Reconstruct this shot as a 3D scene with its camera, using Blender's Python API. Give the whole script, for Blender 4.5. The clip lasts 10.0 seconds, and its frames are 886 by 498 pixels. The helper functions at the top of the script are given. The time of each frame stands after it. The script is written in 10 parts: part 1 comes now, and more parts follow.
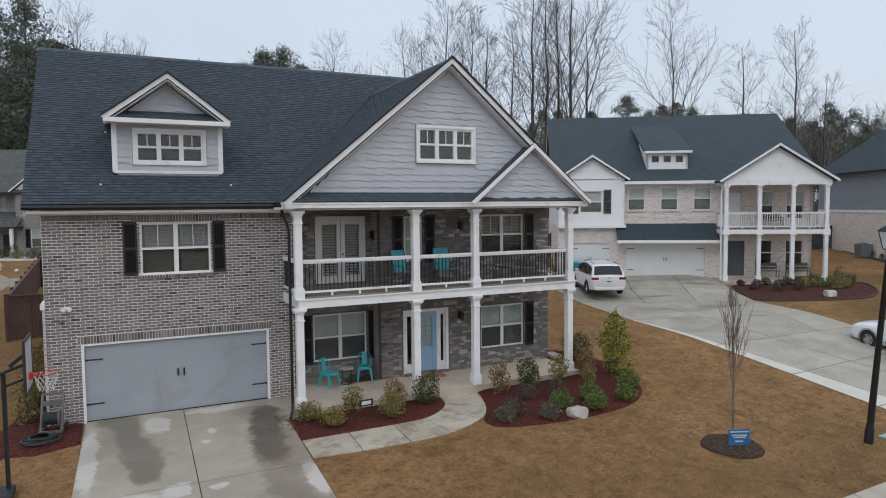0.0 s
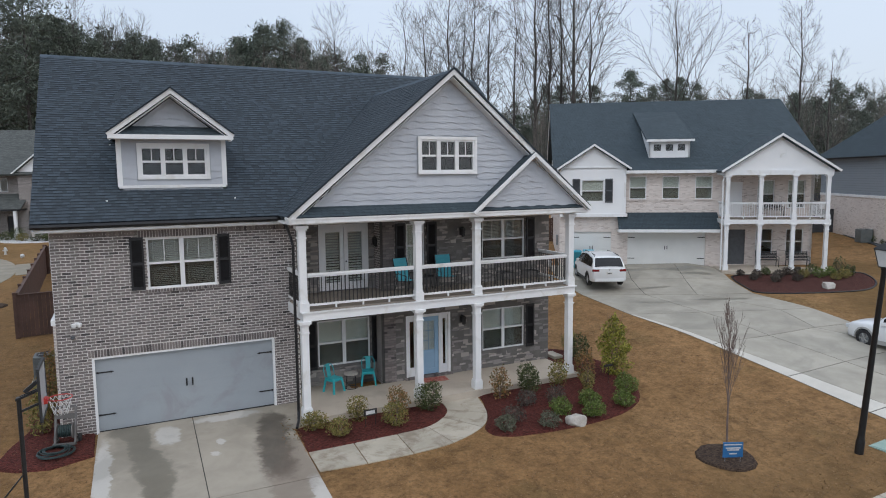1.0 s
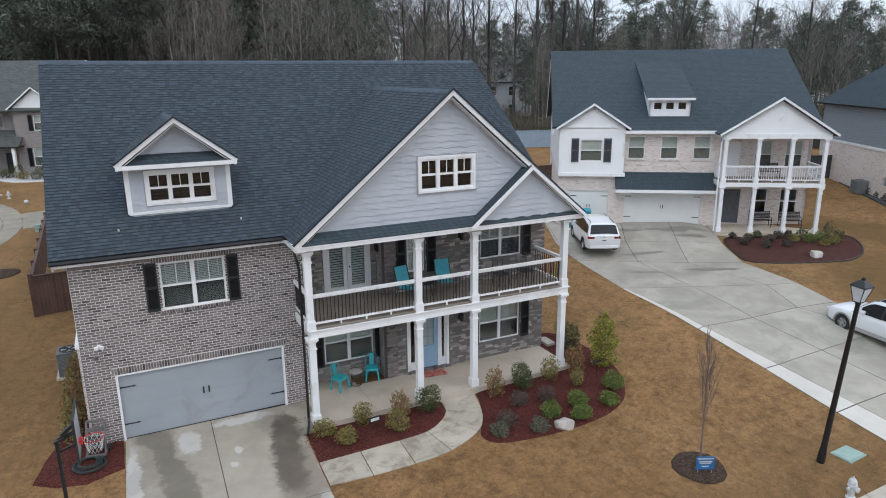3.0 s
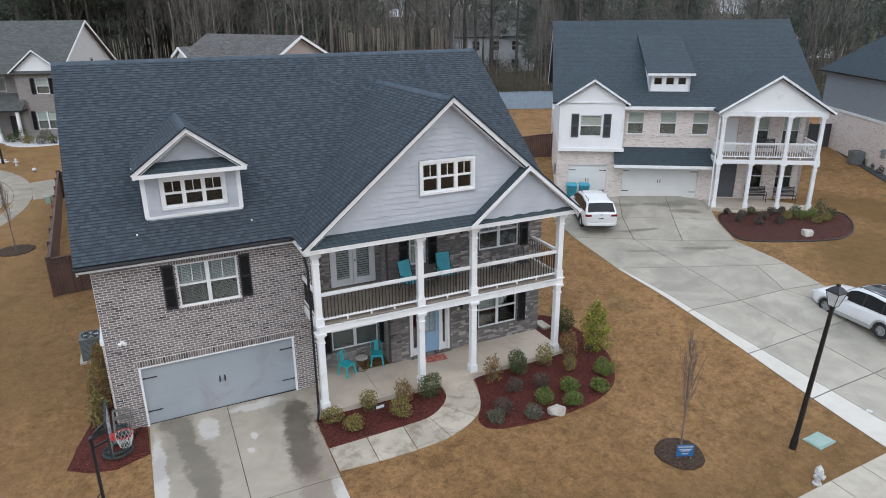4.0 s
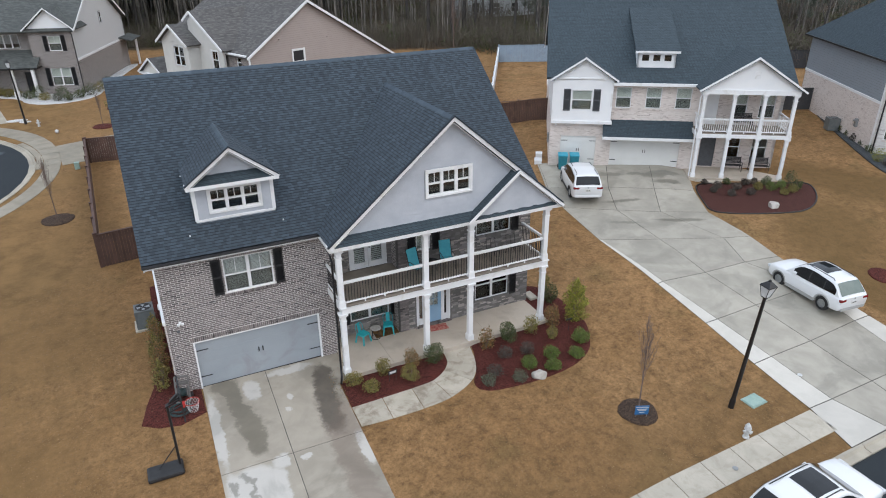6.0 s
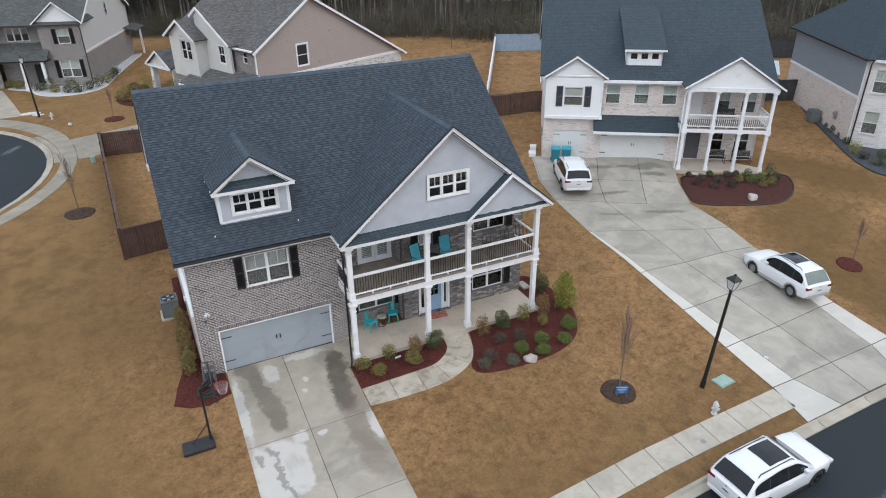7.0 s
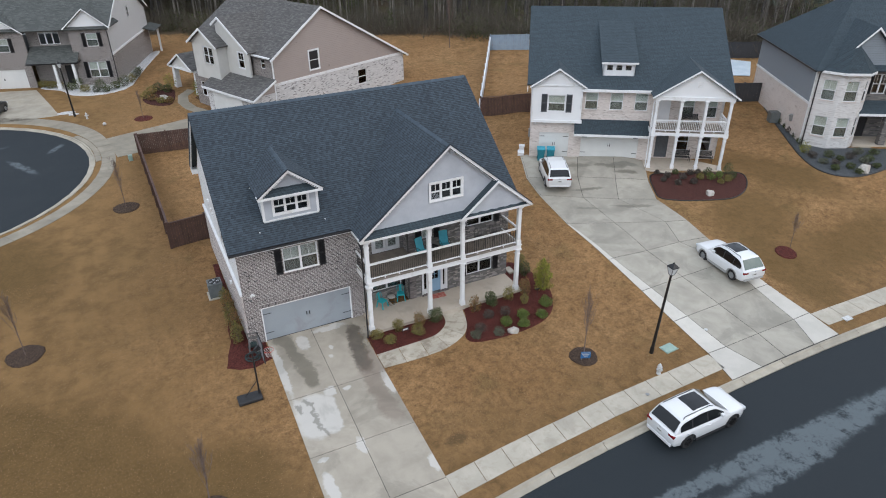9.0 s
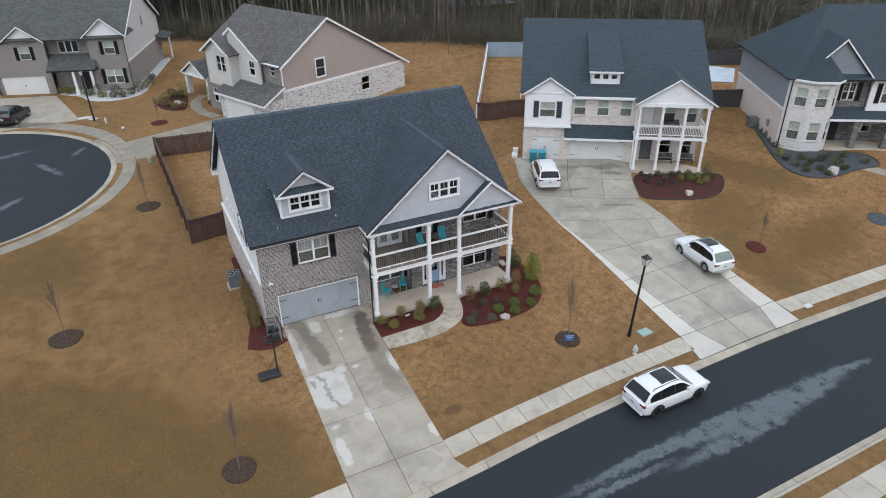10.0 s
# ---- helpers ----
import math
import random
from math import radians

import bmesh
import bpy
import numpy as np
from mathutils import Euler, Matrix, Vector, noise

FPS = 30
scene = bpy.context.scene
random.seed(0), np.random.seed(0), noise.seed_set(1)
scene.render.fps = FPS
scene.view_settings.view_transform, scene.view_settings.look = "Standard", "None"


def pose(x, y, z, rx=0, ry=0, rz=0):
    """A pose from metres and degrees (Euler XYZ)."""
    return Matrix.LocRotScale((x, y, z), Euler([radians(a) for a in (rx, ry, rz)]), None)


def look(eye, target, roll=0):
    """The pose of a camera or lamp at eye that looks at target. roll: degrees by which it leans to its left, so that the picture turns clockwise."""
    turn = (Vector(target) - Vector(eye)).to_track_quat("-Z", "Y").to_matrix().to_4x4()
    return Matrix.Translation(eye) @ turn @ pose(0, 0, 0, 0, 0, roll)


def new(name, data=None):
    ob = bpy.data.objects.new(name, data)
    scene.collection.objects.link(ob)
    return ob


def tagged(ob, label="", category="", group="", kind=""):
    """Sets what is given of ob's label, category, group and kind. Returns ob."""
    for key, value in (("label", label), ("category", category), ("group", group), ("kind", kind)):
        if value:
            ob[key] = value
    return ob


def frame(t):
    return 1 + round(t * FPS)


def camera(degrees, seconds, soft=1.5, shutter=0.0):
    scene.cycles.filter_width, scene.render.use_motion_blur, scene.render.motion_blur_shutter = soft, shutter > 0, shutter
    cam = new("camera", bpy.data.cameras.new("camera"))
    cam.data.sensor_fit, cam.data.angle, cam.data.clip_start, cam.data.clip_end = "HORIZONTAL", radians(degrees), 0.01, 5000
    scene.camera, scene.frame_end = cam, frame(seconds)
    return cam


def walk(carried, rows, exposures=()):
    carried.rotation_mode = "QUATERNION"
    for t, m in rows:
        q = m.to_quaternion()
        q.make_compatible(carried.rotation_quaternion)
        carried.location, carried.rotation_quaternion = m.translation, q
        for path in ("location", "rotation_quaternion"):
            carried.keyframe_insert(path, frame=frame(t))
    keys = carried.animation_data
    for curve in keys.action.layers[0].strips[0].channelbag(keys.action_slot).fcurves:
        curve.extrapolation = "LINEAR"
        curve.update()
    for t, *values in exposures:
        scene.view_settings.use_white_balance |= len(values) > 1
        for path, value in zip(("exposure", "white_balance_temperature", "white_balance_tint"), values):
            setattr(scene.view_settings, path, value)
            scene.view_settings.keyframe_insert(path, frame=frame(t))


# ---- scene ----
cam = camera(67.5, 10.0, 1.0)
PATH = [
    (0, (0.965, -19.847, 5.655), (1.844, -18.055, 5.526), -0.5),
    (0.5, (0.928, -19.975, 6.23), (1.8, -18.184, 6.06), -0.6),
    (1, (0.912, -19.995, 6.939), (1.781, -18.207, 6.715), -0.6),
    (1.5, (0.916, -20.023, 7.712), (1.779, -18.242, 7.427), -0.6),
    (2, (0.886, -20.071, 8.61), (1.744, -18.3, 8.255), -0.6),
    (3.5, (0.833, -20.374, 11.507), (1.665, -18.655, 10.913), -0.5),
    (4, (0.678, -20.711, 12.457), (1.495, -19.011, 11.789), -0.5),
    (4.5, (0.444, -21.194, 13.35), (1.249, -19.515, 12.62), -0.5),
    (5, (0.154, -21.792, 14.285), (0.949, -20.134, 13.5), -0.6),
    (5.5, (-0.197, -22.434, 15.18), (0.591, -20.793, 14.352), -0.5),
    (7, (-1.554, -25.002, 17.955), (-0.781, -23.405, 17.031), -0.6),
    (7.5, (-2.079, -26.031, 18.869), (-1.307, -24.446, 17.926), -0.7),
    (8, (-2.666, -27.204, 19.796), (-1.896, -25.626, 18.838), -0.6),
    (8.5, (-3.292, -28.477, 20.687), (-2.525, -26.905, 19.719), -0.7),
    (9, (-3.997, -30.014, 21.585), (-3.233, -28.444, 20.61), -0.6),
    (9.5, (-4.711, -31.579, 22.364), (-3.946, -30.009, 21.388), -0.6),
    (10, (-5.514, -33.34, 23.087), (-4.749, -31.768, 22.116), -0.6),
]
walk(cam, [(t, look(eye, target, roll)) for t, eye, target, roll in PATH],
     [(0.0, -0.38, 6480, 10), (1.0, -0.29, 6320, 10), (2.0, -0.22, 6250, 10), (3.5, 0.03, 6300, 10), (5.5, 0.08, 6350, 10), (7.5, 0.07, 6350, 10), (9.0, -0.02, 6350, 10), (10.0, -0.02, 6350, 10)])

# ---- world and light ----
world = bpy.data.worlds.new("overcast_sky")
scene.world = world
world.use_nodes = True
wt = world.node_tree
wt.nodes.clear()
w_out = wt.nodes.new("ShaderNodeOutputWorld")
w_add = wt.nodes.new("ShaderNodeAddShader")
w_bg1 = wt.nodes.new("ShaderNodeBackground")
w_bg2 = wt.nodes.new("ShaderNodeBackground")
w_sky = wt.nodes.new("ShaderNodeTexSky")
w_sky.sky_type, w_sky.sun_disc = "NISHITA", False
w_sky.sun_elevation, w_sky.sun_rotation = radians(44), radians(133)
w_sky.air_density, w_sky.dust_density = 1.0, 4.0
wt.links.new(w_sky.outputs[0], w_bg1.inputs[0])
w_bg1.inputs[1].default_value = 0.05
w_tc = wt.nodes.new("ShaderNodeTexCoord")
w_sep = wt.nodes.new("ShaderNodeSeparateXYZ")
wt.links.new(w_tc.outputs["Generated"], w_sep.inputs[0])
w_noise = wt.nodes.new("ShaderNodeTexNoise")
w_noise.inputs["Scale"].default_value = 2.2
w_noise.inputs["Detail"].default_value = 4
wt.links.new(w_tc.outputs["Generated"], w_noise.inputs["Vector"])
w_h = wt.nodes.new("ShaderNodeMapRange")
w_h.inputs["From Min"].default_value, w_h.inputs["From Max"].default_value = 0.0, 1.0
w_h.inputs["To Min"].default_value, w_h.inputs["To Max"].default_value = 0.82, 1.12
wt.links.new(w_sep.outputs[2], w_h.inputs["Value"])
w_c = wt.nodes.new("ShaderNodeMapRange")
w_c.inputs["To Min"].default_value, w_c.inputs["To Max"].default_value = 0.9, 1.1
wt.links.new(w_noise.outputs["Fac"], w_c.inputs["Value"])
w_m = wt.nodes.new("ShaderNodeMath")
w_m.operation = "MULTIPLY"
wt.links.new(w_h.outputs[0], w_m.inputs[0])
wt.links.new(w_c.outputs[0], w_m.inputs[1])
w_bg2.inputs[0].default_value = (0.82, 0.91, 1.03, 1)
wt.links.new(w_m.outputs[0], w_bg2.inputs[1])
wt.links.new(w_bg1.outputs[0], w_add.inputs[0])
wt.links.new(w_bg2.outputs[0], w_add.inputs[1])
wt.links.new(w_add.outputs[0], w_out.inputs[0])
sun = new("sun", bpy.data.lights.new("sun", "SUN"))
sun.data.energy, sun.data.angle, sun.data.color = 0.8, radians(35), (1.0, 0.97, 0.93)
sun.matrix_world = look((0, 0, 50), (38, 36, 0))


# ---- materials ----
def nd(tree, kind, **values):
    n = tree.nodes.new("ShaderNode" + kind)
    for k, v in values.items():
        key = k.replace("_", " ")
        if key in n.inputs:
            n.inputs[key].default_value = v
    return n


def rgba(c):
    return (c[0], c[1], c[2], 1.0)


def mix(tree, fac, a, b, how="MIX"):
    m = tree.nodes.new("ShaderNodeMix")
    m.data_type, m.blend_type = "RGBA", how
    for sock, v in ((m.inputs[0], fac), (m.inputs[6], a), (m.inputs[7], b)):
        if isinstance(v, bpy.types.NodeSocket):
            tree.links.new(v, sock)
        elif isinstance(v, (int, float)):
            sock.default_value = v
        else:
            sock.default_value = rgba(v)
    return m.outputs[2]


def math_node(tree, op, a, b=0.0):
    m = tree.nodes.new("ShaderNodeMath")
    m.operation = op
    for sock, v in ((m.inputs[0], a), (m.inputs[1], b)):
        if isinstance(v, bpy.types.NodeSocket):
            tree.links.new(v, sock)
        else:
            sock.default_value = v
    return m.outputs[0]


def ramp(tree, fac, stops):
    r = tree.nodes.new("ShaderNodeValToRGB")
    tree.links.new(fac, r.inputs[0])
    els = r.color_ramp.elements
    while len(els) < len(stops):
        els.new(0.5)
    for e, (p, c) in zip(els, stops):
        e.position, e.color = p, rgba(c)
    return r.outputs[0]


def step(tree, value, lo, hi):
    m = tree.nodes.new("ShaderNodeMapRange")
    m.interpolation_type = "SMOOTHSTEP"
    tree.links.new(value, m.inputs["Value"])
    m.inputs["From Min"].default_value, m.inputs["From Max"].default_value = lo, hi
    return m.outputs[0]


def noise_tex(tree, vec, scale, detail=4.0, rough=0.55, distort=0.0):
    n = nd(tree, "TexNoise", Scale=scale, Detail=detail, Roughness=rough, Distortion=distort)
    tree.links.new(vec, n.inputs["Vector"])
    return n.outputs["Fac"]


def start_mat(name, rough=0.7, metal=0.0, spec=0.5):
    m = bpy.data.materials.new(name)
    m.use_nodes = True
    t = m.node_tree
    b = t.nodes["Principled BSDF"]
    b.inputs["Roughness"].default_value, b.inputs["Metallic"].default_value = rough, metal
    b.inputs["Specular IOR Level"].default_value = spec
    geo = t.nodes.new("ShaderNodeNewGeometry")
    return m, t, b, geo


def bump(tree, b, height, strength=0.4, dist=0.01):
    n = nd(tree, "Bump", Strength=strength, Distance=dist)
    tree.links.new(height, n.inputs["Height"])
    tree.links.new(n.outputs[0], b.inputs["Normal"])


def surface(name, c1, c2, scale=3.0, rough=0.7, metal=0.0, grain=40.0, relief=0.2, dist=0.004, spec=0.5, pieces="", spread=0.3, dirt=None, dirt_scale=0.6):
    """Two colours blended at a large and a fine scale, with relief; pieces: vary by 'object' or 'island'."""
    m, t, b, geo = start_mat(name, rough, metal, spec)
    pos = geo.outputs["Position"]
    big = noise_tex(t, pos, scale, 5)
    fine = noise_tex(t, pos, grain, 3)
    fac = step(t, math_node(t, "ADD", math_node(t, "MULTIPLY", big, 0.65), math_node(t, "MULTIPLY", fine, 0.35)), 0.35, 0.65)
    col = mix(t, fac, c1, c2)
    if pieces:
        rnd = t.nodes.new("ShaderNodeObjectInfo").outputs["Random"] if pieces == "object" else geo.outputs["Random Per Island"]
        lum = nd(t, "HueSaturation")
        t.links.new(col, lum.inputs["Color"])
        t.links.new(math_node(t, "ADD", math_node(t, "MULTIPLY", rnd, 2 * spread), 1 - spread), lum.inputs["Value"])
        col = lum.outputs[0]
    if dirt:
        col = mix(t, step(t, noise_tex(t, pos, dirt_scale, 6, 0.65, 0.6), 0.52, 0.72), col, dirt)
    t.links.new(col, b.inputs["Base Color"])
    if relief:
        bump(t, b, fine, relief, dist)
    return m


def palette(name, stops, pieces, rough=0.85, grain=60.0, relief=0.3, wear=0.25, dist=0.004):
    """Pieces that take one of several colours each, with grain."""
    m, t, b, geo = start_mat(name, rough)
    rnd = t.nodes.new("ShaderNodeObjectInfo").outputs["Random"] if pieces == "object" else geo.outputs["Random Per Island"]
    col = ramp(t, rnd, stops)
    fine = noise_tex(t, geo.outputs["Position"], grain, 4)
    big = noise_tex(t, geo.outputs["Position"], 0.8, 5)
    col = mix(t, math_node(t, "MULTIPLY", fine, wear), col, (0.36, 0.34, 0.32))
    col = mix(t, step(t, big, 0.35, 0.75), col, (0.9, 0.9, 0.92), "MULTIPLY")
    t.links.new(col, b.inputs["Base Color"])
    bump(t, b, fine, relief, dist)
    return m


def coursed(name, stops, mortar, bw, bh, rough=0.85, gap=0.012, tilt=1.0, depth=0.006, mottled=0.0):
    """Masonry or shingles seen from far: courses by height, in the thing's own axes."""
    m, t, b, geo = start_mat(name, rough)
    tc = t.nodes.new("ShaderNodeTexCoord")
    sep = t.nodes.new("ShaderNodeSeparateXYZ")
    t.links.new(tc.outputs["Object"], sep.inputs[0])
    com = t.nodes.new("ShaderNodeCombineXYZ")
    t.links.new(math_node(t, "ADD", sep.outputs[0], sep.outputs[1]), com.inputs[0])
    t.links.new(math_node(t, "MULTIPLY", sep.outputs[2], tilt), com.inputs[1])
    br = nd(t, "TexBrick", Scale=1.0, Mortar_Size=gap, Mortar_Smooth=0.1, Bias=0.0, Brick_Width=bw, Row_Height=bh)
    br.inputs["Color1"].default_value, br.inputs["Color2"].default_value = (0, 0, 0, 1), (1, 1, 1, 1)
    br.inputs["Mortar"].default_value = (0.5, 0.5, 0.5, 1)
    t.links.new(com.outputs[0], br.inputs["Vector"])
    sep2 = t.nodes.new("ShaderNodeSeparateColor")
    t.links.new(br.outputs["Color"], sep2.inputs[0])
    col = ramp(t, sep2.outputs[0], stops)
    if mottled:
        col = mix(t, math_node(t, "MULTIPLY", step(t, noise_tex(t, geo.outputs["Position"], 1.1, 5), 0.4, 0.7), mottled), col, stops[-1][1])
    col = mix(t, br.outputs["Fac"], col, mortar)
    fine = noise_tex(t, geo.outputs["Position"], 30, 3)
    col = mix(t, math_node(t, "MULTIPLY", fine, 0.3), col, mix(t, 0.5, col, mortar))
    t.links.new(col, b.inputs["Base Color"])
    bump(t, b, math_node(t, "SUBTRACT", fine, math_node(t, "MULTIPLY", br.outputs["Fac"], 2.0)), 0.5, depth)
    return m


def lapped(name, c1, c2, row, rough=0.6, depth=0.012):
    """Lap siding seen from far: a saw-tooth relief by height, with shade painted as a darker line at each lap."""
    m, t, b, geo = start_mat(name, rough)
    sep = t.nodes.new("ShaderNodeSeparateXYZ")
    t.links.new(geo.outputs["Position"], sep.inputs[0])
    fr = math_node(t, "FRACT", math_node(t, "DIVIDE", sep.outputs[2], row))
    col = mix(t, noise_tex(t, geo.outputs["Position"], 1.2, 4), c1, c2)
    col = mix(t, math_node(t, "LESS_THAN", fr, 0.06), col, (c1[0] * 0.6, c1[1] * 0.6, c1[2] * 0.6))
    t.links.new(col, b.inputs["Base Color"])
    bump(t, b, math_node(t, "SUBTRACT", 1.0, fr), 0.6, depth)
    return m


def glass_mat(name, tint=(0.55, 0.6, 0.62), rough=0.02):
    m = bpy.data.materials.new(name)
    m.use_nodes = True
    t = m.node_tree
    t.nodes.clear()
    out = t.nodes.new("ShaderNodeOutputMaterial")
    mx = t.nodes.new("ShaderNodeMixShader")
    tr = t.nodes.new("ShaderNodeBsdfTransparent")
    tr.inputs[0].default_value = rgba(tint)
    gl = t.nodes.new("ShaderNodeBsdfGlossy")
    gl.inputs["Roughness"].default_value = rough
    fr = t.nodes.new("ShaderNodeFresnel")
    fr.inputs[0].default_value = 1.6
    t.links.new(fr.outputs[0], mx.inputs[0])
    t.links.new(tr.outputs[0], mx.inputs[1])
    t.links.new(gl.outputs[0], mx.inputs[2])
    t.links.new(mx.outputs[0], out.inputs[0])
    return m


BRICKS = [(0.0, (0.035, 0.030, 0.032)), (0.05, (0.060, 0.052, 0.052)), (0.10, (0.125, 0.105, 0.102)), (0.4, (0.170, 0.145, 0.140)), (0.75, (0.205, 0.176, 0.168)), (1.0, (0.255, 0.218, 0.205))]
# the same bricks lightened: light from the side put into the colour
BRICKS_SIDE_LIT = [(p, tuple(min(0.6, 1.9 * v + 0.06) for v in c)) for p, c in BRICKS]
STONES = [(0.0, (0.125, 0.117, 0.116)), (0.25, (0.20, 0.186, 0.182)), (0.55, (0.27, 0.248, 0.236)), (0.8, (0.35, 0.308, 0.272)), (1.0, (0.47, 0.43, 0.395))]
SHINGLES = [(0.0, (0.036, 0.051, 0.066)), (0.3, (0.042, 0.059, 0.076)), (0.7, (0.045, 0.063, 0.081)), (1.0, (0.053, 0.073, 0.093))]
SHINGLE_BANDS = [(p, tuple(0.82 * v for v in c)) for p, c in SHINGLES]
SHINGLES_PALE = [(p, (1.0 * c[0], 1.03 * c[1], 0.96 * c[2])) for p, c in SHINGLES]
M_BRICK = palette("brick_unit", BRICKS, "object", wear=0.16)
M_BRICKS = palette("brick_field", BRICKS, "island", wear=0.16)
M_MORTAR = surface("mortar", (0.66, 0.63, 0.60), (0.78, 0.75, 0.72), 2.0, 0.95, relief=0.4)
M_STONE = palette("ledge_stone_unit", STONES, "object", 0.9, 25.0, 0.6, 0.35, 0.01)
M_STONES = palette("ledge_stone_field", STONES, "island", 0.9, 25.0, 0.6, 0.35, 0.01)
M_GROUT = surface("stone_grout", (0.12, 0.113, 0.108), (0.17, 0.16, 0.15), 3.0, 0.95)
M_SHINGLE = palette("asphalt_shingle_unit", SHINGLES, "object", 0.9, 120.0, 0.4, 0.03)
M_SHINGLES = palette("asphalt_shingle_field", SHINGLES, "island", 0.9, 120.0, 0.4, 0.03)
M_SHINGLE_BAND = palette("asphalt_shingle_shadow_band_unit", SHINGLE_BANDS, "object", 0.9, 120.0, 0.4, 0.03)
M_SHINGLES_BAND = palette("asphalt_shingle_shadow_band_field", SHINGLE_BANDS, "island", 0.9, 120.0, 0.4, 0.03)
# darker shingle tone that paints the shade line between courses
M_SHINGLE_SHADE_LINE = palette("asphalt_shingle_painted_shade_line", [(p, tuple(0.45 * v for v in c)) for p, c in SHINGLES], "island", 0.95, 120.0, 0.4, 0.02)
M_RIDGE_CAP = palette("asphalt_ridge_cap", [(p, tuple(1.4 * v for v in c)) for p, c in SHINGLES], "object", 0.9, 120.0, 0.4, 0.03)
M_FELT = surface("roof_felt", (0.022, 0.030, 0.039), (0.03, 0.041, 0.052), 1.0, 0.95)
M_SHINGLE_FAR = coursed("slate_grey_shingle_roof", SHINGLES_PALE, (0.022, 0.032, 0.042), 0.2, 0.145, 0.92, 0.012, 1.9, 0.008, 0.25)
M_SHINGLE_GREY = coursed("weathered_grey_shingle_roof", [(0, (0.075, 0.072, 0.07)), (0.5, (0.105, 0.10, 0.096)), (1, (0.15, 0.143, 0.137))], (0.055, 0.053, 0.052), 0.33, 0.145, 0.92, 0.008, 1.9, 0.008, 0.25)
M_SHINGLE_GREEN = coursed("grey_green_shingle_roof", [(0, (0.06, 0.065, 0.062)), (0.5, (0.08, 0.086, 0.082)), (1, (0.11, 0.117, 0.112))], (0.045, 0.05, 0.047), 0.33, 0.145, 0.92, 0.008, 1.9, 0.008, 0.25)
M_BRICK_FAR = coursed("grey_brown_brick_wall", BRICKS, (0.38, 0.35, 0.32), 0.255, 0.077)
M_BRICK_RETURN = coursed("grey_brick_return", BRICKS, (0.62, 0.59, 0.56), 0.23, 0.08)
M_BRICK_SIDE = coursed("side_lit_pale_brick", BRICKS_SIDE_LIT, (0.66, 0.62, 0.58), 0.23, 0.08)
M_BRICK_PALE = coursed("pale_grey_painted_brick", [(0, (0.42, 0.39, 0.37)), (0.2, (0.58, 0.55, 0.53)), (0.6, (0.68, 0.66, 0.64)), (1, (0.74, 0.72, 0.70))], (0.68, 0.66, 0.64), 0.215, 0.073, mottled=0.5)
M_BRICK_WHITE = coursed("whitewashed_brick_wall", [(0, (0.40, 0.33, 0.29)), (0.2, (0.58, 0.50, 0.455)), (0.6, (0.68, 0.60, 0.55)), (1, (0.74, 0.67, 0.625))], (0.68, 0.62, 0.58), 0.215, 0.073, mottled=0.5)
M_BRICK_PATCHY = coursed("patchy_whitewashed_brick_wall", [(0, (0.10, 0.095, 0.095)), (0.10, (0.17, 0.16, 0.155)), (0.2, (0.50, 0.485, 0.475)), (1, (0.68, 0.665, 0.655))], (0.62, 0.605, 0.595), 0.27, 0.09, mottled=0.2)
M_WHITE = surface("white_painted_trim", (0.76, 0.77, 0.78), (0.82, 0.82, 0.82), 1.5, 0.45, grain=25, relief=0.05, dirt=(0.66, 0.65, 0.62), dirt_scale=1.3)
M_VINYL = surface("white_vinyl_frame", (0.74, 0.75, 0.76), (0.80, 0.80, 0.80), 2.0, 0.4, relief=0.02)
M_SIDING = surface("pale_grey_shake_siding", (0.41, 0.432, 0.475), (0.48, 0.502, 0.54), 1.2, 0.6, grain=60, relief=0.15, pieces="island", spread=0.05)
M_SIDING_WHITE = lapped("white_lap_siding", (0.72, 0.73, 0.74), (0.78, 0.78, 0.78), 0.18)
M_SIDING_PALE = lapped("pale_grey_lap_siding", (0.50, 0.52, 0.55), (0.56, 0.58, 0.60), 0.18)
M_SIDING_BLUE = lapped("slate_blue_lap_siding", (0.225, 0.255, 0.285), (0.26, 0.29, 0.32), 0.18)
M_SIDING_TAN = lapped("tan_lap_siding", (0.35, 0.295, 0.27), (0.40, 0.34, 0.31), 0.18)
M_CREAM = surface("cream_board_siding", (0.56, 0.545, 0.51), (0.62, 0.605, 0.57), 1.0, 0.6, relief=0.05)
# white siding darkened to put lens vignetting into its colour
M_SIDING_VIGNETTED = lapped("vignetted_white_lap_siding", (0.55, 0.56, 0.56), (0.61, 0.61, 0.61), 0.18)
M_BRICK_DIM = coursed("dark_grey_brown_brick_wall", [(p, tuple(0.85 * v for v in c)) for p, c in BRICKS], (0.44, 0.41, 0.385), 0.255, 0.077)
M_BOARD = surface("white_board_siding", (0.78, 0.79, 0.80), (0.83, 0.83, 0.83), 1.0, 0.55, relief=0.05)
M_DOOR_GREY = surface("grey_steel_garage_door", (0.30, 0.332, 0.36), (0.335, 0.367, 0.395), 0.7, 0.45, grain=80, relief=0.04, dirt=(0.29, 0.30, 0.32), dirt_scale=0.9)
M_DOOR_WHITE = surface("white_steel_garage_door", (0.66, 0.66, 0.64), (0.72, 0.72, 0.70), 0.8, 0.45, relief=0.04)
M_BLACK = surface("black_painted_shutter", (0.012, 0.012, 0.014), (0.020, 0.020, 0.023), 5.0, 0.5, relief=0.1)
M_METAL_GREY = surface("grey_painted_metal", (0.20, 0.21, 0.215), (0.26, 0.27, 0.275), 4.0, 0.5, 0.0, relief=0.05)
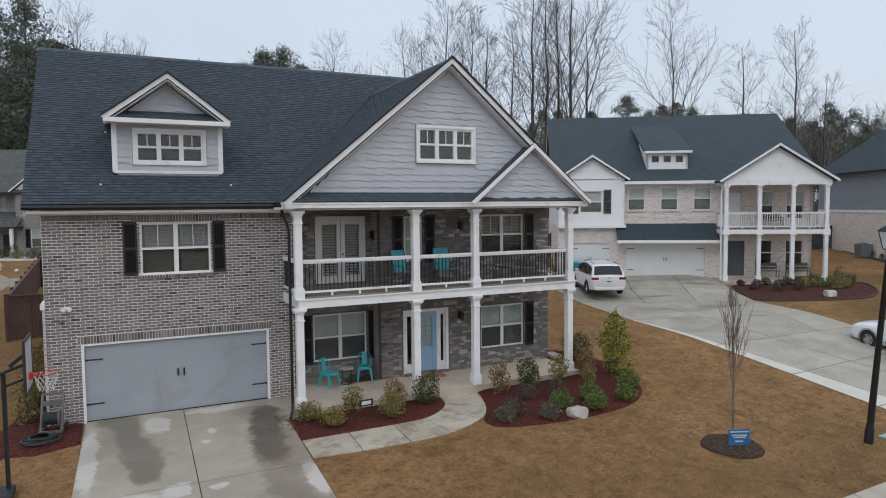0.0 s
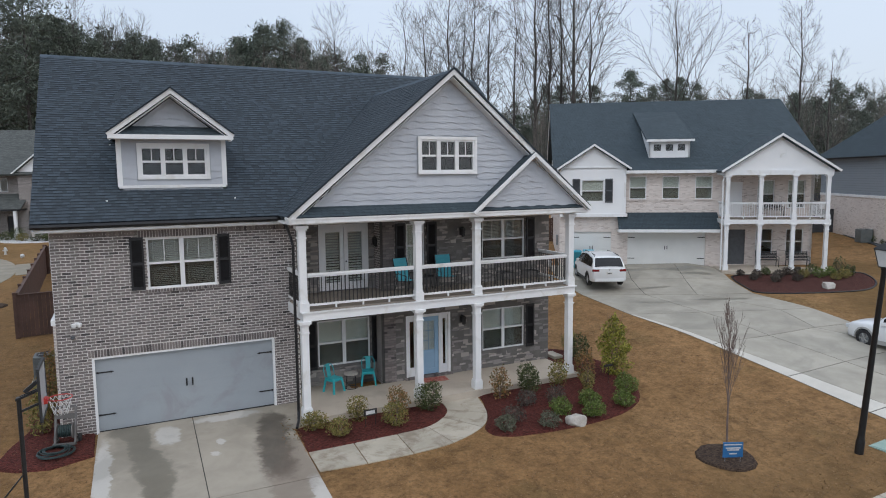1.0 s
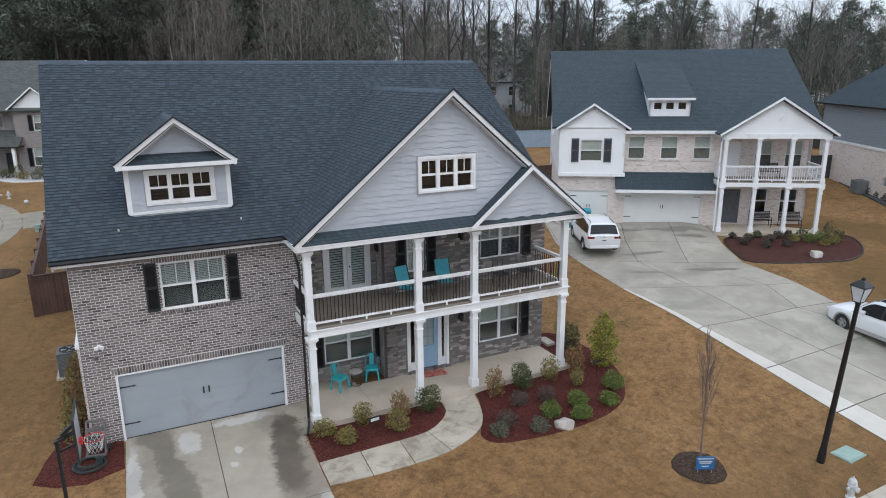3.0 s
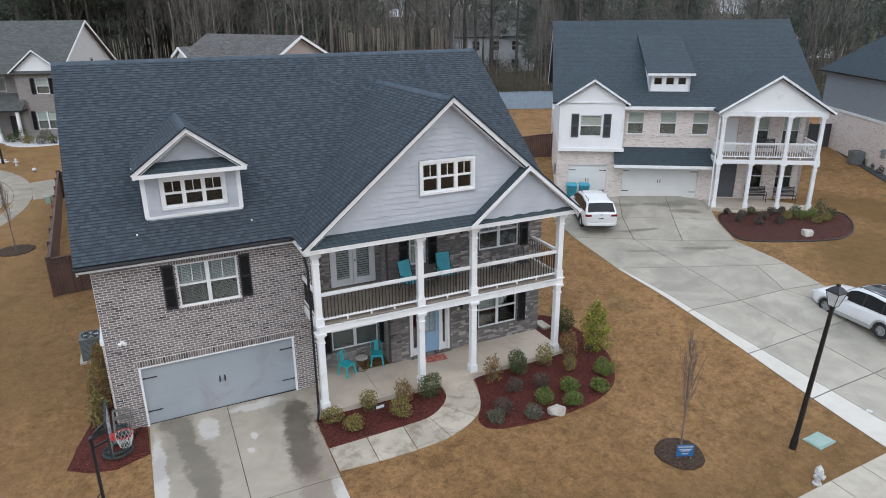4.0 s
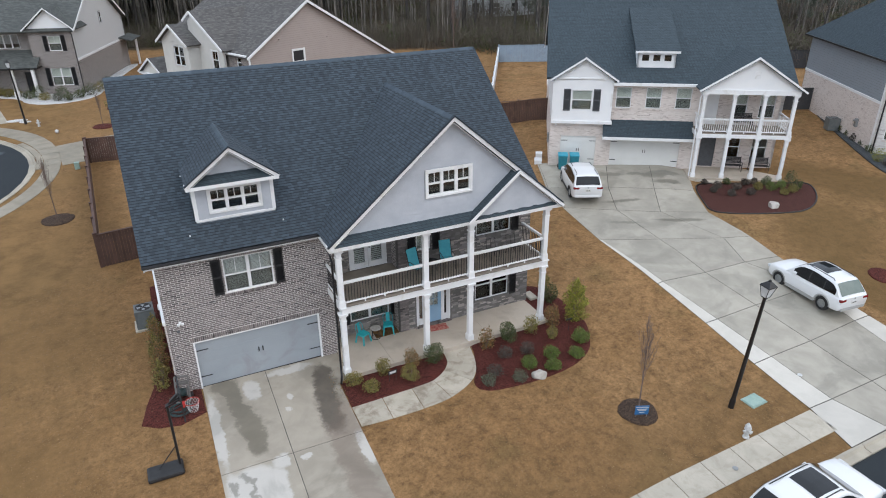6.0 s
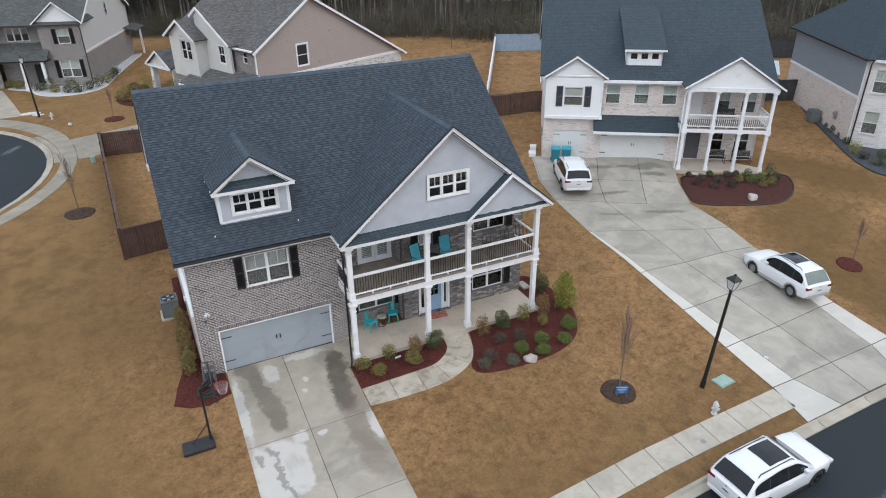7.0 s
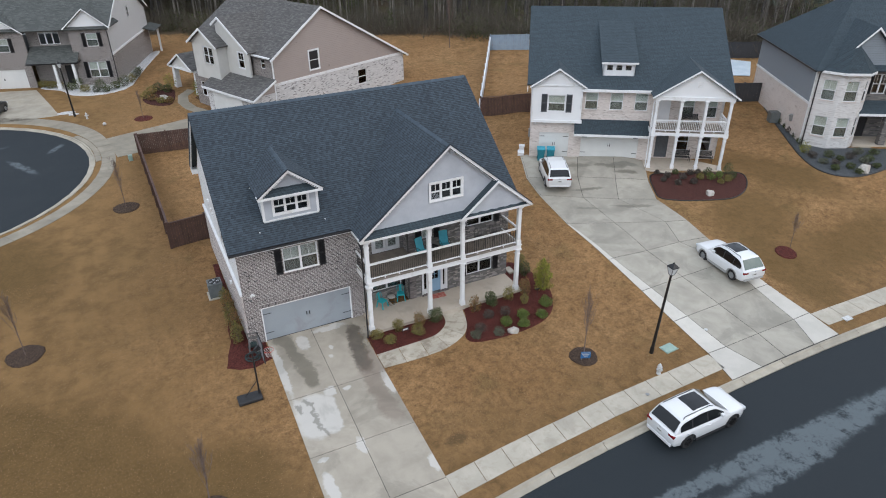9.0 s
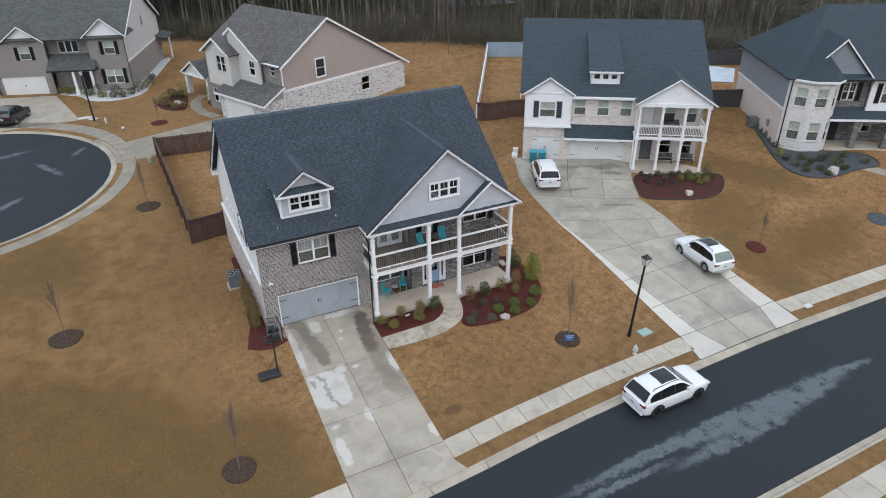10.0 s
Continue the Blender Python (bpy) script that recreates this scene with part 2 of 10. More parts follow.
M_CHARCOAL = surface("charcoal_painted_shutter", (0.075, 0.08, 0.088), (0.10, 0.105, 0.115), 5.0, 0.5, relief=0.1)
M_IRON = surface("black_iron", (0.012, 0.012, 0.013), (0.022, 0.022, 0.024), 8.0, 0.4, 0.0, relief=0.1)
M_GUTTER = surface("black_gutter_metal", (0.010, 0.010, 0.012), (0.02, 0.02, 0.022), 3.0, 0.35)
M_GLASS = glass_mat("window_glass", (0.94, 0.96, 0.96))
M_GLASS_DARK = surface("dark_tinted_car_glass", (0.006, 0.007, 0.008), (0.010, 0.011, 0.012), 2.0, 0.05, relief=0.0)
M_SCREEN = glass_mat("insect_screen_mesh", (0.68, 0.69, 0.69), 0.03)
M_BLIND = surface("white_slat_blind", (0.66, 0.69, 0.66), (0.74, 0.76, 0.73), 2.0, 0.6, relief=0.02)
M_CURTAIN = surface("pale_curtain", (0.62, 0.66, 0.60), (0.72, 0.75, 0.69), 6.0, 0.9, relief=0.1)
# attic and room tones set dark: missing indoor light put into the colour
M_ATTIC = surface("dark_unlit_attic", (0.02, 0.02, 0.02), (0.03, 0.03, 0.03), 1.0, 0.9)
M_ROOM = surface("painted_dim_interior", (0.10, 0.10, 0.10), (0.13, 0.13, 0.125), 1.0, 0.9)
M_DOOR_BLUE = surface("light_blue_painted_door", (0.25, 0.40, 0.55), (0.29, 0.44, 0.59), 1.5, 0.4, relief=0.04)
M_PORCH = surface("tan_broom_finished_concrete", (0.44, 0.38, 0.31), (0.50, 0.44, 0.365), 0.9, 0.8, grain=90, relief=0.15, dirt=(0.38, 0.335, 0.28), dirt_scale=0.8)
M_ROCK = surface("pale_weathered_rock", (0.38, 0.35, 0.31), (0.52, 0.49, 0.45), 5.0, 0.9, grain=25, relief=0.8, dist=0.02, dirt=(0.28, 0.25, 0.22), dirt_scale=3)
M_WOOD_FENCE = surface("dark_stained_fence_boards", (0.065, 0.036, 0.028), (0.10, 0.055, 0.042), 2.0, 0.75, grain=30, relief=0.3, pieces="object", spread=0.14)
M_FENCE_VINYL = surface("white_vinyl_fence", (0.66, 0.70, 0.74), (0.72, 0.75, 0.78), 2.0, 0.45, relief=0.03)
M_FENCE_BLUE = surface("blue_grey_fence", (0.24, 0.31, 0.39), (0.29, 0.37, 0.45), 2.0, 0.6)
M_FENCE_DARK = surface("charcoal_fence", (0.035, 0.037, 0.042), (0.05, 0.052, 0.058), 2.0, 0.6)
M_DECK = surface("grey_brown_deck_boards", (0.20, 0.17, 0.14), (0.27, 0.23, 0.19), 2.0, 0.8, grain=40, relief=0.2)
M_TEAL = surface("turquoise_painted_steel", (0.028, 0.36, 0.40), (0.035, 0.42, 0.46), 4.0, 0.35, relief=0.03)
M_CANVAS = surface("blue_mesh_sling_fabric", (0.055, 0.30, 0.37), (0.07, 0.35, 0.42), 6.0, 0.8, relief=0.2)


# ---- mesh helpers ----
class Shape:
    """Gathers faces for one mesh."""

    def __init__(self):
        self.v, self.f, self.marks = [], [], []

    def add(self, verts, faces):
        n = len(self.v)
        self.marks.append((n, len(self.f)))
        self.v.extend(tuple(p) for p in verts)
        self.f.extend(tuple(i + n for i in f) for f in faces)
        return self

    def box(self, x0, y0, z0, x1, y1, z1):
        x0, x1 = sorted((x0, x1))
        y0, y1 = sorted((y0, y1))
        z0, z1 = sorted((z0, z1))
        return self.add([(x0, y0, z0), (x1, y0, z0), (x1, y1, z0), (x0, y1, z0), (x0, y0, z1), (x1, y0, z1), (x1, y1, z1), (x0, y1, z1)],
                        [(0, 3, 2, 1), (4, 5, 6, 7), (0, 1, 5, 4), (1, 2, 6, 5), (2, 3, 7, 6), (3, 0, 4, 7)])

    def prism(self, pts, off):
        """A flat outline pushed along off."""
        n, o = len(pts), Vector(off)
        a = [Vector(p) for p in pts]
        return self.add(a + [p + o for p in a], [tuple(range(n - 1, -1, -1)), tuple(range(n, 2 * n))] + [(i, (i + 1) % n, n + (i + 1) % n, n + i) for i in range(n)])

    def slab(self, pts, thick):
        """A sheet of that thickness under its outline (outline anticlockwise seen from outside)."""
        a = [Vector(p) for p in pts]
        n = (a[1] - a[0]).cross(a[2] - a[0]).normalized()
        n = -n if n.z < 0 else n
        return self.prism(a, -n * thick)

    def beam(self, p0, p1, w, h, up=(0, 0, 1)):
        p0, p1 = Vector(p0), Vector(p1)
        d = (p1 - p0).normalized()
        side = d.cross(Vector(up)).normalized() * (w / 2)
        top = side.normalized().cross(d) * (h / 2)
        a = [p0 - side - top, p0 + side - top, p0 + side + top, p0 - side + top]
        return self.prism(a, p1 - p0)

    def tube(self, p0, p1, r0, r1=None, n=6, caps=True):
        p0, p1 = Vector(p0), Vector(p1)
        r1 = r0 if r1 is None else r1
        d = (p1 - p0).normalized()
        a = d.orthogonal().normalized()
        b = d.cross(a)
        ring = [(a * math.cos(2 * math.pi * i / n) + b * math.sin(2 * math.pi * i / n)) for i in range(n)]
        f = [(i, (i + 1) % n, n + (i + 1) % n, n + i) for i in range(n)]
        if caps:
            f += [tuple(range(n - 1, -1, -1)), tuple(range(n, 2 * n))]
        return self.add([p0 + q * r0 for q in ring] + [p1 + q * r1 for q in ring], f)

    def path(self, pts, r, n=6):
        ps = [Vector(p) for p in pts]
        vs, fs, a = [], [], None
        for k, p in enumerate(ps):
            d = (ps[min(k + 1, len(ps) - 1)] - ps[max(k - 1, 0)]).normalized()
            a = d.orthogonal().normalized() if a is None else (a - d * a.dot(d)).normalized()
            b = d.cross(a)
            vs += [p + (a * math.cos(2 * math.pi * i / n) + b * math.sin(2 * math.pi * i / n)) * r for i in range(n)]
        for k in range(len(ps) - 1):
            fs += [(k * n + i, k * n + (i + 1) % n, (k + 1) * n + (i + 1) % n, (k + 1) * n + i) for i in range(n)]
        return self.add(vs, fs + [tuple(range(n - 1, -1, -1)), tuple(range(len(vs) - n, len(vs)))])

    def lathe(self, cx, cy, profile, n=16, z0=0.0, caps=True):
        vs, fs = [], []
        for r, z in profile:
            vs += [(cx + r * math.cos(2 * math.pi * i / n), cy + r * math.sin(2 * math.pi * i / n), z0 + z) for i in range(n)]
        for k in range(len(profile) - 1):
            fs += [(k * n + i, k * n + (i + 1) % n, (k + 1) * n + (i + 1) % n, (k + 1) * n + i) for i in range(n)]
        if caps:
            fs += [tuple(range(n - 1, -1, -1)), tuple(range((len(profile) - 1) * n, len(profile) * n))]
        return self.add(vs, fs)

    def ring(self, c, axis, R, r, n=20, m=6):
        c, ax = Vector(c), Vector(axis).normalized()
        a = ax.orthogonal().normalized()
        b = ax.cross(a)
        vs, fs = [], []
        for i in range(n):
            t = 2 * math.pi * i / n
            d = a * math.cos(t) + b * math.sin(t)
            vs += [c + d * (R + r * math.cos(2 * math.pi * j / m)) + ax * (r * math.sin(2 * math.pi * j / m)) for j in range(m)]
        for i in range(n):
            for j in range(m):
                fs.append((i * m + j, ((i + 1) % n) * m + j, ((i + 1) % n) * m + (j + 1) % m, i * m + (j + 1) % m))
        return self.add(vs, fs)

    def moved(self, m):
        self.v = [tuple(m @ Vector(p)) for p in self.v]
        return self


def mesh_of(name, shape, material, smooth=0.0, tidy=True):
    me = bpy.data.meshes.new(name)
    me.from_pydata(shape.v, [], shape.f)
    if tidy and len(shape.f) < 20000:
        bm = bmesh.new()
        bm.from_mesh(me)
        bmesh.ops.recalc_face_normals(bm, faces=bm.faces)
        bm.to_mesh(me)
        bm.free()
    me.materials.append(material)
    if smooth:
        me.polygons.foreach_set("use_smooth", [True] * len(me.polygons))
        me.set_sharp_from_angle(angle=radians(smooth))
    me.update()
    return me


def part(name, shape, material, parent, label="", smooth=0.0, tidy=True):
    ob = new(name, mesh_of(name, shape, material, smooth, tidy))
    ob.parent = parent
    return tagged(ob, label)


def parts(name, shape, material, parent, label=""):
    """Each piece that went into the shape as a part of its own."""
    ends = shape.marks[1:] + [(len(shape.v), len(shape.f))]
    for (v0, f0), (v1, f1) in zip(shape.marks, ends):
        one = Shape()
        one.add(shape.v[v0:v1], [[i - v0 for i in f] for f in shape.f[f0:f1]])
        part(name, one, material, parent, label)


def thing(name, label, category, at=(0, 0, 0), turn=0.0, group="", kind=""):
    ob = new(name)
    ob.empty_display_size = 0.2
    ob.matrix_basis = pose(*at, 0, 0, turn)
    return tagged(ob, label, category, group, kind)


def solid(name, shape, material, label, category, group="", kind="", smooth=0.0, tidy=True):
    return tagged(new(name, mesh_of(name, shape, material, smooth, tidy)), label, category, group, kind)


def bevelled(x0, y0, z0, x1, y1, z1, r):
    bm = bmesh.new()
    bmesh.ops.create_cube(bm, size=1.0)
    for v in bm.verts:
        v.co = Vector((x0 + (v.co.x + 0.5) * (x1 - x0), y0 + (v.co.y + 0.5) * (y1 - y0), z0 + (v.co.z + 0.5) * (z1 - z0)))
    bmesh.ops.bevel(bm, geom=list(bm.edges), offset=r, segments=2, affect="EDGES", profile=0.6)
    s = Shape()
    s.add([v.co.copy() for v in bm.verts], [[v.index for v in f.verts] for f in bm.faces])
    bm.free()
    return s


# ---- the lie of the land ----
ROAD_Y0, ROAD_Y1 = -21.25, -13.35
CUL_X, CUL_Y, CUL_R = -21.9, 32.0, 14.55


def ease(v):
    v = min(1.0, max(0.0, v))
    return v * v * (3 - 2 * v)


def land(x, y):
    """Height of the lawn level."""
    z = -0.08 + (0.05 * max(y, -14.0) if y < 0 else 0.02 * min(y, 60.0))
    z += 0.045 * max(0.0, min(x, 70.0) - 14.0) * ease((y + 11) / 12)
    # the ground rises to the garage and porch of the neighbouring house
    u, v = 0.8368 * (x - 32.6) - 0.5476 * (y - 7.41), 0.5476 * (x - 32.6) + 0.8368 * (y - 7.41)
    return z + (0.10 + 0.30 * ease((0.5 - u) / 2.5)) * ease((v + 5.5) / 6.8) * ease((u + 13.5) / 3.5) * ease((10 - u) / 3.5) * ease((26 - v) / 7)


def bend(x):
    """How far the near kerb swings from its straight line."""
    return float(np.interp(x, [-60, 0, 5, 8.2, 11.6, 13.4, 17, 20.5, 25, 28.6, 33, 37, 45, 80], [-3.6, -1.02, -0.68, -0.32, -0.06, 0.08, 0.22, 0.34, 0.48, 0.47, 0.38, 0.33, 0.15, -0.5]))


def far_bend(x):
    return -0.40 + min(1.0, max(-2.0, 0.02 * (x - 16.7)))


def in_road(x, y):
    """How far inside a carriageway a place lies (negative: outside), in metres."""
    a = min(y - ROAD_Y0 - far_bend(x), ROAD_Y1 + bend(x) - y)
    b = CUL_R - math.hypot(x - CUL_X, y - CUL_Y)
    return max(a, b)


def ground_height(x, y):
    z = land(x, y)
    if y > 55:
        z += 0.03 * noise.noise((x * 0.05, y * 0.05, 0)) * (y - 55)
    return z + 0.008 * noise.noise((x * 0.35, y * 0.35, 3.0)) - 0.22 * ease(in_road(x, y) / 0.6 + 0.15)


def stain_mask(t, pos, spots, soft=0.25, wob=0.5):
    """The union of wobbly ellipses (x, y, rx, ry, degrees) on the ground."""
    n = nd(t, "TexNoise", Scale=1.7, Detail=8.0, Roughness=0.7)
    t.links.new(pos, n.inputs["Vector"])
    n2 = nd(t, "VectorMath")
    n2.operation = "MULTIPLY_ADD"
    t.links.new(n.outputs["Color"], n2.inputs[0])
    n2.inputs[1].default_value = (wob * 2, wob * 2, 0)
    t.links.new(pos, n2.inputs[2])
    total = None
    for x, y, rx, ry, deg in spots:
        mp = t.nodes.new("ShaderNodeMapping")
        mp.vector_type = "TEXTURE"
        mp.inputs["Location"].default_value = (x + wob, y + wob, 0)
        mp.inputs["Rotation"].default_value = (0, 0, radians(deg))
        mp.inputs["Scale"].default_value = (rx, ry, 1e5)
        t.links.new(n2.outputs[0], mp.inputs["Vector"])
        ln = nd(t, "VectorMath")
        ln.operation = "LENGTH"
        t.links.new(mp.outputs[0], ln.inputs[0])
        m = step(t, ln.outputs["Value"], 1.75, 0.25)
        total = m if total is None else math_node(t, "ADD", total, m)
    return step(t, total, 0.5 - soft, 0.5 + soft)


def concrete(name, c1, c2, wet=(), pale=(), damp=0.45, blotch=0.5, brown=(), rust=(), grime=0.0):
    """Broom-finished concrete with rain-damp blotches, pieces varied one by one."""
    m, t, b, geo = start_mat(name, 0.75)
    pos = geo.outputs["Position"]
    big = noise_tex(t, pos, 0.9, 6, 0.6, 0.4)
    fine = noise_tex(t, pos, 70, 3)
    col = mix(t, step(t, big, 0.3, 0.7), c1, c2)
    rnd = t.nodes.new("ShaderNodeObjectInfo").outputs["Random"]
    lum = nd(t, "HueSaturation")
    t.links.new(col, lum.inputs["Color"])
    t.links.new(math_node(t, "ADD", math_node(t, "MULTIPLY", rnd, 0.16), 0.92), lum.inputs["Value"])
    col = lum.outputs[0]
    patch = step(t, noise_tex(t, pos, 0.35, 6, 0.62, 0.8), 0.5, 0.6)
    wetness = math_node(t, "MULTIPLY", patch, blotch)
    if wet:
        wetness = math_node(t, "MAXIMUM", math_node(t, "MULTIPLY", wetness, 0.7), stain_mask(t, pos, wet, 0.24, 0.5))
    if pale:
        col = mix(t, math_node(t, "MULTIPLY", stain_mask(t, pos, pale, 0.2, 0.34), 0.75), col, (0.56, 0.54, 0.505))
    col = mix(t, wetness, col, mix(t, 1.0, col, (damp * 0.78, damp * 0.78, damp * 0.75) if wet else (damp, damp, damp * 0.97), "MULTIPLY"))
    if brown:
        col = mix(t, math_node(t, "MULTIPLY", stain_mask(t, pos, brown, 0.42, 0.5), 0.9), col, mix(t, noise_tex(t, pos, 2.0, 5), (0.048, 0.043, 0.034), (0.15, 0.122, 0.096)))
    if grime:
        col = mix(t, math_node(t, "MULTIPLY", step(t, noise_tex(t, pos, 1.6, 7, 0.7, 0.6), 0.46, 0.66), grime), col, (0.17, 0.125, 0.082))
    if rust:
        col = mix(t, math_node(t, "MULTIPLY", stain_mask(t, pos, rust, 0.48, 0.6), 0.5), col, (0.16, 0.118, 0.092))
    col = mix(t, math_node(t, "MULTIPLY", step(t, fine, 0.55, 0.8), 0.25), col, (0.2, 0.195, 0.18))
    t.links.new(col, b.inputs["Base Color"])
    t.links.new(math_node(t, "SUBTRACT", 0.78, math_node(t, "MULTIPLY", wetness, 0.42)), b.inputs["Roughness"])
    bump(t, b, fine, 0.25, 0.004)
    return m


def lawn_mat():
    m, t, b, geo = start_mat("dormant_lawn", 0.95, spec=0.15)
    pos = geo.outputs["Position"]
    big = noise_tex(t, pos, 0.10, 6, 0.6, 0.5)
    mid = noise_tex(t, pos, 0.7, 6, 0.65)
    fine = noise_tex(t, pos, 7, 8, 0.85)
    blade = noise_tex(t, pos, 24, 6, 0.85)
    col = mix(t, step(t, big, 0.3, 0.7), (0.298, 0.167, 0.073), (0.37, 0.219, 0.102))
    col = mix(t, math_node(t, "MULTIPLY", step(t, mid, 0.45, 0.72), 0.7), col, (0.19, 0.107, 0.043))
    col = mix(t, math_node(t, "MULTIPLY", step(t, noise_tex(t, pos, 0.28, 5, 0.6, 0.7), 0.55, 0.7), 0.5), col, (0.175, 0.125, 0.052))
    col = mix(t, math_node(t, "MULTIPLY", step(t, fine, 0.38, 0.68), 0.8), col, (0.115, 0.064, 0.027))
    col = mix(t, math_node(t, "MULTIPLY", step(t, noise_tex(t, pos, 3.2, 7, 0.75, 0.3), 0.56, 0.70), 0.55), col, (0.085, 0.050, 0.020))
    col = mix(t, math_node(t, "MULTIPLY", step(t, blade, 0.5, 0.75), 0.4), col, (0.41, 0.28, 0.15))
    col = mix(t, 1.0, col, ramp(t, noise_tex(t, pos, 2.3, 6, 0.7, 0.4), [(0.3, (0.58, 0.58, 0.58)), (0.5, (0.97, 0.97, 0.97)), (0.7, (1.22, 1.21, 1.19))]), "MULTIPLY")
    sep = t.nodes.new("ShaderNodeSeparateXYZ")
    t.links.new(pos, sep.inputs[0])
    # a thinner, older turf with some green in it on the corner lot, in drifts
    drift = step(t, math_node(t, "ADD", sep.outputs[0], math_node(t, "MULTIPLY", noise_tex(t, pos, 0.13, 4, 0.6, 0.6), 14.0)), 8.0, -2.0)
    col = mix(t, math_node(t, "MULTIPLY", drift, 0.92), col, mix(t, step(t, mid, 0.35, 0.65), (0.155, 0.094, 0.039), (0.245, 0.146, 0.062)))
    # old thatch and bare soil in patches; corner-lot patches also carry painted vignetting
    thatch_vignette = stain_mask(t, pos, [(-9.5, -9.5, 5.5, 4.0, 20), (-11.5, -4.0, 4.5, 3.0, 0), (-4.2, -8.6, 3.0, 2.0, 0), (-4.5, -12.5, 3.5, 2.4, 0), (-15.0, -2.0, 4.0, 4.0, 0), (-13.0, 14.0, 3.0, 4.5, 10), (34.0, -2.0, 4.5, 3.0, 30), (41.0, 2.0, 2.4, 5.0, 20), (38.0, -7.0, 6.0, 2.0, 10), (31.5, -8.0, 1.5, 3.0, 0)], 0.5, 1.4)
    col = mix(t, math_node(t, "MULTIPLY", thatch_vignette, 0.72), col, mix(t, step(t, fine, 0.35, 0.65), (0.080, 0.050, 0.018), (0.152, 0.094, 0.036)))
    soil = stain_mask(t, pos, [(6.15, -10.4, 0.55, 0.3, 10), (4.0, 12.9, 3.0, 0.2, 0)], 0.4, 0.5)
    col = mix(t, math_node(t, "MULTIPLY", soil, 0.75), col, mix(t, step(t, fine, 0.35, 0.65), (0.05, 0.034, 0.02), (0.11, 0.07, 0.036)))
    # duller turf towards the street
    verge = step(t, math_node(t, "ADD", sep.outputs[1], math_node(t, "MULTIPLY", noise_tex(t, pos, 0.35, 5, 0.65, 0.5), 6.0)), -3.5, -8.5)
    col = mix(t, math_node(t, "MULTIPLY", verge, 0.42), col, mix(t, step(t, fine, 0.35, 0.65), (0.095, 0.060, 0.024), (0.18, 0.115, 0.05)))
    # leaf litter under the woods
    edge = math_node(t, "ADD", sep.outputs[1], math_node(t, "MULTIPLY", sep.outputs[0], 0.76))
    woods = step(t, math_node(t, "ADD", edge, math_node(t, "MULTIPLY", mid, 5.0)), 88.0, 91.0)
    litter = mix(t, step(t, fine, 0.35, 0.65), (0.055, 0.040, 0.026), (0.115, 0.085, 0.055))
    litter = mix(t, math_node(t, "MULTIPLY", step(t, noise_tex(t, pos, 0.06, 4), 0.52, 0.62), 0.6), litter, (0.07, 0.085, 0.03))
    col = mix(t, woods, col, litter)
    t.links.new(col, b.inputs["Base Color"])
    h = math_node(t, "ADD", math_node(t, "MULTIPLY", fine, 0.7), math_node(t, "MULTIPLY", blade, 0.5))
    bump(t, b, h, 0.9, 0.05)
    return m


def asphalt_mat():
    m, t, b, geo = start_mat("damp_asphalt", 0.7, spec=0.3)
    pos = geo.outputs["Position"]
    big = noise_tex(t, pos, 0.3, 6, 0.6)
    fine = noise_tex(t, pos, 90, 3)
    col = mix(t, big, (0.012, 0.0165, 0.020), (0.021, 0.028, 0.0335))
    col = mix(t, math_node(t, "MULTIPLY", step(t, fine, 0.5, 0.8), 0.4), col, (0.09, 0.09, 0.09))
    streak = stain_mask(t, pos, [(12.0, -17.2, 3.6, 0.26, 2), (17.0, -17.1, 4.0, 0.4, 0), (20.0, -17.5, 3.6, 0.65, 0), (23.6, -17.3, 3.0, 0.6, 2), (27.2, -17.1, 1.9, 0.22, -2), (17.4, -18.3, 3.2, 0.3, 0), (11.0, -17.9, 2.6, 0.2, 0), (-16, 26, 1.6, 0.35, 50), (-13, 33, 2.0, 0.3, 120), (-17, 38, 2.2, 0.35, 20), (-10.5, 36.5, 1.0, 0.25, 60)], 0.45, 0.5)
    speck = step(t, noise_tex(t, pos, 1.4, 8, 0.8), 0.34, 0.52)
    dry = math_node(t, "MULTIPLY", math_node(t, "MULTIPLY", streak, speck), 0.52)
    col = mix(t, dry, col, (0.185, 0.218, 0.235))
    t.links.new(col, b.inputs["Base Color"])
    t.links.new(math_node(t, "ADD", math_node(t, "MULTIPLY", big, 0.25), 0.62), b.inputs["Roughness"])
    bump(t, b, fine, 0.5, 0.004)
    return m


def mulch_mat(name, c1, c2):
    m, t, b, geo = start_mat(name, 0.95, spec=0.2)
    pos = geo.outputs["Position"]
    vo = nd(t, "TexVoronoi", Scale=22.0)
    mp = t.nodes.new("ShaderNodeMapping")
    mp.inputs["Scale"].default_value = (1.0, 1.7, 1.0)
    mp.inputs["Rotation"].default_value = (0, 0, 0.6)
    t.links.new(pos, mp.inputs[0])
    t.links.new(mp.outputs[0], vo.inputs["Vector"])
    sep = t.nodes.new("ShaderNodeSeparateColor")
    t.links.new(vo.outputs["Color"], sep.inputs[0])
    col = mix(t, sep.outputs[0], c1, c2)
    leaf = step(t, noise_tex(t, pos, 14, 3), 0.66, 0.72)
    col = mix(t, math_node(t, "MULTIPLY", leaf, 0.5), col, (0.26, 0.18, 0.10))
    t.links.new(col, b.inputs["Base Color"])
    bump(t, b, math_node(t, "SUBTRACT", noise_tex(t, pos, 30, 4), vo.outputs["Distance"]), 0.9, 0.04)
    return m


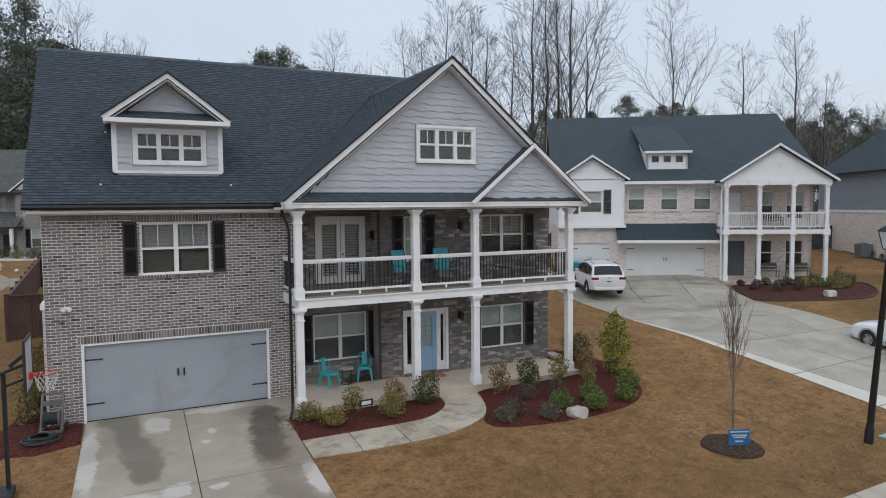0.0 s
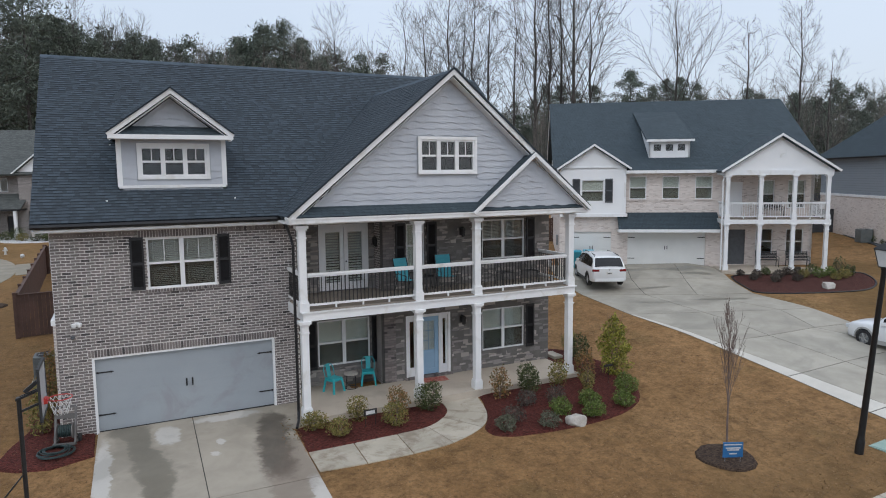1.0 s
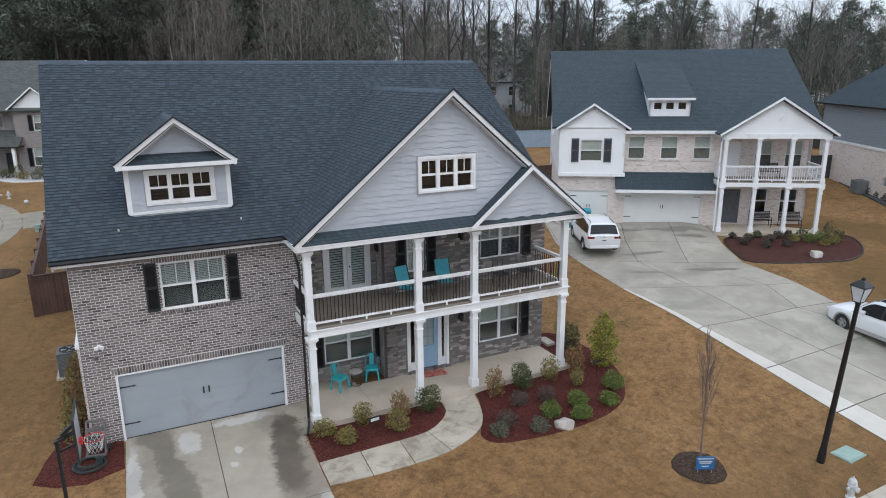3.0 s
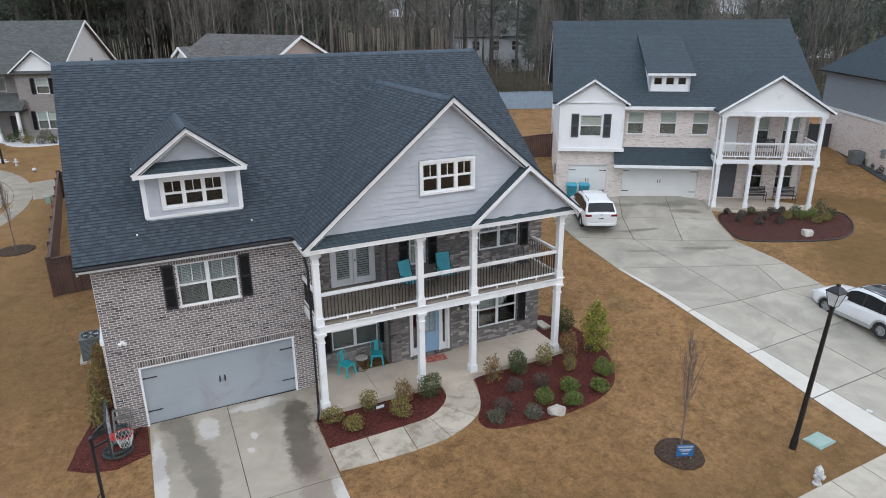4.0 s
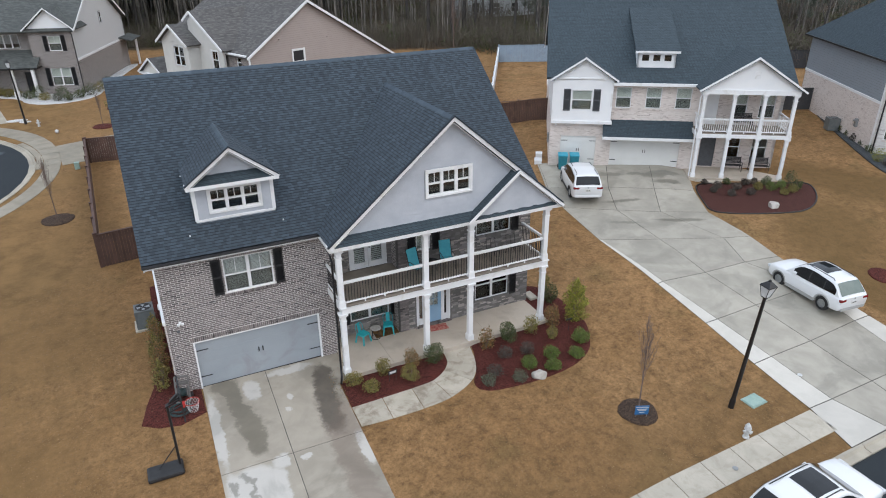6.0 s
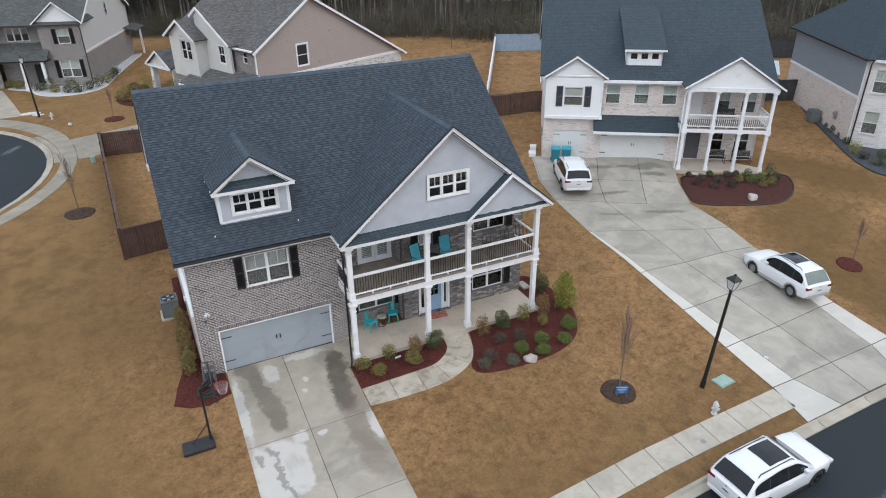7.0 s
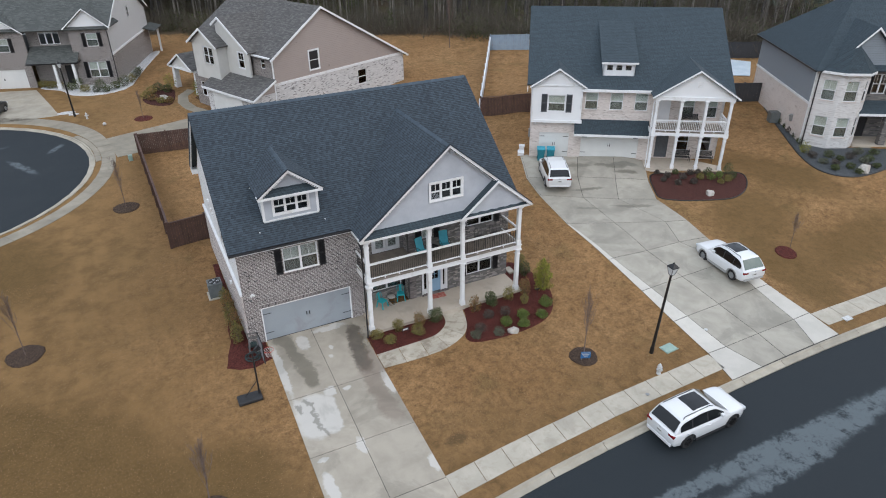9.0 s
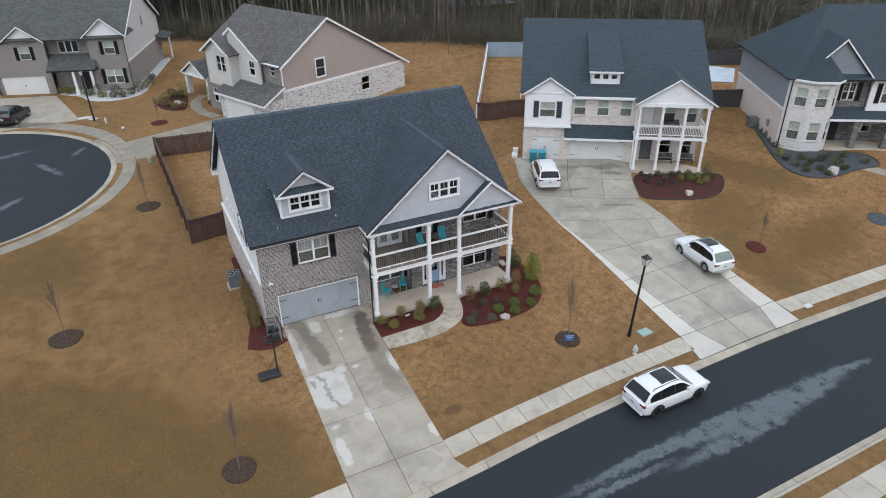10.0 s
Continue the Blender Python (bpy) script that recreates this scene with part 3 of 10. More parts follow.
M_JOINT = surface("dark_joint_filler", (0.055, 0.052, 0.046), (0.085, 0.08, 0.07), 3.0, 0.95)
M_EDGING = surface("black_plastic_edging", (0.012, 0.012, 0.013), (0.02, 0.02, 0.022), 4.0, 0.5)
M_LAWN = lawn_mat()
M_ASPHALT = asphalt_mat()
M_MULCH = mulch_mat("dark_red_mulch", (0.045, 0.013, 0.011), (0.145, 0.041, 0.032))
M_MULCH_BROWN = mulch_mat("red_brown_mulch", (0.040, 0.015, 0.013), (0.125, 0.052, 0.042))
M_MULCH_DARK = mulch_mat("dark_brown_mulch", (0.032, 0.021, 0.016), (0.115, 0.078, 0.056))
M_MULCH_GREY = mulch_mat("slate_chip_mulch", (0.045, 0.05, 0.055), (0.13, 0.14, 0.15))
M_PEBBLE = mulch_mat("white_pebbles", (0.45, 0.45, 0.45), (0.75, 0.75, 0.74))
M_WALK_OLD = concrete("weathered_concrete", (0.24, 0.212, 0.163), (0.315, 0.28, 0.22), blotch=0.45, damp=0.7)
M_WALK = concrete("pale_path_concrete", (0.40, 0.365, 0.30), (0.48, 0.438, 0.365), blotch=0.35, damp=0.72, grime=0.22)
M_PATH = concrete("brown_stained_path_concrete", (0.40, 0.36, 0.29), (0.48, 0.435, 0.36), blotch=0.35, damp=0.72, grime=0.6)
M_STRIP = concrete("new_pale_concrete", (0.50, 0.475, 0.425), (0.57, 0.54, 0.485), blotch=0.1, damp=0.8)
M_KERB = concrete("kerb_concrete", (0.33, 0.295, 0.235), (0.415, 0.375, 0.305), blotch=0.4, damp=0.7)
M_DRIVE = concrete("damp_driveway_concrete", (0.325, 0.290, 0.235), (0.405, 0.362, 0.296), blotch=0.6, damp=0.72,
                   wet=[(0.75, -0.25, 0.5, 0.4, 0), (1.0, -0.9, 0.3, 0.5, 10), (1.1, -1.8, 0.34, 0.6, 10), (1.25, -2.8, 0.42, 0.7, 0), (1.35, -3.9, 0.36, 0.6, -5), (0.62, -5.3, 0.16, 0.3, 30), (0.8, -6.1, 0.10, 0.5, 0), (0.82, -6.9, 0.13, 0.45, 12), (0.98, -7.6, 0.10, 0.3, 10), (0.2, -5.6, 0.12, 0.25, 0)],
                   brown=[(4.55, -0.9, 0.36, 0.4, 0), (4.4, -1.7, 0.4, 0.6, -10), (4.25, -2.7, 0.42, 0.8, -8), (4.15, -3.8, 0.4, 0.8, 0)],
                   rust=[(4.1, -4.9, 0.42, 0.9, 0), (4.05, -6.1, 0.4, 1.0, 0), (4.15, -7.5, 0.5, 0.9, 10), (4.7, -3.9, 0.3, 1.2, 0)],
                   pale=[(0.9, -5.7, 0.9, 0.8, 0), (0.7, -6.9, 0.8, 0.9, 0), (1.5, -6.6, 0.4, 0.9, 0), (0.15, -2.6, 0.2, 1.9, 0), (1.75, -0.9, 0.3, 0.6, 0), (2.0, -5.0, 0.25, 0.3, 0), (2.75, -2.6, 0.14, 0.14, 0), (2.75, -5.2, 0.2, 0.14, 0), (4.75, -5.6, 0.2, 0.9, 0), (0.3, -9.0, 0.2, 0.12, 0), (3.0, -1.9, 0.12, 0.16, 0), (4.75, -11.2, 0.3, 0.5, 0), (3.4, -0.3, 0.9, 0.25, 0), (2.1, -8.9, 0.2, 0.5, 0), (0.2, -10.6, 0.25, 1.0, 0)])
M_NDRIVE = concrete("rain_streaked_driveway_concrete", (0.315, 0.292, 0.244), (0.40, 0.37, 0.312), blotch=0.55, damp=0.72, wet=[(31.4, 8.7, 0.9, 0.35, -33), (30.5, 8.7, 0.8, 0.4, -33), (30.6, 7.6, 0.9, 0.3, -33), (28.0, 10.4, 1.0, 0.3, -33), (29.6, 9.6, 0.5, 0.2, -33), (26.4, 7.0, 1.2, 0.16, -20), (27.6, 3.2, 1.5, 0.2, -30), (24.6, 4.6, 0.9, 0.2, -30)])


def ground():
    xs = np.unique(np.round(np.concatenate([np.arange(-45, 62, 0.75), np.array([-2500, -1200, -600, -300, -180, -120, -90, -70, -55, 75, 90, 110, 140, 180, 250, 400, 800, 1500, 2500.0])]), 3))
    ys = np.unique(np.round(np.concatenate([np.arange(-30, 60, 0.75), np.arange(-22, -12.5, 0.25), np.array([-2500, -1200, -500, -200, -100, -60, -45, 65, 72, 80, 90, 100, 115, 130, 150, 180, 230, 300, 500, 900, 1600, 2500.0])]), 3))
    nx, ny = len(xs), len(ys)
    v = [(float(x), float(y), ground_height(float(x), float(y))) for y in ys for x in xs]
    f = [(j * nx + i, j * nx + i + 1, (j + 1) * nx + i + 1, (j + 1) * nx + i) for j in range(ny - 1) for i in range(nx - 1)]
    s = Shape()
    s.v, s.f = v, f
    return solid("ground", s, M_LAWN, "dormant golden-brown lawn running into leaf-littered woods", "ground", kind="structure", smooth=180, tidy=False)


ground()


def road_z(x, y):
    return land(x, y) - 0.115


def sheet(xs, ys, top, shift=lambda x, y: y):
    s = Shape()
    nx = len(xs)
    s.v = [(x, shift(x, y), top(x, y)) for y in ys for x in xs]
    s.f = [(j * nx + i, j * nx + i + 1, (j + 1) * nx + i + 1, (j + 1) * nx + i) for j in range(len(ys) - 1) for i in range(nx - 1)]
    return s


solid("road", sheet([float(x) for x in range(-150, 201, 3)], [-20.79, -19, -17.3, -15.5, -13.81], lambda x, y: road_z(x, y) + 0.03 * (1 - ((y + 17.3) / 3.5) ** 2), lambda x, y: y + far_bend(x) + (bend(x) - far_bend(x)) * (y + 20.79) / 6.98), M_ASPHALT,
      "damp dark asphalt street with pale dry streaks", "road", kind="structure", tidy=False)
cs = Shape()
for k in range(64):
    a0, a1 = 2 * math.pi * k / 64, 2 * math.pi * (k + 1) / 64
    for r0, r1 in ((0, 6), (6, CUL_R - 0.42)):
        q = [(CUL_X + r * math.cos(a), CUL_Y + r * math.sin(a)) for r, a in ((r0, a0), (r1, a0), (r1, a1), (r0, a1))]
        cs.add([(x, y, road_z(x, y) + 0.02) for x, y in (q if r0 else q[:3])], [(0, 1, 2, 3) if r0 else (0, 1, 2)])
solid("road", cs, M_ASPHALT, "damp asphalt turning circle of a dead-end street", "road", kind="structure", tidy=False)


def kerb_line(name, pts, inward, label):
    """Rolled kerb with a gutter pan: segments of about 3 m, from points along the back of the kerb; inward: metres to the carriageway's side."""
    owner = thing(name, label, "kerb", kind="structure")
    sec = ((0.0, -0.02, 0.0), (0.13, 0.0, 0.0), (0.2, -0.09, 0.0), (0.48, -0.105, 0.0))
    for (p, np_), (q, nq) in zip(pts, pts[1:]):
        gap = 0.006
        p2 = [p[i] + (q[i] - p[i]) * gap for i in (0, 1)]
        q2 = [q[i] - (q[i] - p[i]) * gap for i in (0, 1)]
        s = Shape()
        for e, n in ((p2, np_), (q2, nq)):
            for d, z, _ in sec:
                s.v.append((e[0] + n[0] * d * inward, e[1] + n[1] * d * inward, land(e[0], e[1]) + 0.015 + z))
            for d in (0.48, 0.0):
                s.v.append((e[0] + n[0] * d * inward, e[1] + n[1] * d * inward, land(e[0], e[1]) - 0.32))
        s.f = [(i, (i + 1) % 6, 6 + (i + 1) % 6, 6 + i) for i in range(6)] + [(5, 4, 3, 2, 1, 0), (6, 7, 8, 9, 10, 11)]
        part("kerb_stone", s, M_KERB, owner)
    return owner


kerb_line("kerb", [((x, ROAD_Y1 + bend(x)), (0, -1)) for x in np.arange(-36.0, 64.1, 3.0).tolist()], 1, "pale concrete kerb and gutter along the street lawn")
kerb_line("kerb", [((x, ROAD_Y0 + far_bend(x)), (0, 1)) for x in np.arange(-36.0, 64.1, 3.0).tolist()], 1, "pale concrete kerb and gutter on the far side of the street")
kerb_line("kerb", [((CUL_X + CUL_R * math.cos(radians(a)), CUL_Y + CUL_R * math.sin(radians(a))), (-math.cos(radians(a)), -math.sin(radians(a)))) for a in range(-100, 113, 8)], 1,
          "pale concrete kerb round the turning circle")


def slab_piece(owner, outline, material, name="slab", lift=0.025, thick=0.12):
    """One cast slab with that outline (anticlockwise), draped on the land."""
    s = Shape()
    n = len(outline)
    s.v = [(x, y, land(x, y) + lift) for x, y in outline] + [(x, y, land(x, y) + lift - thick) for x, y in outline]
    s.f = [tuple(range(n))] + [(i, n + i, n + (i + 1) % n, (i + 1) % n) for i in range(n)]
    return part(name, s, material, owner, tidy=False)


def quad_slab(owner, a, b, c, d, material, name="slab", lift=0.025, thick=0.12):
    """A four-sided slab in small steps, so that it follows the land."""
    nu = max(1, int(max((b - a).length, (c - d).length) / 0.7))
    nv = max(1, int(max((d - a).length, (c - b).length) / 0.7))
    s = Shape()
    for j in range(nv + 1):
        for i in range(nu + 1):
            p = a.lerp(b, i / nu).lerp(d.lerp(c, i / nu), j / nv)
            s.v.append((p.x, p.y, land(p.x, p.y) + lift))
    w = nu + 1
    s.f = [(j * w + i, j * w + i + 1, (j + 1) * w + i + 1, (j + 1) * w + i) for j in range(nv) for i in range(nu)]
    rim = list(range(w)) + [j * w + nu for j in range(1, nv + 1)] + [nv * w + i for i in range(nu - 1, -1, -1)] + [j * w for j in range(nv - 1, 0, -1)]
    n = len(s.v)
    s.v += [(s.v[i][0], s.v[i][1], s.v[i][2] - thick) for i in rim]
    s.f += [(rim[k], n + k, n + (k + 1) % len(rim), rim[(k + 1) % len(rim)]) for k in range(len(rim))]
    return part(name, s, material, owner)


def row_of_slabs(owner, inner, outer, material, joint=0.03, name="slab", lift=0.025):
    """Slabs between two edges that have the same number of points."""
    for k in range(len(inner) - 1):
        a, b, c, d = (Vector(p) for p in (outer[k], outer[k + 1], inner[k + 1], inner[k]))
        e0, e1 = (b - a).normalized() * joint / 2, (c - d).normalized() * joint / 2
        e2, e3 = (d - a).normalized() * joint / 2, (c - b).normalized() * joint / 2
        quad_slab(owner, a + e0 + e2, b - e0 + e3, c - e1 - e3, d + e1 - e2, material, name, lift)


def glide(pts, k, t):
    """A smooth curve through the points, between point k and the next."""
    p = [Vector(pts[min(max(i, 0), len(pts) - 1)]) for i in (k - 1, k, k + 1, k + 2)]
    return 0.5 * ((2 * p[1]) + (p[2] - p[0]) * t + (2 * p[0] - 5 * p[1] + 4 * p[2] - p[3]) * t * t + (3 * p[1] - p[0] - 3 * p[2] + p[3]) * t * t * t)


def curved_slabs(owner, inner, outer, material, joint=0.012, lift=0.025, thick=0.12):
    """Slabs between two smooth edges, each with bowed sides."""
    for k in range(len(inner) - 1):
        s, n, w = Shape(), 8, 3
        for i in range(n + 1):
            t = joint + (1 - 2 * joint) * i / n
            a, b = glide(inner, k, t), glide(outer, k, t)
            for j in range(w + 1):
                q = a.lerp(b, j / w)
                s.v.append((q.x, q.y, land(q.x, q.y) + lift))
        m = w + 1
        s.f = [(i * m + j, i * m + j + 1, (i + 1) * m + j + 1, (i + 1) * m + j) for i in range(n) for j in range(w)]
        rim = [i * m for i in range(n + 1)] + [n * m + j for j in range(1, m)] + [i * m + w for i in range(n - 1, -1, -1)] + [j for j in range(w - 1, 0, -1)]
        c = len(s.v)
        s.v += [(s.v[i][0], s.v[i][1], s.v[i][2] - thick) for i in rim]
        s.f += [(rim[i], c + i, c + (i + 1) % len(rim), rim[(i + 1) % len(rim)]) for i in range(len(rim))]
        part("slab", s, material, owner)


walk_street = thing("pavement", "pale concrete pavement slabs along the street", "pavement", kind="structure")
for x0, x1 in ((-36.0, -0.3), (4.74, 20.86), (28.95, 66.0)):
    n = max(1, round((x1 - x0) / 1.52))
    xs = [x0 + (x1 - x0) * i / n for i in range(n + 1)]
    row_of_slabs(walk_street, [(x, -11.35 + bend(x)) for x in xs], [(x, -12.55 + bend(x)) for x in xs], M_WALK)
walk_far = thing("pavement", "pale concrete pavement across the street", "pavement", kind="structure")
xs = [-35.52 + 1.52 * i for i in range(56)]
row_of_slabs(walk_far, [(x, -22.1 + far_bend(x)) for x in xs], [(x, -23.35 + far_bend(x)) for x in xs], M_WALK)
walk_cul = thing("pavement", "concrete pavement curving round the turning circle", "pavement", kind="structure")
ang = [radians(a) for a in np.arange(-95, 108, 5.6).tolist()]
ring = [15.05 + 0.4 * ease((math.degrees(a) - 10) / 60) for a in ang]
wide = [1.15 + 0.6 * ease(math.degrees(a) / 40) for a in ang]
row_of_slabs(walk_cul, [(CUL_X + r * math.cos(a), CUL_Y + r * math.sin(a)) for a, r in zip(ang, ring)], [(CUL_X + (r + w) * math.cos(a), CUL_Y + (r + w) * math.sin(a)) for a, r, w in zip(ang, ring, wide)], M_WALK_OLD)

drive = thing("driveway", "damp concrete driveway with dark rain stains and saw-cut joints", "driveway", kind="structure")
def skew(x, y):
    """The driveway leans a little off the square of the house."""
    return Vector((x + 0.022 * y, y))


for y0, y1 in ((-4.85, 0.08), (-8.68, -4.85), (-12.12, -8.68)):
    for x0, x1 in ((0.0, 2.46), (2.46, 5.02)):
        g = 0.012
        if y1 > 0 and x1 > 4:
            slab_piece(drive, [skew(x0 + g, y0 + g), skew(x1 - g, y0 + g), skew(x1 - g, -1.95), (5.5, -1.75), (5.5, 0.02), skew(x0 + g, y1 - g)], M_DRIVE)
        else:
            quad_slab(drive, skew(x0 + g, y0 + g), skew(x1 - g, y0 + g), skew(x1 - g, y1 - g), skew(x0 + g, y1 - g), M_DRIVE)
quad_slab(drive, skew(0.01, -12.25), skew(5.01, -12.25), skew(5.01, 0.0), skew(0.01, 0.0), M_JOINT, "joint_filler", 0.012, 0.05)
slab_piece(drive, [(-0.26, -12.14), (-0.29, -13.5), (-0.68, -14.4), (2.14, -14.24), (2.19, -12.14)], M_DRIVE)
slab_piece(drive, [(2.22, -12.14), (2.17, -14.24), (5.02, -14.04), (4.72, -13.35), (4.75, -12.14)], M_DRIVE)

ndrive = thing("driveway", "wide rain-streaked concrete driveway with diagonal joints", "driveway", kind="structure")
# cross joints from the garage doors down to the street: left edge, left joint, middle joint, right joint, right edge
ROWS = [[(25.05, 14.65), (25.15, 14.6), (29.1, 12.05), (31.5, 10.4), (33.35, 8.7)], [(23.35, 10.9), (23.45, 10.85), (26.85, 8.9), (29.2, 7.2), (31.3, 5.85)], [(22.75, 8.1), (22.85, 8.05), (25.36, 6.12), (27.43, 4.6), (29.8, 3.15)],
        [(21.98, 3.45), (22.08, 3.4), (24.9, 1.87), (28.0, 0.25), (29.45, -0.3)], [(21.62, -1.65), (21.98, -1.6), (24.5, -1.93), (27.1, -2.1), (29.15, -2.45)], [(21.4, -5.1), (22.1, -5.1), (24.62, -5.05), (28.3, -5.05), (29.05, -5.05)],
        [(21.15, -8.1), (22.2, -8.05), (24.72, -8.0), (27.95, -7.8), (28.95, -7.8)], [(20.93, -10.95), (22.2, -10.95), (24.7, -10.9), (27.6, -10.85), (28.95, -10.8)], [(20.5, -13.02), (22.7, -12.95), (24.5, -12.89), (26.75, -12.87), (28.75, -12.87)]]
for k in range(len(ROWS) - 1):
    quad_slab(ndrive, *[Vector(p) for p in (ROWS[k + 1][0], ROWS[k + 1][4], ROWS[k][4], ROWS[k][0])], M_JOINT, "joint_filler", 0.01, 0.05)
    for i in range(4):
        pale_strip = (i == 0 and k >= 3) or (i == 3 and k >= 5)
        q = [Vector(p) for p in (ROWS[k + 1][i], ROWS[k + 1][i + 1], ROWS[k][i + 1], ROWS[k][i])]
        mid_q = (q[0] + q[1] + q[2] + q[3]) / 4
        q = [p + (mid_q - p).normalized() * min(0.026, 0.2 * (mid_q - p).length) for p in q]
        quad_slab(ndrive, *q, M_STRIP if pale_strip else M_NDRIVE)

fdrive = thing("driveway", "concrete driveway crossing to the turning circle", "driveway", kind="structure")
row_of_slabs(fdrive, [(-6.2, 37.0), (-2.0, 38.4), (2.2, 39.8), (6.3, 41.4)], [(-5.6, 31.6), (-1.2, 32.6), (3.4, 34.5), (7.8, 36.5)], M_WALK_OLD)
for a in range(-2, 24, 5):
    slab_piece(fdrive, [(CUL_X + r * math.cos(radians(b)), CUL_Y + r * math.sin(radians(b))) for r, b in ((14.57, a), (15.03, a), (15.03, a + 4.9), (14.57, a + 4.9))], M_WALK_OLD)
bdrive = thing("driveway", "concrete driveway in front of a white garage door", "driveway", kind="structure")
row_of_slabs(bdrive, [(-10.2, 46.3), (-11.2, 51.0), (-12.6, 57.2)], [(-18.8, 46.0), (-18.6, 52.6), (-19.8, 59.2)], M_KERB)

tpath = thing("garden_path", "curved concrete path from a driveway to a porch", "path", kind="structure")
row_of_slabs(tpath, [(3.9, 40.9), (2.75, 43.0), (2.3, 45.2), (2.5, 47.4), (3.6, 49.2)], [(2.7, 40.4), (1.6, 42.8), (1.15, 45.3), (1.5, 47.9), (2.8, 50.0)], M_WALK_OLD)
hpath = thing("garden_path", "concrete path to an arched front door", "path", kind="structure")
row_of_slabs(hpath, [(51.3, 1.6), (50.6, 0.2), (50.6, -1.4), (52.0, -3.0)], [(50.4, 2.1), (49.6, 0.4), (49.5, -1.6), (51.0, -3.6)], M_WALK_OLD)
path = thing("garden_path", "curved concrete garden path from the driveway to the porch", "path", kind="structure")
outer = [(4.95, -4.62), (6.17, -4.7), (7.44, -4.7), (8.67, -4.56), (9.87, -4.0), (10.5, -3.18), (10.86, -1.93)]
inner = [(4.96, -3.52), (6.21, -3.48), (7.47, -3.45), (8.45, -3.36), (9.15, -2.95), (9.5, -2.5), (9.62, -1.93)]
curved_slabs(path, inner, outer, M_PATH)


def bed(name, outline, material, label, h=0.05, soft=0, edging=False):
    """A mounded bed, with a rounded edge and lumpy top; soft: rounds of corner cutting."""
    for _ in range(soft):
        outline = [(p[0] + (q[0] - p[0]) * t, p[1] + (q[1] - p[1]) * t) for p, q in zip(outline, outline[1:] + outline[:1]) for t in (0.25, 0.75)]
    if edging:
        solid("edging", Shape().path([(x, y, land(x, y) + 0.03) for x, y in outline + outline[:1]], 0.045, 6), M_EDGING, "black plastic lawn edging round a flower bed", "edging", kind="structure")
    cx, cy = sum(p[0] for p in outline) / len(outline), sum(p[1] for p in outline) / len(outline)
    fine = []
    for i in range(len(outline)):
        p, q = outline[i], outline[(i + 1) % len(outline)]
        k = max(1, int(math.hypot(q[0] - p[0], q[1] - p[1]) / 0.3))
        fine += [(p[0] + (q[0] - p[0]) * j / k, p[1] + (q[1] - p[1]) * j / k) for j in range(k)]
    s, n = Shape(), len(fine)
    rings = ((1.0, -0.06), (0.995, 0.012), (0.96, 0.8), (0.85, 1.0), (0.65, 1.1), (0.4, 1.15), (0.15, 1.15))
    for k, (sc, hh) in enumerate(rings):
        for x, y in fine:
            px, py = cx + (x - cx) * sc, cy + (y - cy) * sc
            px += 0.03 * noise.noise((x * 3, y * 3, k)) if k < 3 else 0
            s.v.append((px, py, land(px, py) + (hh if k < 1 else hh * h + 0.012) + (0.025 * noise.noise((px * 2.5, py * 2.5, 5)) if k > 1 else 0)))
    for k in range(len(rings) - 1):
        s.f += [(k * n + i, k * n + (i + 1) % n, (k + 1) * n + (i + 1) % n, (k + 1) * n + i) for i in range(n)]
    s.f.append(tuple((len(rings) - 1) * n + i for i in range(n)))
    return solid(name, s, material, label, "flower bed", kind="structure", smooth=60, tidy=False)


bed("flower_bed", [(4.96, -3.53), (6.2, -3.5), (7.45, -3.47), (8.45, -3.38), (9.17, -2.96), (9.52, -2.5), (9.64, -1.85), (5.6, -1.85), (5.0, -2.0)], M_MULCH, "dark red mulch bed between porch and path")
bed("flower_bed", [(10.6, -2.9), (10.3, -3.6), (9.75, -4.25), (10.0, -4.85), (11.0, -5.05), (12.5, -5.15), (14.2, -5.0), (15.5, -4.4), (16.3, -3.2), (16.7, -2.0), (16.6, -0.6), (16.2, 1.2), (15.0, 1.35), (14.7, 0.5), (14.6, -1.7), (13.0, -1.75), (10.95, -1.75), (10.85, -2.3)], M_MULCH, "dark red mulch bed curving round the porch corner", soft=2)
bed("flower_bed", [(-2.3, -1.25), (-1.75, -1.62), (-1.0, -1.8), (-0.05, -1.45), (-0.05, 0.0), (-0.9, 0.1), (-0.9, 9.5), (-1.22, 9.5), (-1.32, 7.0), (-1.52, 4.2), (-1.5, 3.0), (-1.68, 1.9), (-1.72, 0.7), (-2.1, -0.4)], M_MULCH, "dark red mulch bed along the garage side wall")
for x, y, r in ((-5.6, 20.66, 0.95), (-11.58, 4.39, 0.95), (-4.49, -9.58, 0.8), (14.75, -8.3, 0.76)):
    bed("mulch_ring", [(x + r * math.cos(a) * (1 + 0.06 * math.sin(3 * a)), y + r * math.sin(a)) for a in [i * 2 * math.pi / 14 for i in range(14)]], M_MULCH_DARK, "dark brown mulch ring round a young tree")
for x, y, r in ((-2.6, 41.5, 0.9), (32.75, -5.9, 0.7)):
    bed("mulch_ring", [(x + r * math.cos(a), y + r * math.sin(a)) for a in [i * 2 * math.pi / 12 for i in range(12)]], M_MULCH, "reddish mulch ring in the lawn")
bed("mulch_ring", [(44.8 + 1.0 * math.cos(a), -7.0 + 0.85 * math.sin(a)) for a in [i * 2 * math.pi / 12 for i in range(12)]], M_MULCH_GREY, "slate chip ring in the lawn")
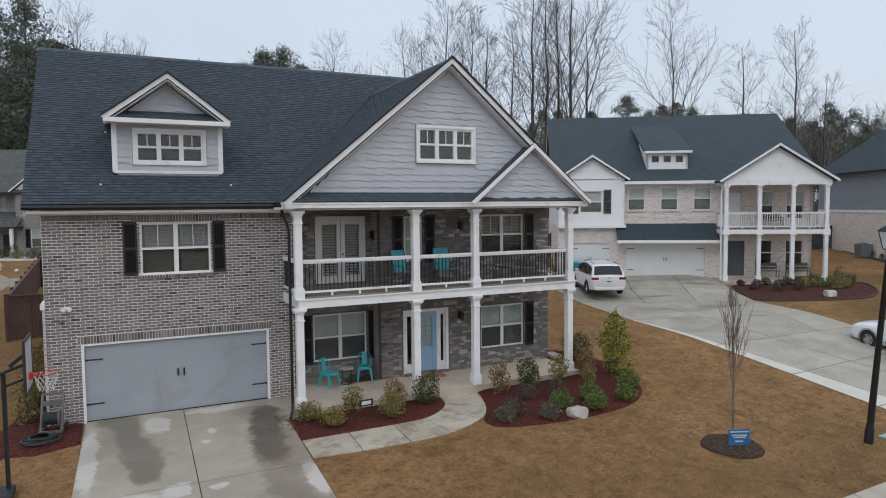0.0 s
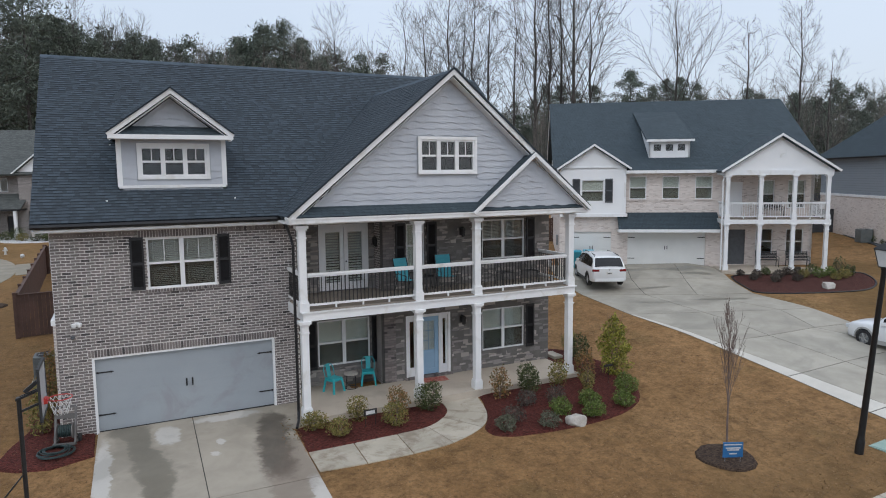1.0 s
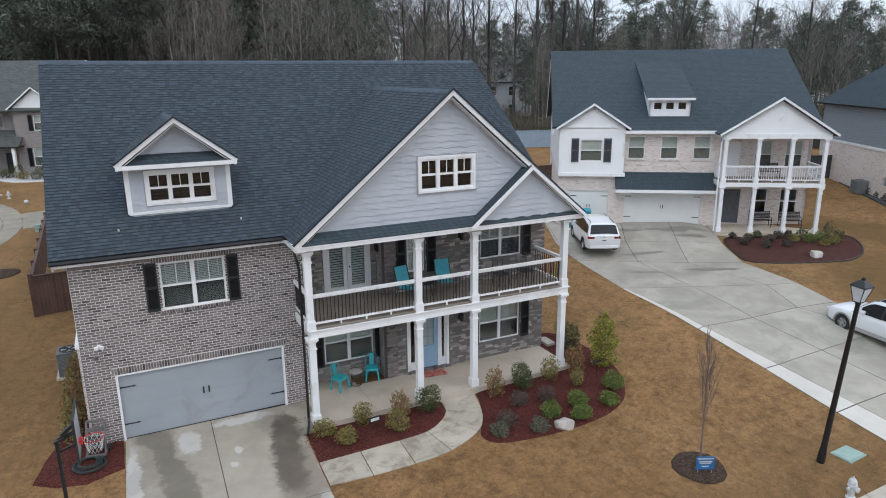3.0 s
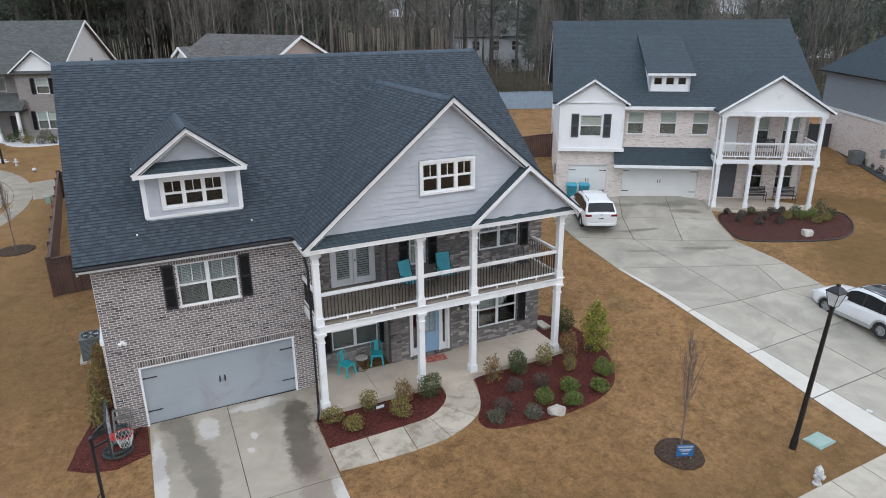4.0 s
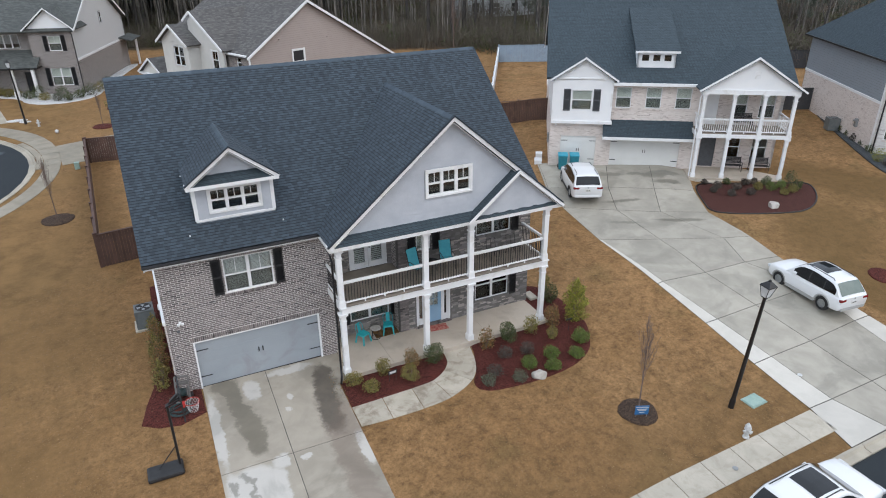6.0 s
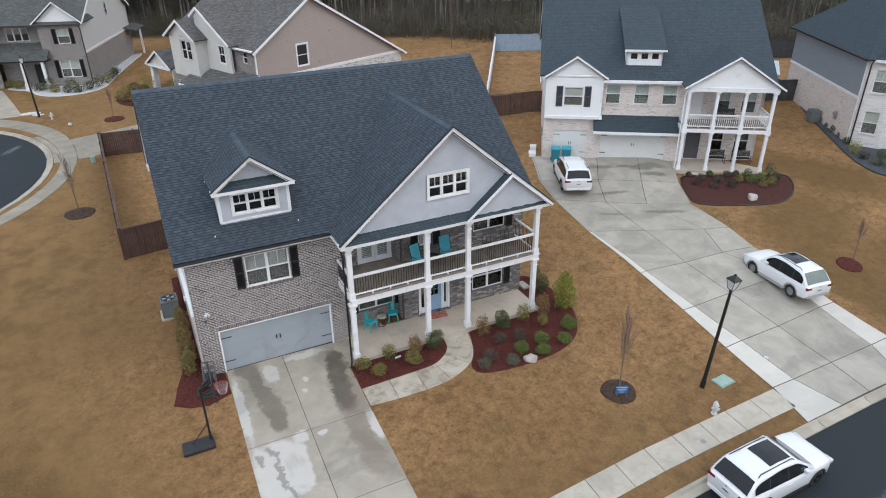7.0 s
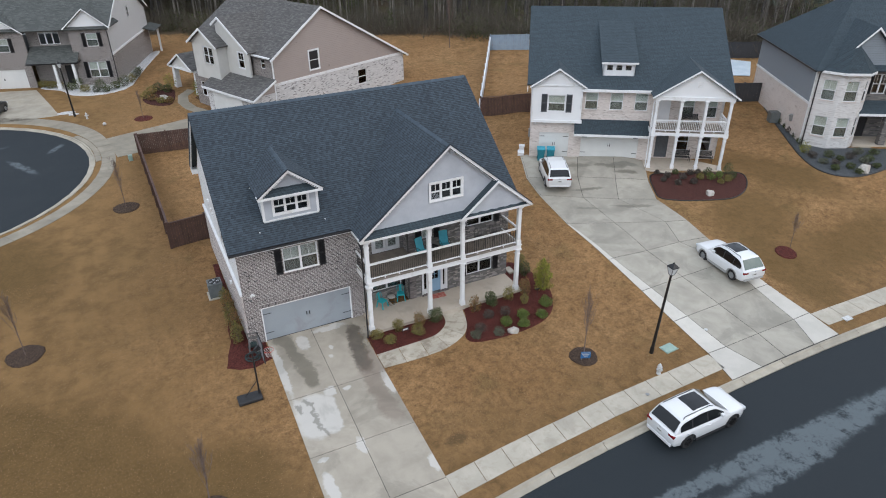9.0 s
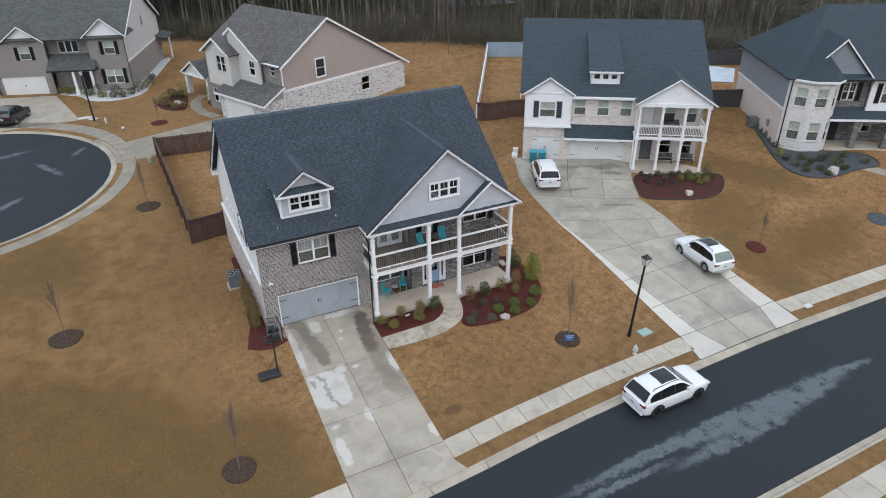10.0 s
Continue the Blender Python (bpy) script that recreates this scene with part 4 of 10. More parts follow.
bed("flower_bed", [(31.5, 5.9), (30.64, 4.4), (29.95, 3.1), (31.2, 2.0), (32.4, 1.35), (33.6, 0.75), (34.8, 0.4), (36.2, 0.8), (37.6, 1.85), (38.5, 3.2), (36.8, 4.0), (33.2, 6.2), (32.2, 6.6)], M_MULCH_BROWN, "dark red mulch bed below a white columned porch", soft=2, edging=True)
bed("flower_bed", [(52.5, 14.0), (46.3, 5.3), (44.3, 2.2), (43.7, 0.2), (44.6, -1.1), (46.3, -1.7), (49.5, -1.6), (52.0, -2.2), (52.5, 0.0), (49.0, 2.6), (46.8, 4.6), (53.0, 13.5)], M_MULCH_GREY, "slate chip bed with low shrubs round a bay-fronted house", soft=2, edging=True)
bed("flower_bed", [(-12.3, 57.5), (-9.9, 55.6), (-9.4, 53.6), (-7.8, 52.2), (-5.4, 52.0), (-2.9, 53.5), (-1.7, 58.0), (0.5, 66.0), (2.3, 71.4), (1.3, 71.8), (-0.6, 66.4), (-3.4, 57.6), (-5.2, 55.4), (-9.3, 57.0), (-12.0, 58.4)], M_PEBBLE, "white pebble bed along a brick house front", soft=1)
bed("flower_bed", [(-2.3, 48.3), (-1.5, 50.1), (0.25, 51.4), (1.5, 50.8), (1.35, 48.6), (1.0, 46.4), (0.5, 44.9), (-0.5, 44.8), (-1.75, 46.0)], M_MULCH_BROWN, "mulch bed with shrubs before a tan house", soft=1)
bed("flower_bed", [(3.1, 46.4), (3.7, 43.8), (5.2, 42.0), (6.2, 42.4), (4.8, 45.4), (4.0, 47.6)], M_MULCH_BROWN, "narrow mulch bed along a tan house wall")


# ---- house parts ----
def wall_cells(s, x0, x1, z0, z1, y0, y1, holes):
    """A wall from x0 to x1 between the planes y0 and y1, with openings (x0, x1, z0, z1) cut through."""
    cx = sorted({x0, x1, *[min(max(h[i], x0), x1) for h in holes for i in (0, 1)]})
    cz = sorted({z0, z1, *[min(max(h[i], z0), z1) for h in holes for i in (2, 3)]})
    nx, nz = len(cx), len(cz)

    def full(i, k):
        if not (0 <= i < nx - 1 and 0 <= k < nz - 1):
            return False
        x, z = (cx[i] + cx[i + 1]) / 2, (cz[k] + cz[k + 1]) / 2
        return not any(h[0] < x < h[1] and h[2] < z < h[3] for h in holes)

    v = [(x, y, z) for y in (y0, y1) for z in cz for x in cx]
    n = nx * nz
    f = []
    for k in range(nz - 1):
        for i in range(nx - 1):
            if not full(i, k):
                continue
            a, b, c, d = k * nx + i, k * nx + i + 1, (k + 1) * nx + i + 1, (k + 1) * nx + i
            f += [(a, b, c, d), (n + d, n + c, n + b, n + a)]
            for on, p, q in ((full(i, k - 1), b, a), (full(i + 1, k), c, b), (full(i, k + 1), d, c), (full(i - 1, k), a, d)):
                if not on:
                    f.append((p, q, n + q, n + p))
    return s.add(v, f)


def turned(s, m):
    return s if m is None else s.moved(m)


def window_unit(owner, x0, x1, z0, z1, y, units=2, m=None, blind="", grid=(), casing=0.0, material=None, pane_rows=2):
    """A sash window in the opening: frame, panes, and a blind or curtain behind. grid: (columns, rows) of bars in the upper sash."""
    material = material or M_VINYL
    t, w, zm = 0.055, (x1 - x0) / units, (z0 + z1) / 2
    holes = []
    for k in range(units):
        a, b = x0 + w * k + (t if k == 0 else 0.06), x0 + w * (k + 1) - (t if k == units - 1 else 0.06)
        holes += [(a, b, z0 + t, zm - 0.03), (a, b, zm + 0.03, z1 - t)] if pane_rows == 2 else [(a, b, z0 + t, z1 - t)]
    s = wall_cells(Shape(), x0, x1, z0, z1, y, y + 0.09, holes)
    win = part("window", turned(s, m), material, owner)
    if casing:
        c = casing
        part("casing", turned(wall_cells(Shape(), x0 - c, x1 + c, z0 - c, z1 + c * 1.2, y - 0.03, y + 0.02, [(x0, x1, z0, z1)]), m), material, win)
    for k in range(units):
        a, b = x0 + w * k, x0 + w * (k + 1)
        for cx in range(1, grid[0] if grid else 0):
            xx = a + (b - a) * cx / grid[0]
            part("glazing_bar", turned(Shape().box(xx - 0.011, y + 0.025, zm, xx + 0.011, y + 0.04, z1 - t), m), material, win)
        for cz in range(1, grid[1] if grid else 0):
            zz = zm + (z1 - zm) * cz / grid[1]
            part("glazing_bar", turned(Shape().box(a + t, y + 0.025, zz - 0.011, b - t, y + 0.04, zz + 0.011), m), material, win)
    for k in range(units):
        a, b = x0 + w * k + 0.05, x0 + w * (k + 1) - 0.05
        for lo, hi in ((z0 + 0.04, zm), (zm, z1 - 0.04)) if pane_rows == 2 else ((z0 + 0.04, z1 - 0.04),):
            p = part("pane", turned(Shape().box(a, y + 0.042, lo, b, y + 0.048, hi), m), M_GLASS, win)
            p.visible_shadow = False
        if blind == "slats":
            q, z = Shape(), z0 + 0.07
            while z < z1 - 0.04:
                q.prism([(a, y + 0.11, z), (b, y + 0.11, z), (b, y + 0.14, z + 0.027), (a, y + 0.14, z + 0.027)], (0, 0, 0.004))
                z += 0.052
            for xx in (a + 0.12, b - 0.12):
                q.box(xx - 0.012, y + 0.106, z0 + 0.05, xx + 0.012, y + 0.109, z1 - 0.03)
            part("blind", turned(q, m), M_BLIND, win)
        elif blind == "curtain":
            q, n = Shape(), 24
            q.v = [(a + (b - a) * i / n, y + 0.13 + 0.018 * math.sin(i * 1.9 + k), zz) for zz in (z0 + 0.02, z1 - 0.02) for i in range(n + 1)]
            q.f = [(i, i + 1, n + 2 + i, n + 1 + i) for i in range(n)]
            part("curtain", turned(q, m), M_CURTAIN, win)
        elif blind == "half":
            q, z = Shape(), z0 + 0.03
            while z < z1 - 0.03:
                q.prism([(a, y + 0.11, z), (b, y + 0.11, z), (b, y + 0.115, z + 0.05), (a, y + 0.115, z + 0.05)], (0, 0.004, 0))
                z += 0.05
            part("blind", turned(q, m), M_CURTAIN, win)
        if blind in ("half", "slats") and pane_rows == 2:
            p = part("insect_screen", turned(Shape().box(a, y + 0.012, z0 + 0.05, b, y + 0.016, zm - 0.02), m), M_SCREEN, win)
            p.visible_shadow = False
    return win


def shutter(owner, x0, x1, z0, z1, y, m=None, material=None):
    s = Shape()
    r = 0.05
    s.box(x0, y - 0.035, z0, x0 + r, y, z1).box(x1 - r, y - 0.035, z0, x1, y, z1)
    for z in (z0, (z0 + z1) / 2 - 0.04, z1 - 0.08):
        s.box(x0 + r, y - 0.034, z, x1 - r, y, z + 0.08)
    z = z0 + 0.09
    while z < z1 - 0.1:
        s.prism([(x0 + r, y - 0.008, z), (x1 - r, y - 0.008, z), (x1 - r, y - 0.03, z + 0.035), (x0 + r, y - 0.03, z + 0.035)], (0, -0.003, 0.008))
        z += 0.045
    s.box(x0 + 0.01, y - 0.006, z0 + 0.01, x1 - 0.01, y, z1 - 0.01)
    return part("shutter", turned(s, m), material or M_BLACK, owner)


def roof_slab(owner, pts, material, thick=0.16, name="roof"):
    return part(name, Shape().slab(pts, thick), material, owner)


def post_column(owner, x, y, z0, z1, w=0.205):
    """A square white post with a plinth, a neck moulding and a stepped cap."""
    s = Shape()
    h = w / 2
    s.box(x - h - 0.035, y - h - 0.035, z0, x + h + 0.035, y + h + 0.035, z0 + 0.26)
    s.box(x - h - 0.02, y - h - 0.02, z0 + 0.26, x + h + 0.02, y + h + 0.02, z0 + 0.30)
    s.box(x - h, y - h, z0 + 0.30, x + h, y + h, z1 - 0.05)
    s.box(x - h - 0.025, y - h - 0.025, z1 - 0.36, x + h + 0.025, y + h + 0.025, z1 - 0.32)
    s.box(x - h - 0.03, y - h - 0.03, z1 - 0.13, x + h + 0.03, y + h + 0.03, z1 - 0.08)
    s.box(x - h - 0.07, y - h - 0.07, z1 - 0.08, x + h + 0.07, y + h + 0.07, z1)
    return part("column", s, M_WHITE, owner)


def railing(owner, p0, p1, z, top=0.92, iron=True, step_=0.115):
    """A white rail with balusters and a foot rail on short blocks."""
    p0, p1 = Vector((*p0, z)), Vector((*p1, z))
    s = Shape()
    up = Vector((0, 0, 1))
    s.beam(p0 + up * (top - 0.03), p1 + up * (top - 0.03), 0.10, 0.06).beam(p0 + up * (top - 0.085), p1 + up * (top - 0.085), 0.06, 0.05)
    s.beam(p0 + up * 0.13, p1 + up * 0.13, 0.06, 0.06)
    n = max(1, int((p1 - p0).length / 0.9))
    for k in range(1, n + 1):
        q = p0.lerp(p1, k / (n + 1))
        s.box(q.x - 0.025, q.y - 0.025, z, q.x + 0.025, q.y + 0.025, z + 0.1)
    rail = part("railing", s, M_WHITE, owner, "white rail with black balusters" if iron else "")
    count = int((p1 - p0).length / step_)
    me = mesh_of("baluster", Shape().box(-0.011 if iron else -0.013, -0.011 if iron else -0.013, 0.16, 0.011 if iron else 0.013, 0.011 if iron else 0.013, top - 0.11), M_IRON if iron else M_WHITE)
    for k in range(count):
        q = p0.lerp(p1, (k + 0.5) / count)
        b = new("baluster", me)
        b.parent, b.matrix_basis = rail, Matrix.Translation(q)
    return rail


def rake(s, a, peak, b, h=0.24, w=0.05, drop=0.0):
    """A pair of rake boards from a over the peak to b; h is measured square to the slope."""
    for p, q in ((a, peak), (peak, b)):
        p, q = Vector(p), Vector(q)
        d = (q - p).normalized()
        reach = d * (0.5 * h * abs(d.z) / max(0.2, math.hypot(d.x, d.y)))
        down = Vector((0, 0, h / 2 + drop))
        if q == Vector(peak):
            s.beam(p - down, q - down + reach, w, h)
        else:
            s.beam(p - down - reach, q - down, w + 0.008, h)
    return s


def wavy_siding(owner, left, right, z0, z1, y, course=0.19, holes=(), thick=0.03, label=""):
    """Shake courses with a wavy lower edge between two sloping sides; left(z), right(z) give the ends."""
    k, z = 0, z0
    while z < z1 - 0.03:
        zt = min(z + course + 0.05, z1)
        spans = [(left(z + course * 0.5), right(z + course * 0.5))]
        for hx0, hx1, hz0, hz1 in holes:
            if z + course > hz0 and z < hz1:
                spans = [p for a, b in spans for p in ((a, min(b, hx0)), (max(a, hx1), b)) if p[1] - p[0] > 0.02]
        for a, b in spans:
            n = max(2, int((b - a) / 0.085))
            s = Shape()
            for i in range(n + 1):
                x = a + (b - a) * i / n
                low = z + 0.024 * math.sin(x * 2 * math.pi / 0.62 + k * 2.4) + 0.007 * math.sin(x * 17 + k)
                xt = min(max(x, left(zt)), right(zt)) if not holes or abs(i - n / 2) > n / 2 - 2 else x
                s.v += [(x, y - thick, low), (x, y, low + 0.002), (xt, y - 0.004, zt)]
            s.f = [f for i in range(n) for f in ((3 * i, 3 * i + 3, 3 * i + 5, 3 * i + 2), (3 * i + 1, 3 * i + 4, 3 * i + 3, 3 * i))]
            part("siding_course", s, M_SIDING, owner, tidy=False)
        z += course
        k += 1


# ---- the brick house with the double porch ----
home = thing("house", "two-storey grey brick house with slate roof, front gable and double porch", "house")
EAVE_Z, RIDGE_Z, RIDGE_Y, X0, X1, BACK = 5.80, 11.0, 6.1, -0.78, 15.0, 12.2
SL = (RIDGE_Z - EAVE_Z) / (RIDGE_Y + 0.42)


def main_roof(y):
    return EAVE_Z + SL * (y + 0.42)


GARAGE = (0.0, 4.88, -0.35, 2.05)
WINF = (1.5, 3.33, 3.84, 5.27)
wall_f = part("wall", wall_cells(Shape(), X0, 5.65, -0.3, 5.62, 0.0, 0.25, [GARAGE, WINF]), M_MORTAR, home, "grey brick front wall above the garage door")
part("wall", Shape().box(5.4, 0.25, -0.3, 5.63, 0.9, 5.62), M_BRICK_RETURN, home)
BAY = [(6.48, 8.28, 0.67, 2.2), (6.6, 8.28, 3.2, 5.36)]
wall_b = part("wall", wall_cells(Shape(), 5.4, 8.75, -0.3, 5.62, 0.9, 1.15, BAY), M_GROUT, home, "grey ledge-stone porch wall")
ENTRY = [(9.27, 10.93, 0.12, 2.24), (12.2, 13.95, 0.68, 2.18), (9.33, 10.0, 3.85, 5.33), (12.2, 13.95, 3.95, 5.35)]
wall_e = part("wall", wall_cells(Shape(), 8.5, X1, -0.3, 5.62, 0.10, 0.36, ENTRY), M_GROUT, home, "grey ledge-stone porch wall with entry door")
part("wall", Shape().box(8.5, 0.36, -0.3, 8.75, 0.9, 5.62), M_BRICK_RETURN, home)
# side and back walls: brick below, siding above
part("wall", Shape().box(X0 - 0.09, 0.02, -0.4, X0 + 0.2, BACK, 3.1), M_BRICK_SIDE, home, "grey brick lower side wall with side light painted in")
sd = Shape().prism([(X0, 0.03, 3.1), (X0, BACK, 3.1), (X0, BACK, 5.7), (X0, RIDGE_Y, RIDGE_Z - 0.25), (X0, 0.03, 5.75)], (0.2, 0, 0))
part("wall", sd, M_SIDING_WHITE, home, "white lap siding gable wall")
parts("trim", Shape().box(X0 - 0.13, 0.0, 3.06, X0, BACK, 3.2).box(X0 - 0.03, 0.0, 3.2, X0 + 0.0, 0.14, 5.6), M_WHITE, home)
sd = Shape().prism([(X1, 0.36, -0.4), (X1, BACK, -0.4), (X1, BACK, 5.7), (X1, RIDGE_Y, RIDGE_Z - 0.25), (X1, 0.36, 5.75)], (-0.2, 0, 0))
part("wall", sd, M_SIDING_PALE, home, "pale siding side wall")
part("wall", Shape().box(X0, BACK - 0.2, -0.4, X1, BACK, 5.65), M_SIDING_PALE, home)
part("floor", Shape().box(X0 + 0.2, 0.4, 2.75, X1 - 0.2, BACK - 0.2, 2.95), M_ROOM, home)
part("ceiling", Shape().box(X0 + 0.2, 0.3, 5.5, X1 - 0.2, BACK - 0.2, 5.6), M_ROOM, home)
side = Matrix.Translation((X0, 0, 0)) @ pose(0, 0, 0, 0, 0, -90)
window_unit(home, -4.7, -3.5, 4.0, 5.4, -0.065, 2, side, "half")
part("window_backing", Shape().box(X0 - 0.008, 3.52, 4.02, X0 - 0.003, 4.68, 5.38), M_ATTIC, home)
for a, b in ((-5.1, -4.75), (-3.45, -3.1)):
    shutter(home, a, b, 4.0, 5.4, -0.004, side)
for y, z in ((7.2, 4.6), (7.7, 4.7), (8.6, 4.9), (3.0, 2.3)):
    part("wall_vent", bevelled(X0 - (0.2 if z < 3.1 else 0.11), y - 0.09, z - 0.09, X0 - (0.09 if z < 3.1 else 0.0), y + 0.09, z + 0.09, 0.02), M_VINYL, home)
part("eave_return", Shape().box(-1.14, 12.0, 5.38, X0 - 0.002, 12.58, 5.62).box(-1.16, 12.0, 5.62, X0 - 0.002, 12.6, 5.68), M_WHITE, home)
# main roof
XL, XR = -1.17, 15.2
roof_m = part("roof", Shape().slab([(XL, -0.42, EAVE_Z), (XR, -0.42, EAVE_Z), (XR, RIDGE_Y, RIDGE_Z), (XL, RIDGE_Y, RIDGE_Z)], 0.17), M_FELT, home, "slate-grey asphalt shingle roof")
roof_slab(home, [(XR, 2 * RIDGE_Y + 0.42, EAVE_Z), (XL, 2 * RIDGE_Y + 0.42, EAVE_Z), (XL, RIDGE_Y, RIDGE_Z), (XR, RIDGE_Y, RIDGE_Z)], M_SHINGLE_FAR, 0.17)
s = Shape()
for x in (XL + 0.06, XR - 0.06):
    s.beam((x, -0.38, EAVE_Z - 0.27), (x, RIDGE_Y, RIDGE_Z - 0.28), 0.05, 0.16).beam((x, RIDGE_Y, RIDGE_Z - 0.28), (x, 2 * RIDGE_Y + 0.38, EAVE_Z - 0.27), 0.05, 0.16)
s.box(X0 - 0.3, -0.4, 5.55, 5.4, 0.02, 5.62)
s.box(X0, -0.03, 5.50, 5.65, 0.02, 5.58)
parts("fascia", s, M_WHITE, home)
s = Shape()
prof = [(-0.42, 0.0), (-0.53, -0.01), (-0.545, -0.07), (-0.50, -0.12), (-0.42, -0.13)]
s.prism([(XL, y, EAVE_Z - 0.03 + z) for y, z in prof], (5.30 - XL, 0, 0))
part("gutter", s, M_GUTTER, home, "black metal eaves gutter")
s = Shape()
s.path([(5.25, -0.46, 5.68), (5.27, -0.5, 5.5), (5.2, -1.35, 5.2), (5.2, -1.55, 5.0), (5.2, -1.55, 0.2), (5.15, -1.75, 0.02), (5.0, -2.15, -0.06)], 0.042, 8)
part("downspout", s, M_GUTTER, home, "black metal downspout")
# soldier course lintels and sill
s = Shape()
for (a, b, z, h) in ((-0.1, 4.98, 2.08, 0.2), (1.3, 3.55, 5.29, 0.2), (X0, 5.62, 5.5, 0.12)):
    n = int((b - a) / 0.075)
    if h > 0.15:
        for k in range(n):
            s.box(a + (b - a) * (k + 0.08) / n, -0.012, z, a + (b - a) * (k + 0.92) / n, 0.03, z + h)
n = int(2.0 / 0.075)
for k in range(n):
    s.prism([(1.42 + 2.0 * (k + 0.08) / n, -0.05, 3.75), (1.42 + 2.0 * (k + 0.92) / n, -0.05, 3.75), (1.42 + 2.0 * (k + 0.92) / n, -0.05, 3.82), (1.42 + 2.0 * (k + 0.08) / n, -0.05, 3.82)], (0, 0.1, 0.015))
parts("brick", s, M_BRICK, wall_f)
# garage door
s = Shape().box(-0.02, -0.01, -0.09, 0.045, 0.12, 2.05).box(4.835, -0.01, -0.09, 4.9, 0.12, 2.05).box(0.045, -0.01, 2.02, 4.835, 0.12, 2.06)
parts("trim", s, M_WHITE, home)
door = part("garage_door", Shape().box(0.045, 0.085, -0.09, 4.835, 0.12, 2.02), M_DOOR_GREY, home, "flat grey steel double garage door")
for k in range(4):
    part("panel", Shape().box(0.047, 0.079, 0.015 + k * 0.501, 4.833, 0.1, 0.015 + k * 0.501 + 0.4995), M_DOOR_GREY, door)
part("weather_seal", Shape().box(0.047, 0.07, -0.07, 4.833, 0.078, -0.03), M_GUTTER, door)
for x, d in ((0.06, 1), (4.82, -1)):
    for z in (0.42, 1.62):
        h = Shape().box(x, 0.062, z - 0.025, x + d * 0.06, 0.076, z + 0.025).box(x + d * 0.06, 0.064, z - 0.017, x + d * 0.36, 0.076, z + 0.017)
        h.prism([(x + d * 0.36, 0.064, z - 0.03), (x + d * 0.45, 0.064, z), (x + d * 0.36, 0.064, z + 0.03)], (0, 0.012, 0))
        part("strap_hinge", h, M_IRON, door)
for x in (2.36, 2.52):
    h = Shape().box(x - 0.02, 0.06, 0.93, x + 0.02, 0.076, 1.15).path([(x, 0.06, 0.95), (x, 0.02, 0.98), (x, 0.02, 1.1), (x, 0.06, 1.13)], 0.01, 6)
    part("handle", h, M_IRON, door)
# windows and doors
window_unit(home, *WINF, 0.06, 2, blind="slats", grid=(2, 1))
shutter(home, 1.08, 1.43, 3.84, 5.3, -0.01)
shutter(home, 3.38, 3.72, 3.84, 5.3, -0.01)
window_unit(home, 6.48, 8.28, 0.67, 2.2, 0.93, 2, blind="half", grid=())
for a, b in ((6.12, 6.43), (8.33, 8.66)):
    shutter(home, a, b, 0.62, 2.22, 0.855)
window_unit(home, 12.2, 13.95, 0.68, 2.18, 0.15, 2, blind="half")
shutter(home, 11.8, 12.14, 0.64, 2.22, 0.075)
shutter(home, 14.0, 14.35, 0.64, 2.22, 0.075)
window_unit(home, 12.2, 13.95, 3.95, 5.35, 0.15, 2, blind="slats", grid=(2, 1))
shutter(home, 11.8, 12.14, 3.9, 5.38, 0.075)
shutter(home, 14.0, 14.35, 3.9, 5.38, 0.075)
window_unit(home, 9.33, 10.0, 3.85, 5.33, 0.15, 1, blind="curtain")
shutter(home, 8.93, 9.27, 3.8, 5.36, 0.075)
shutter(home, 10.06, 10.42, 3.8, 5.36, 0.075)
# balcony french doors
s = wall_cells(Shape(), 6.6, 8.28, 3.2, 5.36, 0.87, 0.95, [(6.82, 7.3, 3.45, 5.1), (7.58, 8.06, 3.45, 5.1), (7.425, 7.445, 3.21, 5.28)])
fd = part("french_door", s, M_WHITE, home, "white glazed balcony doors with inner blinds")
for x in (6.82, 7.58):
    p = part("pane", Shape().box(x, 0.92, 3.45, x + 0.48, 0.927, 5.1), M_GLASS, fd)
    p.visible_shadow = False
    q, z = Shape(), 3.47
    while z < 5.08:
        q.prism([(x + 0.01, 0.94, z), (x + 0.47, 0.94, z), (x + 0.47, 0.965, z + 0.045), (x + 0.01, 0.965, z + 0.045)], (0, 0, 0.005))
        z += 0.088
    part("blind", q, M_BLIND, fd)
part("handle", Shape().lathe(7.51, 0.87, [(0.0, 0), (0.025, 0.005), (0.025, 0.05), (0.0, 0.055)], 10, 4.1), M_IRON, fd)
# front door with sidelights
s = Shape().box(9.27, 0.1, 0.12, 9.36, 0.3, 2.24).box(10.84, 0.1, 0.12, 10.93, 0.3, 2.24).box(9.36, 0.1, 2.15, 10.84, 0.3, 2.24)
s.box(9.66, 0.13, 0.12, 9.75, 0.26, 2.15).box(10.5, 0.13, 0.12, 10.59, 0.26, 2.15)
for x in (9.36, 10.59):
    xe = x + (0.30 if x < 10 else 0.25)
    s.box(x, 0.16, 0.12, xe, 0.22, 0.42).box(x, 0.16, 2.02, xe, 0.22, 2.15).box(x, 0.16, 0.42, x + 0.07, 0.22, 2.02).box(xe - 0.07, 0.16, 0.42, xe, 0.22, 2.02)
ent = part("door_frame", s, M_WHITE, home, "white entry surround with sidelights")
for x in (9.43, 10.66):
    for z in (0.43, 0.83, 1.23, 1.63):
        p = part("pane", Shape().box(x, 0.185, z, x + (0.16 if x < 10 else 0.11), 0.192, z + 0.38), M_GLASS, ent)
        p.visible_shadow = False
